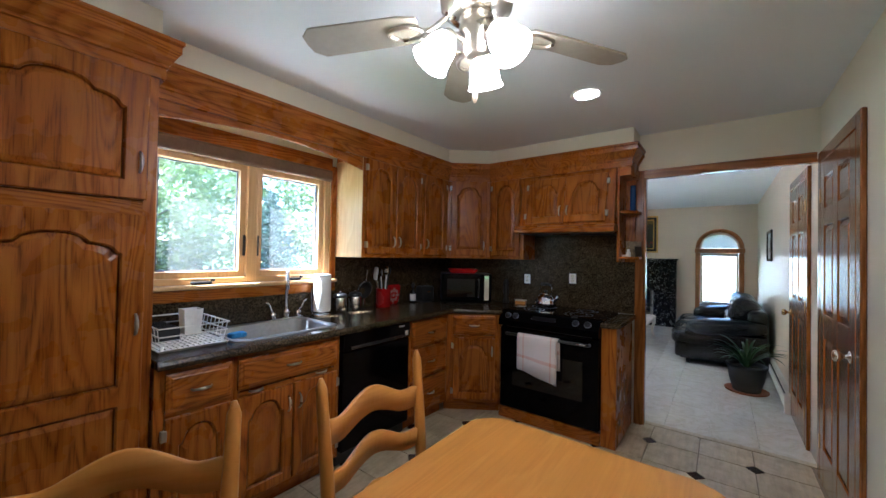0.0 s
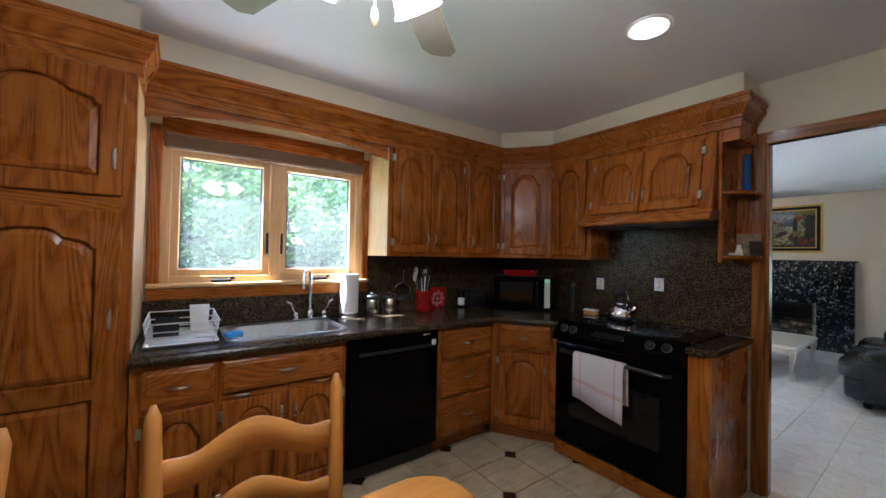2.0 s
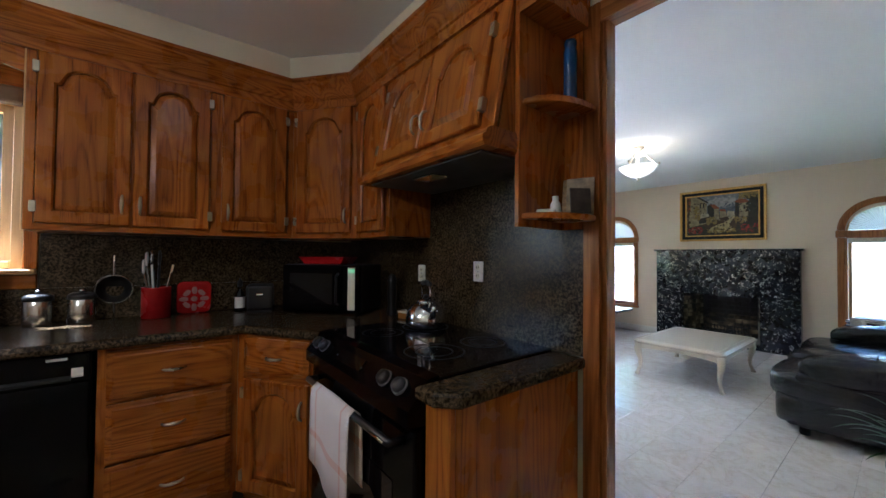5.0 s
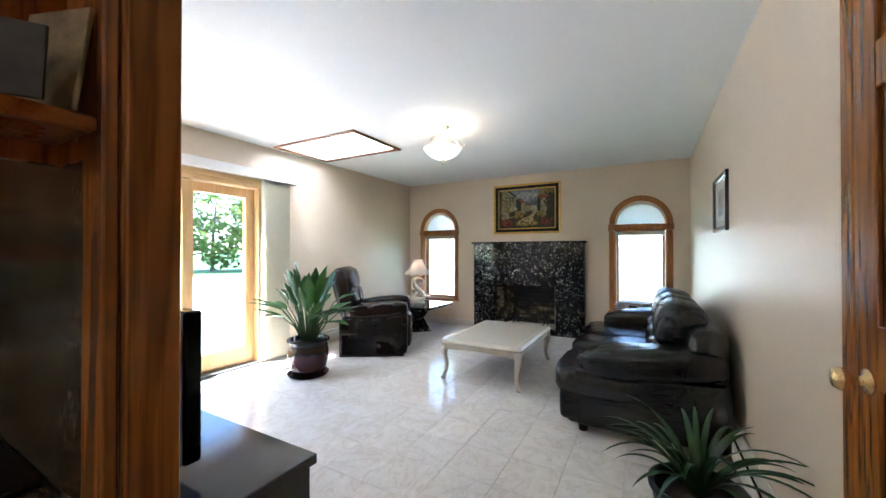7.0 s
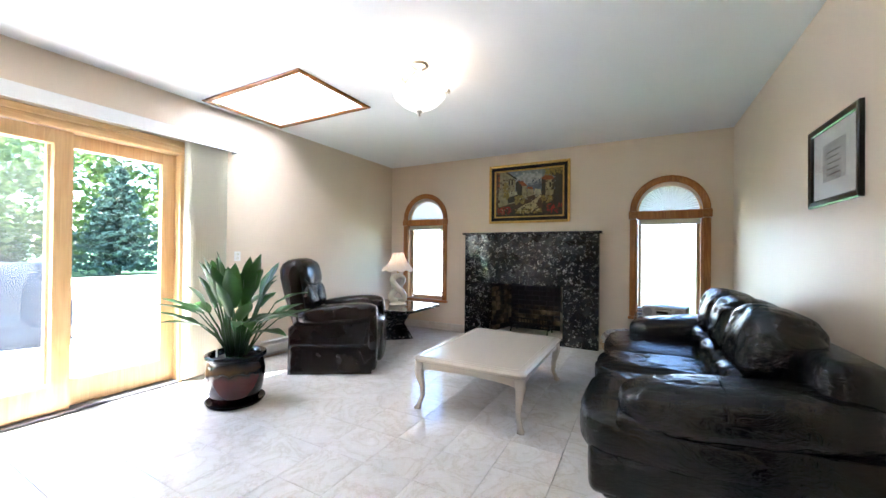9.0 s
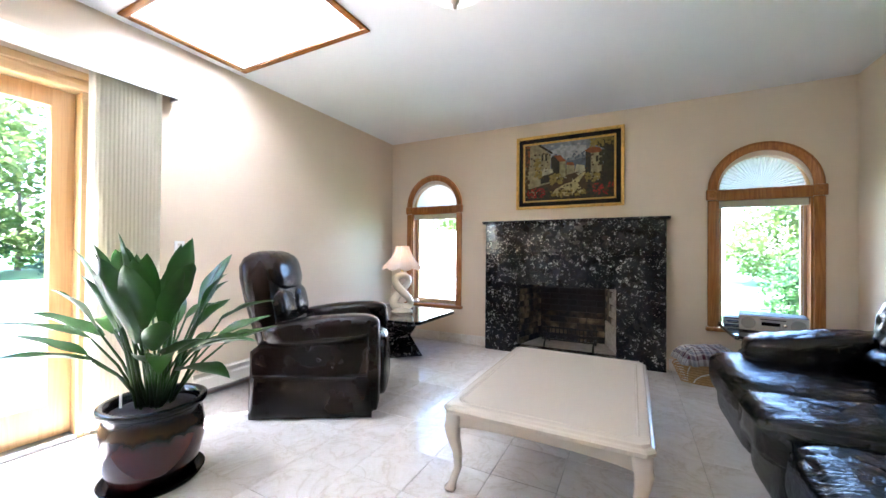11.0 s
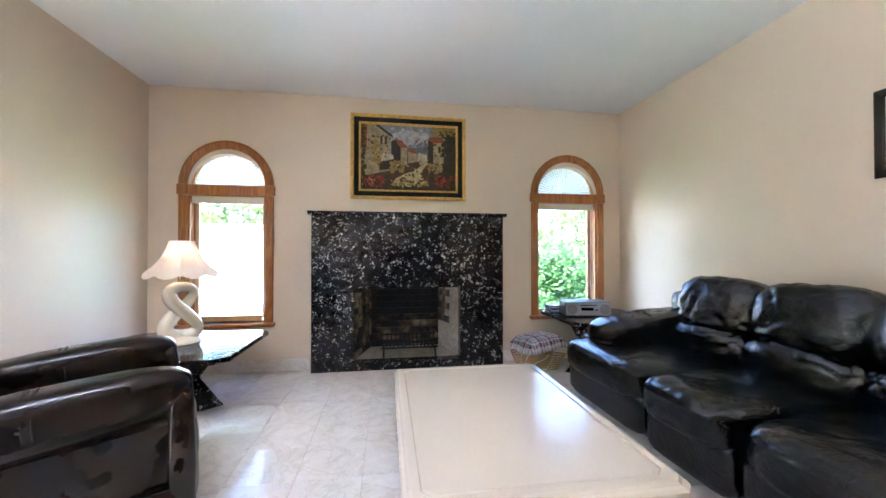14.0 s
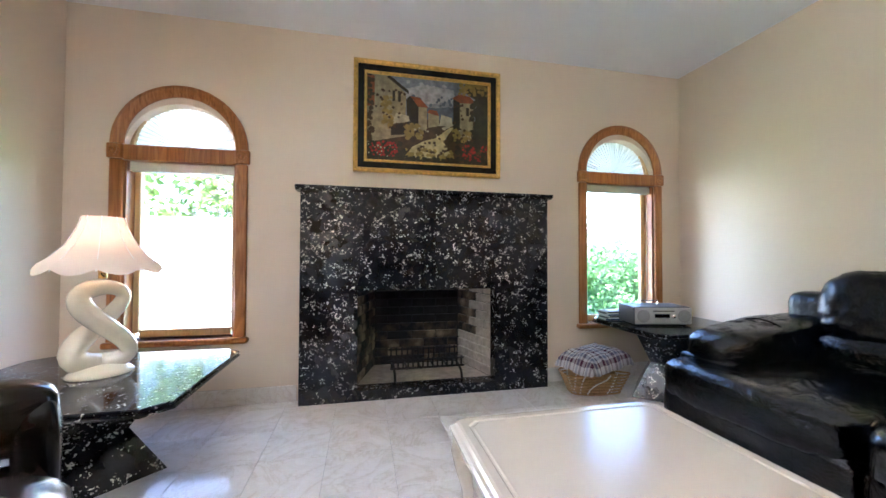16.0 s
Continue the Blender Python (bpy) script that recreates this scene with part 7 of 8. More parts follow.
    for a, b, z0, z1, t, k in ((-0.295, 0.295, 0.09, 0.365, 0.15, 11), (-0.30, -0.004, -0.12, 0.125, 0.135, 13), (0.004, 0.30, -0.12, 0.125, 0.135, 14), (-0.29, 0.29, -0.30, -0.10, 0.14, 15)):
        part("back_pad", cushion(0.0, t, a, b, z0, z1, 3.0, k, 0.008, 0.006, (4.0, 5.0, 6.0), 60, 30), leather_brown, r, "", True).matrix_basis = lean
    return r


recliner()


# ---- stone end tables ----
def end_table(m, hx, hy, h, label):
    t = thing("end_table", label, "end table", m, "stone end tables")

    def ring(d, z, c=0.07):
        x, y = hx - d, hy - d
        return [(-x + c, -y, z), (x - c, -y, z), (x, -y + c, z), (x, y - c, z), (x - c, y, z), (-x + c, y, z), (-x, y - c, z), (-x, -y + c, z)]
    part("tabletop", loft([ring(0.016, h - 0.036), ring(0.004, h - 0.030), ring(0.0, h - 0.022), ring(0.008, h - 0.016), ring(0.004, h - 0.010), ring(0.004, h - 0.004), ring(0.008, h)]), stone_black, t)

    def sq(r, z, a=45):
        return [(r * math.cos(radians(a + 90 * k)), r * math.sin(radians(a + 90 * k)), z) for k in range(4)]
    mid = (h - 0.036) / 2
    part("lower_pedestal", loft([sq(0.30, 0.0, 0), sq(0.15, mid, 0)]), stone_black, t)
    part("upper_pedestal", loft([sq(0.15, mid + 0.0005, 0), sq(0.28, h - 0.0365, 0)]), stone_black, t)
    return t


end_table(pose(-3.03, 8.79, 0), 0.485, 0.43, 0.42, "black speckled stone end table with hourglass base, carrying a lamp")
end_table(pose(0.20, 9.08, 0), 0.40, 0.36, 0.49, "black speckled stone end table with hourglass base, carrying a radio")


def table_lamp():
    l = thing("table_lamp", "ivory ceramic twisted table lamp with a scalloped shade", "table lamp", pose(-3.02, 8.84, 0.42, 0, 0, -45))
    # one thick ceramic band looping through itself, like a figure of eight
    pts, rad = [], []
    for q in range(49):
        a = 2 * math.pi * q / 48
        top = 0.5 - 0.5 * math.cos(a)
        pts.append((0.034 * math.sin(a), (0.090 - 0.008 * top) * math.sin(2 * a), 0.188 - 0.148 * math.cos(a)))
        rad.append(0.040 - 0.008 * top + 0.006 * math.sin(2 * a + 3.4))
    bm = tube(pts, 0.045, 18, radii=rad)
    for v in bm.verts:
        v.co.x *= 1.25
    part("ceramic_loop", bm, ceramic_ivory, l, "", True)
    part("foot", lathe([(0.105, 0), (0.108, 0.006), (0.095, 0.018), (0.07, 0.034), (0.03, 0.05)], 26, oval=1.1), ceramic_ivory, l, "", True)
    part("neck", lathe([(0.016, 0.37), (0.016, 0.40), (0.010, 0.41), (0.010, 0.47)], 14), brass, l, "", True)
    n, rings = 72, []
    for r, z, sc in ((0.246, 0.400, 1.0), (0.232, 0.42, 0.8), (0.186, 0.452, 0.4), (0.135, 0.50, 0.15), (0.095, 0.565, 0.05), (0.080, 0.61, 0.0)):
        rings.append([((r * (1 + 0.02 * math.cos(9 * a))) * math.cos(a), (r * (1 + 0.02 * math.cos(9 * a))) * math.sin(a), z - 0.022 * sc * abs(math.cos(4.5 * a)) + 0.012 * sc) for a in [2 * math.pi * q / n for q in range(n)]])
    sh = part("shade", loft(rings, caps=False), lamp_cloth, l, "pink-cream scalloped fabric shade", True)
    for q in range(9):
        a = 2 * math.pi * q / 9 + math.pi / 9
        part("shade_rib", tube([(r * math.cos(a), r * math.sin(a), z) for r, z in ((0.243, 0.405), (0.188, 0.454), (0.137, 0.502), (0.097, 0.567), (0.082, 0.611))], 0.0025, 5), paper_white, sh)
    part("bulb", lathe([(0.012, 0.47), (0.02, 0.49), (0.026, 0.515), (0.02, 0.54), (0, 0.548)], 14), bulb_glow, l, "lit bulb", True)
    for o in l.children:
        for piece in (o, *o.children):
            slim = 0.89 if piece.name.startswith("shade") else 1.0
            for v in piece.data.vertices:
                v.co = (v.co.x * slim, v.co.y * slim, v.co.z * 1.14)


table_lamp()


def radio():
    r = thing("compact_stereo", "silver compact CD stereo on the end table", "stereo", pose(0.08, 9.08, 0.49, 0, 0, -12))
    part("body", box(-0.19, 0.19, -0.10, 0.12, 0.008, 0.125, 0.008, seg=2), grey_plastic, r)
    fp = part("front_panel", box(-0.188, 0.188, -0.112, -0.1005, 0.012, 0.121, 0.006, seg=2), plain("silver_plastic", (0.55, 0.54, 0.52), 0.35, 0.4), r, "silver front panel")
    for s in (-1, 1):
        part("speaker", lathe([(0.042, 0), (0.042, 0.004), (0.036, 0.003), (0.0, 0.001)], 24), plain("speaker_mesh", (0.35, 0.34, 0.33), 0.6), fp, "", True).matrix_basis = pose(s * 0.135, -0.112, 0.066, 90)
    part("display", box(-0.06, 0.04, -0.1135, -0.1122, 0.055, 0.08), black_glass, fp)
    part("disc_slot", box(-0.07, 0.07, -0.1135, -0.1122, 0.096, 0.102), black_plastic, fp)
    part("volume_knob", lathe([(0.012, 0), (0.012, 0.008), (0, 0.009)], 14), chrome, fp, "", True).matrix_basis = pose(0.065, -0.112, 0.066, 90)
    part("carry_handle", tube([(-0.06, 0.06, 0.125), (-0.06, 0.06, 0.15), (0.06, 0.06, 0.15), (0.06, 0.06, 0.125)], 0.004, 6), chrome, r)
    for s in (-1, 1):
        part("foot", box(s * 0.15 - 0.015, s * 0.15 + 0.015, -0.08, 0.10, 0, 0.0085), rubber_foot_m, r)
    rnd = random.Random(8)
    for k in range(6):
        cd = thing("disc_case", "flat disc case in a small stack", "disc case", pose(-0.10 + rnd.uniform(-0.006, 0.006), 9.29 + rnd.uniform(-0.006, 0.006), 0.4905 + 0.0108 * k, 0, 0, rnd.uniform(-8, 8)), "stack of disc cases")
        part("case", box(-0.066, 0.066, -0.06, 0.06, 0, 0.0102, 0.001), (white_plastic, grey_plastic, picture_paper)[k % 3], cd)
        part("spine", box(-0.066, 0.066, -0.0612, -0.0602, 0.001, 0.0092), (blue_glaze, paper_white, black_plastic)[k % 3], cd)


radio()


def basket():
    b = thing("basket", "small woven wicker basket on the floor", "basket", pose(-0.31, 9.23, 0, 0, 0, -8))

    def ring(sx, sy, z, n=24):
        return [(sx * math.copysign(abs(math.cos(a)) ** 0.5, math.cos(a)), sy * math.copysign(abs(math.sin(a)) ** 0.5, math.sin(a)), z) for a in [2 * math.pi * k / n for k in range(n)]]
    part("shell", loft([ring(0.115, 0.085, 0.0), ring(0.15, 0.11, 0.15), ring(0.144, 0.104, 0.15), ring(0.11, 0.08, 0.01)]), wicker, b)
    for k in range(7):
        z = 0.012 + 0.021 * k
        s = 0.115 + 0.035 * z / 0.15
        t = 0.085 + 0.025 * z / 0.15
        pts = [(p[0] * (1.02 + 0.02 * (i + k) % 2), p[1] * (1.02 + 0.02 * ((i + k) % 2)), z) for i, p in enumerate(ring(s, t, 0, 32))]
        part("weave", tube(pts + pts[:1], 0.006, 6), wicker, b)
    for q in range(10):
        a0 = 2 * math.pi * q / 10
        part("lattice_cane", tube([(1.07 * (0.115 + 0.035 * u) * math.copysign(abs(math.cos(a0 + u * 0.6)) ** 0.5, math.cos(a0 + u * 0.6)), 1.09 * (0.085 + 0.025 * u) * math.copysign(abs(math.sin(a0 + u * 0.6)) ** 0.5, math.sin(a0 + u * 0.6)), 0.01 + 0.135 * u) for u in (0, 0.25, 0.5, 0.75, 1)], 0.005, 6), off_white, b)
    rows = []
    for j in range(31):
        row = []
        v = j / 30
        for i in range(37):
            u = i / 36
            x, y = (u - 0.5) * 0.44, (v - 0.5) * 0.36
            r = max(abs(x) / 0.22, abs(y) / 0.18)
            z = 0.305 - 0.11 * r ** 5 + 0.022 * noise.noise(Vector((x * 8, y * 8, 1))) + 0.012 * noise.noise(Vector((x * 19, y * 14, 4))) + 0.10 * x
            row.append((x * (1 - 0.06 * r ** 4), y * (1 - 0.06 * r ** 4), max(0.135, z)))
        rows.append(row)
    bl = solid("folded_blanket", grid_sheet(rows), plaid_m, "red and grey plaid blanket piled in the basket", "blanket", pose(-0.30, 9.21, 0, 0, 0, 14), True)
    m = bl.modifiers.new("thick", "SOLIDIFY")
    m.thickness = 0.012


basket()


# ---- plants ----
def broad_leaf(bm, base, aim, length, width, droop, curl):
    """One blade with a folded midrib, from base towards aim."""
    aim = aim.normalized()
    side = aim.cross(Vector((0, 0, 1)))
    side = side.normalized() if side.length > 1e-3 else Vector((1, 0, 0))
    n = 9
    prev = None
    for k in range(n + 1):
        u = k / n
        c = base + aim * (length * u) + Vector((0, 0, -droop * length * u * u))
        up = side.cross(aim).normalized()
        w = width * (math.sin(math.pi * min(1, u * 0.97 + 0.03) ** 0.85) ** 0.8)
        ruff = 0.12 * w * math.sin(u * 9 + curl)
        row = [bm.verts.new(c - side * w + up * (w * 0.35 + ruff)), bm.verts.new(c - side * w * 0.5 + up * w * 0.12), bm.verts.new(c), bm.verts.new(c + side * w * 0.5 + up * w * 0.12), bm.verts.new(c + side * w + up * (w * 0.35 - ruff))]
        if prev:
            for i in range(4):
                bm.faces.new((prev[i], prev[i + 1], row[i + 1], row[i]))
        prev = row


def potted_plant():
    p = thing("potted_plant", "broad-leaved peace lily in a red-brown glazed pot", "plant", pose(-2.80, 6.46, 0))
    part("saucer", lathe([(0.15, 0), (0.185, 0.004), (0.20, 0.03), (0.193, 0.032), (0.17, 0.012), (0.0, 0.011)], 32), black_gloss, p, "dark glazed saucer", True)
    part("pot", lathe([(0.12, 0.012), (0.145, 0.016), (0.175, 0.08), (0.195, 0.17), (0.198, 0.24), (0.188, 0.30), (0.18, 0.325), (0.192, 0.335), (0.205, 0.345), (0.205, 0.365), (0.192, 0.37), (0.172, 0.362), (0.17, 0.33)], 40, caps=False), pot_glaze, p, "", True)
    part("soil", lathe([(0.171, 0.325), (0.12, 0.338), (0.05, 0.342), (0, 0.343)], 24), soil, p, "", True)
    rnd = random.Random(21)
    for q in range(50):
        a = q * 2.399 + rnd.uniform(-0.35, 0.35)
        lev = rnd.random()
        el = radians(42 + 43 * lev)
        d = Vector((math.cos(a) * math.cos(el), math.sin(a) * math.cos(el), math.sin(el)))
        root = Vector((math.cos(a) * rnd.uniform(0.01, 0.07), math.sin(a) * rnd.uniform(0.01, 0.07), 0.335))
        sl = rnd.uniform(0.30, 0.46) * (0.70 + 0.42 * lev)
        tip = root + d * sl + Vector((0, 0, 0.05))
        mid = root + d * sl * 0.5 + Vector((0, 0, 0.06))
        st = part("stem", tube([root, mid, tip], 0.004, 6, radii=[0.0075, 0.006, 0.0045]), houseplant, p, "", True)
        bm = bmesh.new()
        turn = rnd.uniform(-0.5, 0.5)
        out = Vector((d.x * math.cos(turn) - d.y * math.sin(turn), d.x * math.sin(turn) + d.y * math.cos(turn), d.z * 0.7 + (0.25 if lev > 0.4 else -0.25)))
        broad_leaf(bm, tip, out, rnd.uniform(0.26, 0.40), rnd.uniform(0.040, 0.060), rnd.uniform(0.02, 0.40), rnd.uniform(0, 6))
        part("leaf", bm, houseplant, st, "", True)
    part("plant_label", box(-0.11, -0.09, -0.09, -0.087, 0.33, 0.40), white_plastic, p)


potted_plant()


def strap_plant():
    p = thing("potted_plant", "strap-leaved clivia in a dark ribbed pot", "plant", pose(0.38, 5.68, 0))
    part("saucer", lathe([(0.14, 0), (0.18, 0.004), (0.19, 0.022), (0.183, 0.023), (0.16, 0.010), (0.0, 0.0095)], 28), terracotta, p, "terracotta saucer", True)
    part("pot", lathe([(0.10, 0.0105), (0.115, 0.012), (0.15, 0.14), (0.165, 0.25), (0.178, 0.262), (0.178, 0.285), (0.168, 0.288), (0.158, 0.278), (0.155, 0.25)], 32, caps=False), black_plastic, p, "", True)
    part("soil", lathe([(0.156, 0.25), (0.08, 0.258), (0, 0.26)], 20), soil, p, "", True)
    rnd = random.Random(4)
    for q in range(34):
        a = q * 2.399 + rnd.uniform(-0.2, 0.2)
        lift = rnd.uniform(0.95, 1.48)
        L = rnd.uniform(0.34, 0.52)
        bm = bmesh.new()
        prev = None
        side = Vector((-math.sin(a), math.cos(a), 0))
        r, z, bend = 0.02, 0.25, lift
        for k in range(13):
            u = k / 12
            c = Vector((math.cos(a) * r, math.sin(a) * r, z))
            w = 0.0155 * (1 - u ** 3) * (0.75 + 0.25 * u) + 0.0005
            up = Vector((-math.cos(a) * math.sin(bend), -math.sin(a) * math.sin(bend), math.cos(bend)))
            row = [bm.verts.new(c - side * w + up * w * 0.4), bm.verts.new(c), bm.verts.new(c + side * w + up * w * 0.4)]
            if prev:
                for i in range(2):
                    bm.faces.new((prev[i], prev[i + 1], row[i + 1], row[i]))
            prev = row
            r += L / 12 * math.cos(bend)
            z += L / 12 * math.sin(bend)
            bend -= (0.085 + 0.11 * u) * rnd.uniform(0.8, 1.2)
        part("leaf", bm, strap_leaf, p, "", True)


strap_plant()


# ---- television on its stand ----
def television():
    s = thing("tv_stand", "dark espresso low media stand with a glossy top", "tv stand", pose(-1.60, 4.53, 0))
    part("top", box(-0.81, 0.81, -0.24, 0.235, 0.515, 0.55, 0.004), espresso, s)
    part("bottom_board", box(-0.78, 0.78, -0.22, 0.22, 0.04, 0.07, 0.003), espresso, s)
    for x in (-0.79, 0.0, 0.77):
        part("upright_panel", box(x, x + 0.02, -0.22, 0.22, 0.0, 0.514, 0.002), espresso, s)
    part("shelf", box(-0.769, -0.001, -0.21, 0.21, 0.28, 0.30, 0.002), espresso, s)
    part("shelf", box(0.021, 0.769, -0.21, 0.21, 0.28, 0.30, 0.002), espresso, s)
    t = thing("television", "flat-screen television seen from its grey back", "television", pose(-1.47, 4.455, 0.55, 0, 0, 0))
    part("foot_plate", box(-0.22, 0.22, -0.12, 0.12, 0.0005, 0.016, 0.005), black_gloss, t)
    part("neck", box(-0.05, 0.05, -0.03, 0.02, 0.016, 0.09, 0.004), black_plastic, t)
    part("bezel", box(-0.47, 0.47, -0.005, 0.045, 0.05, 0.512, 0.006), black_gloss, t)
    part("screen", box(-0.44, 0.44, 0.0452, 0.047, 0.08, 0.485), black_glass, t)
    part("back_cover", loft([[(x * s_, y, 0.281 + z * 0.85 * s_) for x, z in ((-0.46, -0.265), (0.46, -0.265), (0.46, 0.265), (-0.46, 0.265))] for y, s_ in ((-0.006, 1.0), (-0.04, 0.93), (-0.045, 0.92))]), grey_plastic, t)
    cb = part("connector_box", box(-0.26, 0.26, -0.09, -0.046, 0.07, 0.40, 0.008), grey_plastic, t)
    for x in (-0.2, 0.2):
        for z in (0.14, 0.38):
            part("screw_hole", lathe([(0.012, 0), (0.009, 0.002), (0, 0.0005)], 12), black_plastic, cb).matrix_basis = pose(x, -0.09, z, 90)
    part("rating_label", box(0.02, 0.10, -0.0912, -0.0902, 0.28, 0.36), picture_paper, cb)
    for k in range(6):
        part("socket", box(0.261, 0.266, -0.085, -0.06, 0.12 + 0.045 * k, 0.15 + 0.045 * k), black_plastic, cb)
    solid("cable", tube([(-1.45, 4.36, 0.66), (-1.44, 4.34, 0.60), (-1.40, 4.33, 0.556), (-1.30, 4.32, 0.556), (-1.20, 4.31, 0.556)], 0.004, 6), black_plastic, "thin black cable behind the television", "cable")


television()


def ceiling_light():
    c = thing("ceiling_light", "brass semi-flush ceiling light with a lit alabaster bowl", "ceiling light", pose(-1.505, 6.935, TOP))
    part("canopy", lathe([(0.065, -0.0005), (0.065, -0.012), (0.04, -0.03), (0.012, -0.035), (0.010, -0.26)], 24), nickel, c, "", True)
    for k in range(3):
        a = radians(30 + 120 * k)
        ca, sa = math.cos(a), math.sin(a)
        part("arm", tube([(0.012 * ca, 0.012 * sa, -0.10), (0.07 * ca, 0.07 * sa, -0.085), (0.13 * ca, 0.13 * sa, -0.14), (0.178 * ca, 0.178 * sa, -0.20), (0.205 * ca, 0.205 * sa, -0.185)], 0.006, 8), nickel, c, "", True)
        part("finial", lathe([(0.008, -0.195), (0.011, -0.185), (0.006, -0.17), (0, -0.165)], 10, (0.203 * ca, 0.203 * sa, 0)), nickel, c, "", True)
    bowl = [(0.172, -0.205), (0.182, -0.212), (0.176, -0.222), (0.160, -0.245), (0.120, -0.282), (0.066, -0.312), (0.014, -0.326), (0.0, -0.327), (0.0, -0.321), (0.060, -0.306), (0.114, -0.276), (0.152, -0.241), (0.166, -0.208)]
    n = 72
    rings = [[(r * (1 + 0.014 * math.cos(18 * a)) * math.cos(a), r * (1 + 0.014 * math.cos(18 * a)) * math.sin(a), z) for a in [2 * math.pi * q / n for q in range(n)]] for r, z in bowl]
    part("bowl", loft(rings, caps=False), bowl_glass, c, "lit ribbed glass bowl", True)
    for k in range(3):
        a = radians(90 + 120 * k)
        part("bulb", blob(0.07 * math.cos(a) - 0.022, 0.07 * math.cos(a) + 0.022, 0.07 * math.sin(a) - 0.022, 0.07 * math.sin(a) + 0.022, -0.262, -0.202, 2.0, 14, 8), bowl_bulb, c, "lit bulb", True)
    part("bottom_finial", lathe([(0.02, -0.326), (0.018, -0.338), (0.008, -0.346), (0.010, -0.358), (0, -0.366)], 14), nickel, c, "", True)


ceiling_light()

# ---- outdoors ----
ground = setting("ground", box(-400, 400, -400, 400, -0.6, -0.35), grass_m)
setting("patio", box(-21.0, LX - 0.16, 2.6, 24.0, -0.349, -0.12, 0.01), patio_m)
setting("foundation", box(LX - 0.15, RX + 0.15, BACK - 0.15, FY + 0.16, -0.5, -0.125), patio_m)


def leaf_cloud(bm, rnd, centre, radii, count, size, flat=0.5):
    for _ in range(count):
        while True:
            p = Vector((rnd.uniform(-1, 1), rnd.uniform(-1, 1), rnd.uniform(-1, 1)))
            if 0.25 < p.length < 1:
                break
        c = centre + Vector((p.x * radii[0], p.y * radii[1], p.z * radii[2]))
        a = Vector((rnd.uniform(-1, 1), rnd.uniform(-1, 1), rnd.uniform(-flat, flat))).normalized()
        b = a.orthogonal().normalized()
        b = (b + a.cross(b) * rnd.uniform(-1, 1)).normalized()
        s = size * rnd.uniform(0.6, 1.3)
        bm.faces.new([bm.verts.new(c + a * s), bm.verts.new(c + b * s * 0.55), bm.verts.new(c - a * s), bm.verts.new(c - b * s * 0.55)])


def broad_tree(x, y, h, r, seed, label="leafy green deciduous tree on the lawn", n=30, per=170):
    rnd = random.Random(seed)
    t = thing("tree", label, "tree", pose(x, y, -0.36))
    top = Vector((rnd.uniform(-0.3, 0.3), rnd.uniform(-0.3, 0.3), h * 0.75))
    bm = tube([(0, 0, 0), (0.05, 0.02, h * 0.25), top * 0.7, top], 0.2, 10, radii=[0.17, 0.12, 0.07, 0.02])
    crown_pts = []
    for k in range(n):
        a = k * 2.399
        z = h * (0.10 + 0.86 * (k + 0.5) / n)
        q = r * (0.35 + 0.65 * math.sin(math.pi * (0.12 + 0.8 * (k + 0.5) / n))) * rnd.uniform(0.5, 1.0)
        crown_pts.append(Vector((math.cos(a) * q, math.sin(a) * q, z)))
    for c in crown_pts[::2]:
        s = Vector((0, 0, max(h * 0.2, c.z * 0.65)))
        tube([s, (s + c) / 2 + Vector((0, 0, 0.15)), c], 0.04, 6, bm, radii=[0.045, 0.03, 0.01])
    part("trunk", bm, bark, t)
    bm = bmesh.new()
    for c in crown_pts:
        q = r * rnd.uniform(0.28, 0.42)
        leaf_cloud(bm, rnd, c, (q, q, q * 0.7), per, r * 0.055)
    part("crown", bm, tree_leaf, t)


def spruce(x, y, h, r, seed):
    rnd = random.Random(seed)
    t = thing("spruce_tree", "blue-green spruce tree standing on the lawn", "tree", pose(x, y, -0.36))
    part("trunk", tube([(0, 0, 0), (0, 0, h)], 0.1, 8, radii=[0.14, 0.02]), bark, t)
    bm = bmesh.new()
    tiers = 22
    for k in range(tiers):
        z = h * (0.06 + 0.92 * k / tiers)
        rr = r * (1 - k / tiers) ** 0.85 + 0.08
        m = int(8 + 14 * (1 - k / tiers))
        for q in range(m):
            a = 6.283 * q / m + k * 0.7 + rnd.uniform(-0.25, 0.25)
            zj = z + rnd.uniform(-0.22, 0.22)
            L = rr * rnd.uniform(0.75, 1.1)
            for s in range(9):
                u = (s + 0.5) / 9
                c = Vector((math.cos(a) * L * u, math.sin(a) * L * u, zj - 0.10 * L * u + 0.12 * L * u * u))
                leaf_cloud(bm, rnd, c, (0.16, 0.16, 0.13), 4, 0.12)
    part("crown", bm, spruce_leaf, t)


spruce(-26.0, 14.2, 6.2, 2.3, 1)
for x, y, h, r, k in ((-31, 21, 11, 4.6, 2), (-36, 14, 12, 5.0, 3), (-29, 8, 10, 4.2, 4), (-25, 1.5, 10, 4.2, 5), (-23, -4.5, 9.5, 4.0, 6), (-33, 2, 12, 5.2, 7), (-21, 23, 9.5, 4.0, 8), (-10, 30, 10, 4.4, 9), (5.6, 27, 4.2, 2.4, 10), (12, 31, 5.0, 2.6, 11), (-28, 28, 11, 4.8, 12), (-19, -9, 9, 3.8, 13), (-30, -6, 12, 5.0, 14)):
    broad_tree(x, y, h, r, k)


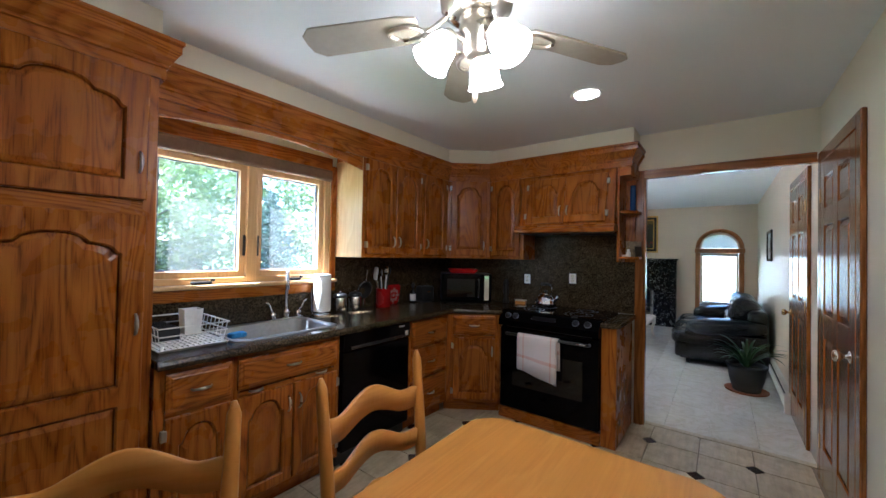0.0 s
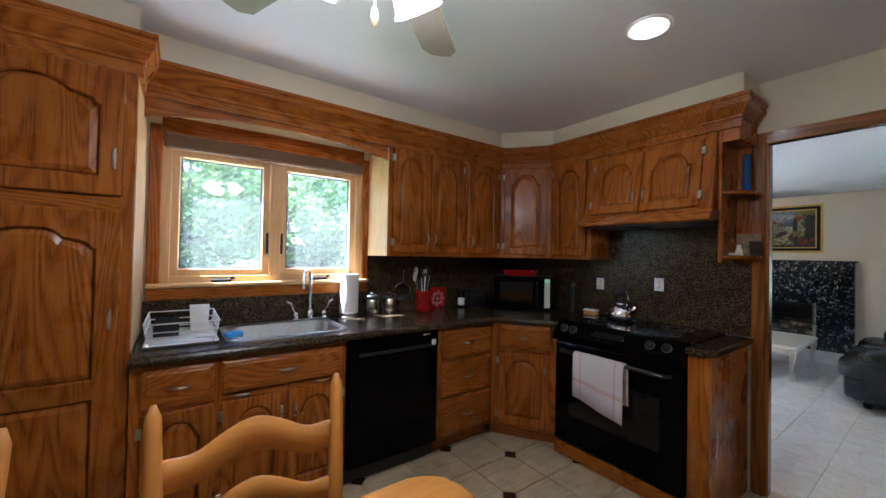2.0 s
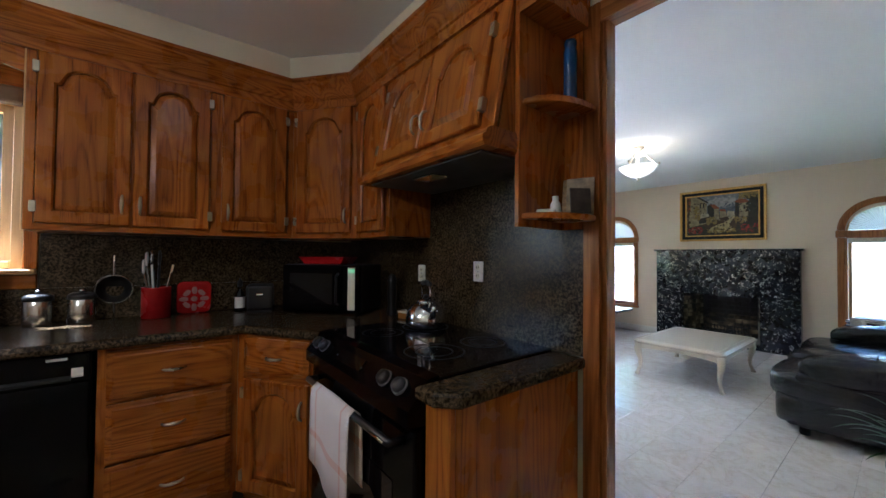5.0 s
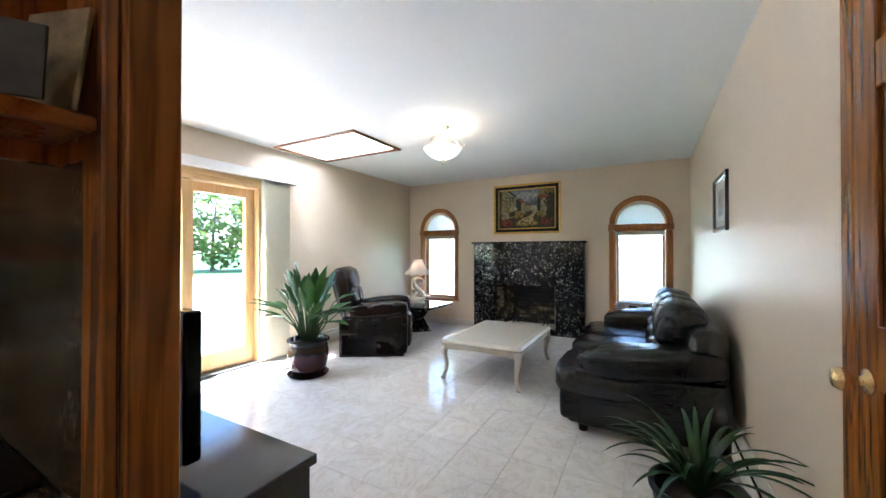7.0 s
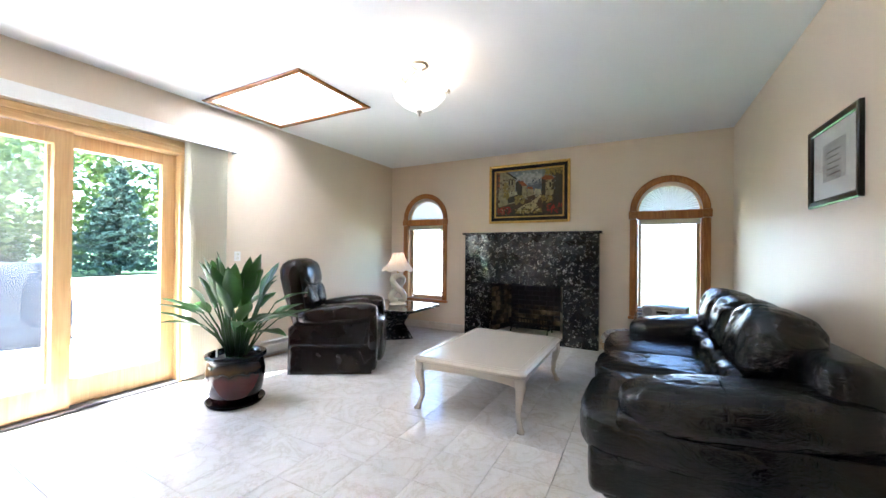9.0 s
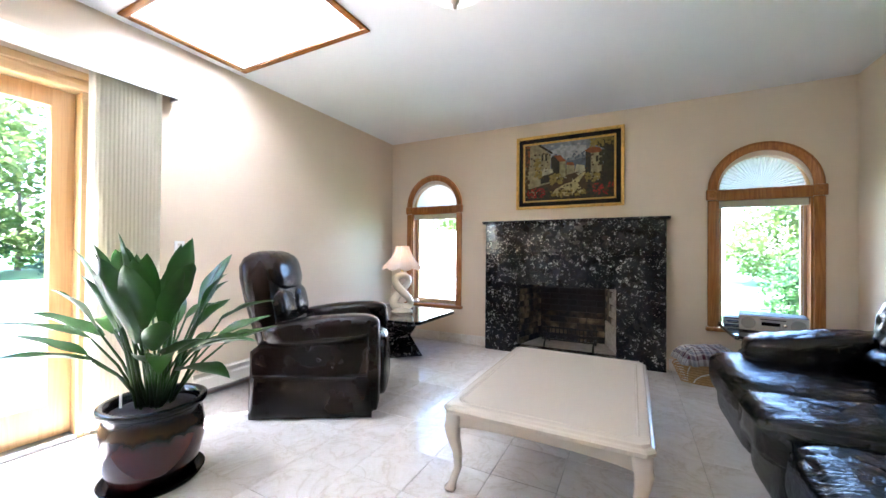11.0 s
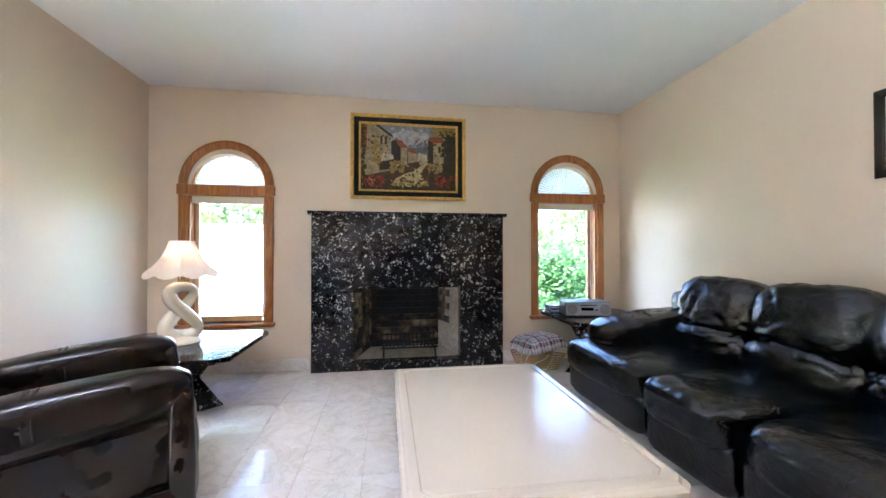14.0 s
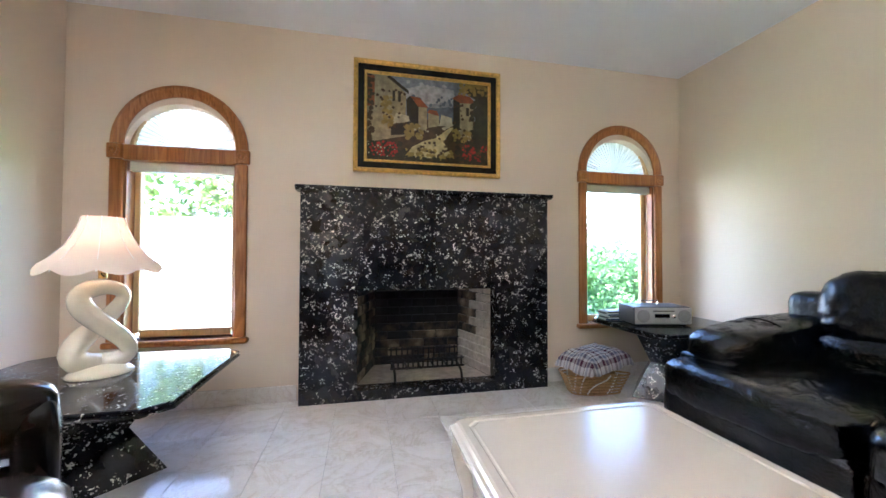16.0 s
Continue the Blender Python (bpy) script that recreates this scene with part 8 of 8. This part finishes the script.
def hedge(x, y, rx, ry, h, seed):
    rnd = random.Random(seed)
    t = thing("hedge_bush", "dense green garden bush behind the house", "bush", pose(x, y, -0.36))
    bm = bmesh.new()
    for k in range(26):
        c = Vector((rnd.uniform(-rx, rx) * 0.8, rnd.uniform(-ry, ry) * 0.8, h * rnd.uniform(0.15, 0.8)))
        leaf_cloud(bm, rnd, c, (rx * 0.4, ry * 0.5, h * 0.26), 260, 0.045 if rx < 2 else 0.13)
    part("foliage", bm, hedge_leaf, t)
    part("stems", tube([(0, 0, 0), (0.02, 0.05, h * 0.6)], 0.04, 8, radii=[0.05, 0.02]), bark, t)


hedge(2.1, 13.2, 1.0, 0.7, 1.75, 31)
hedge(4.0, 14.2, 1.2, 0.8, 1.9, 32)
for _k, (_x, _y) in enumerate(((-24, 24), (-16, 27), (-3, 27), (-32, 10))):
    hedge(_x, _y, 2.6, 2.0, 2.2, 40 + _k)



def grill():
    g = thing("covered_grill", "barbecue grill under a grey-blue weather cover", "grill", pose(-7.25, 6.2, -0.12, 0, 0, 62))
    rows = []
    prof = [(0.0, 0.60, 0.30), (0.35, 0.62, 0.31), (0.70, 0.60, 0.30), (0.78, 0.55, 0.29), (0.86, 0.40, 0.27), (1.02, 0.36, 0.20), (1.06, 0.32, 0.14)]
    rings = []
    for z, hx, hy in prof:
        ring = []
        for k in range(40):
            a = 2 * math.pi * k / 40
            f = 0.012 * math.sin(7 * a) * (1 - z)
            ring.append(((hx + f) * math.copysign(abs(math.cos(a)) ** 0.35, math.cos(a)), (hy + f) * math.copysign(abs(math.sin(a)) ** 0.35, math.sin(a)), z))
        rings.append(ring)
    part("cover", loft(rings), cover_cloth, g, "", True)
    part("hem", loft([[(p[0] * s, p[1] * s, z) for p in rings[0]] for s, z in ((1.0, 0.0), (1.015, 0.0), (1.015, 0.03), (1.0, 0.03))], caps=False), cover_cloth, g)


grill()


def garden_fence():
    f = thing("garden_fence", "white panel fence at the edge of the lawn", "fence", pose(-22, 19.5, -0.36, 0, 0, 40))
    for k in range(9):
        part("post", box(0.9 * k - 0.05, 0.9 * k + 0.05, -0.05, 0.05, 0, 1.55, 0.008), white_paint, f)
        if k < 8:
            part("panel", box(0.9 * k + 0.05, 0.9 * k + 0.85, -0.02, 0.02, 0.08, 1.45, 0.004), white_paint, f)
            part("cap_rail", box(0.9 * k + 0.05, 0.9 * k + 0.85, -0.04, 0.04, 1.45, 1.50, 0.004), white_paint, f)


garden_fence()


def vinyl_fence():
    f = thing("privacy_fence", "white vinyl privacy fence beyond the patio", "fence", pose(-8.9, 14.4, -0.121))
    for k in range(7):
        x = 1.6 * k
        part("post", box(x - 0.06, x + 0.06, -0.06, 0.06, 0, 1.86, 0.01), white_paint, f)
        part("post_cap", loft([[(x - r, -r, z), (x + r, -r, z), (x + r, r, z), (x - r, r, z)] for r, z in ((0.07, 1.861), (0.07, 1.885), (0.005, 1.93))]), white_paint, f)
        if k < 6:
            for z0, z1 in ((0.06, 0.16), (1.66, 1.76)):
                part("rail", box(x + 0.061, x + 1.539, -0.03, 0.03, z0, z1, 0.006), white_paint, f)
            for q in range(9):
                part("board", box(x + 0.064 + 0.164 * q, x + 0.224 + 0.164 * q, -0.012, 0.012, 0.161, 1.659, 0.003), white_paint, f)


vinyl_fence()


# ---- floor tiles, last ----
def kitchen_tiles():
    """Square tiles with every other corner cut for a dark insert."""
    sx, sy, cut, g = 0.3105, 0.3295, 0.052, 0.003
    ox, oy = -1.205, 3.487
    meshes = {}
    for par in (0, 1):
        hx, hy = sx / 2 - g, sy / 2 - g
        c = cut
        if par == 0:   # inserts at the lower left and upper right corners
            o = [(-hx + c, -hy), (hx, -hy), (hx, hy - c), (hx - c, hy), (-hx, hy), (-hx, -hy + c)]
        else:
            o = [(-hx, -hy), (hx - c, -hy), (hx, -hy + c), (hx, hy), (-hx + c, hy), (-hx, hy - c)]
        meshes[par] = mesh_of("tile", prism(o, -0.0079, 0.0, "z", bevel=0.0015), ceramic_m)
    c = cut - 0.004
    ins = mesh_of("insert_tile", prism([(-c, 0), (0, -c), (c, 0), (0, c)], -0.0079, -0.0002, "z", bevel=0.001), insert_m)
    i0, i1 = math.floor((KX + 0.5 - ox) / sx), math.floor((RX - ox) / sx)
    j0, j1 = math.floor((0.4 - oy) / sy), math.floor((SY + 0.05 - oy) / sy)
    for i in range(i0, i1 + 1):
        for j in range(j0, j1 + 1):
            x, y = ox + (i + 0.5) * sx, oy + (j + 0.5) * sy
            if x + sx / 2 < RX + 0.13 and y - sy / 2 < SY + 0.0:
                t = new("tile", meshes[(i + j) % 2])
                t.location = (x, y, 0)
                t.parent = floor_k
            if (i + j) % 2 == 0 and oy + j * sy < SY + 0.05:
                t = new("insert_tile", ins)
                t.location = (ox + i * sx, oy + j * sy, 0)
                t.parent = floor_k


kitchen_tiles()


def living_tiles():
    s, g = 0.305, 0.0009
    me = mesh_of("tile", box(-s / 2 + g, s / 2 - g, -s / 2 + g, s / 2 - g, -0.0059, 0.0, 0.0007), marble_m)
    x0, y0 = LX + 0.03, SY + 0.105
    for j in range(18):
        for i in range(15):
            x, y = x0 + (i + 0.5) * s, y0 + (j + 0.5) * s
            if x - s / 2 > RX or y - s / 2 > FY:
                continue
            t = new("tile", me)
            t.location = (x, y, 0)
            t.rotation_euler = (0, 0, 0)
            t.parent = floor_l


living_tiles()
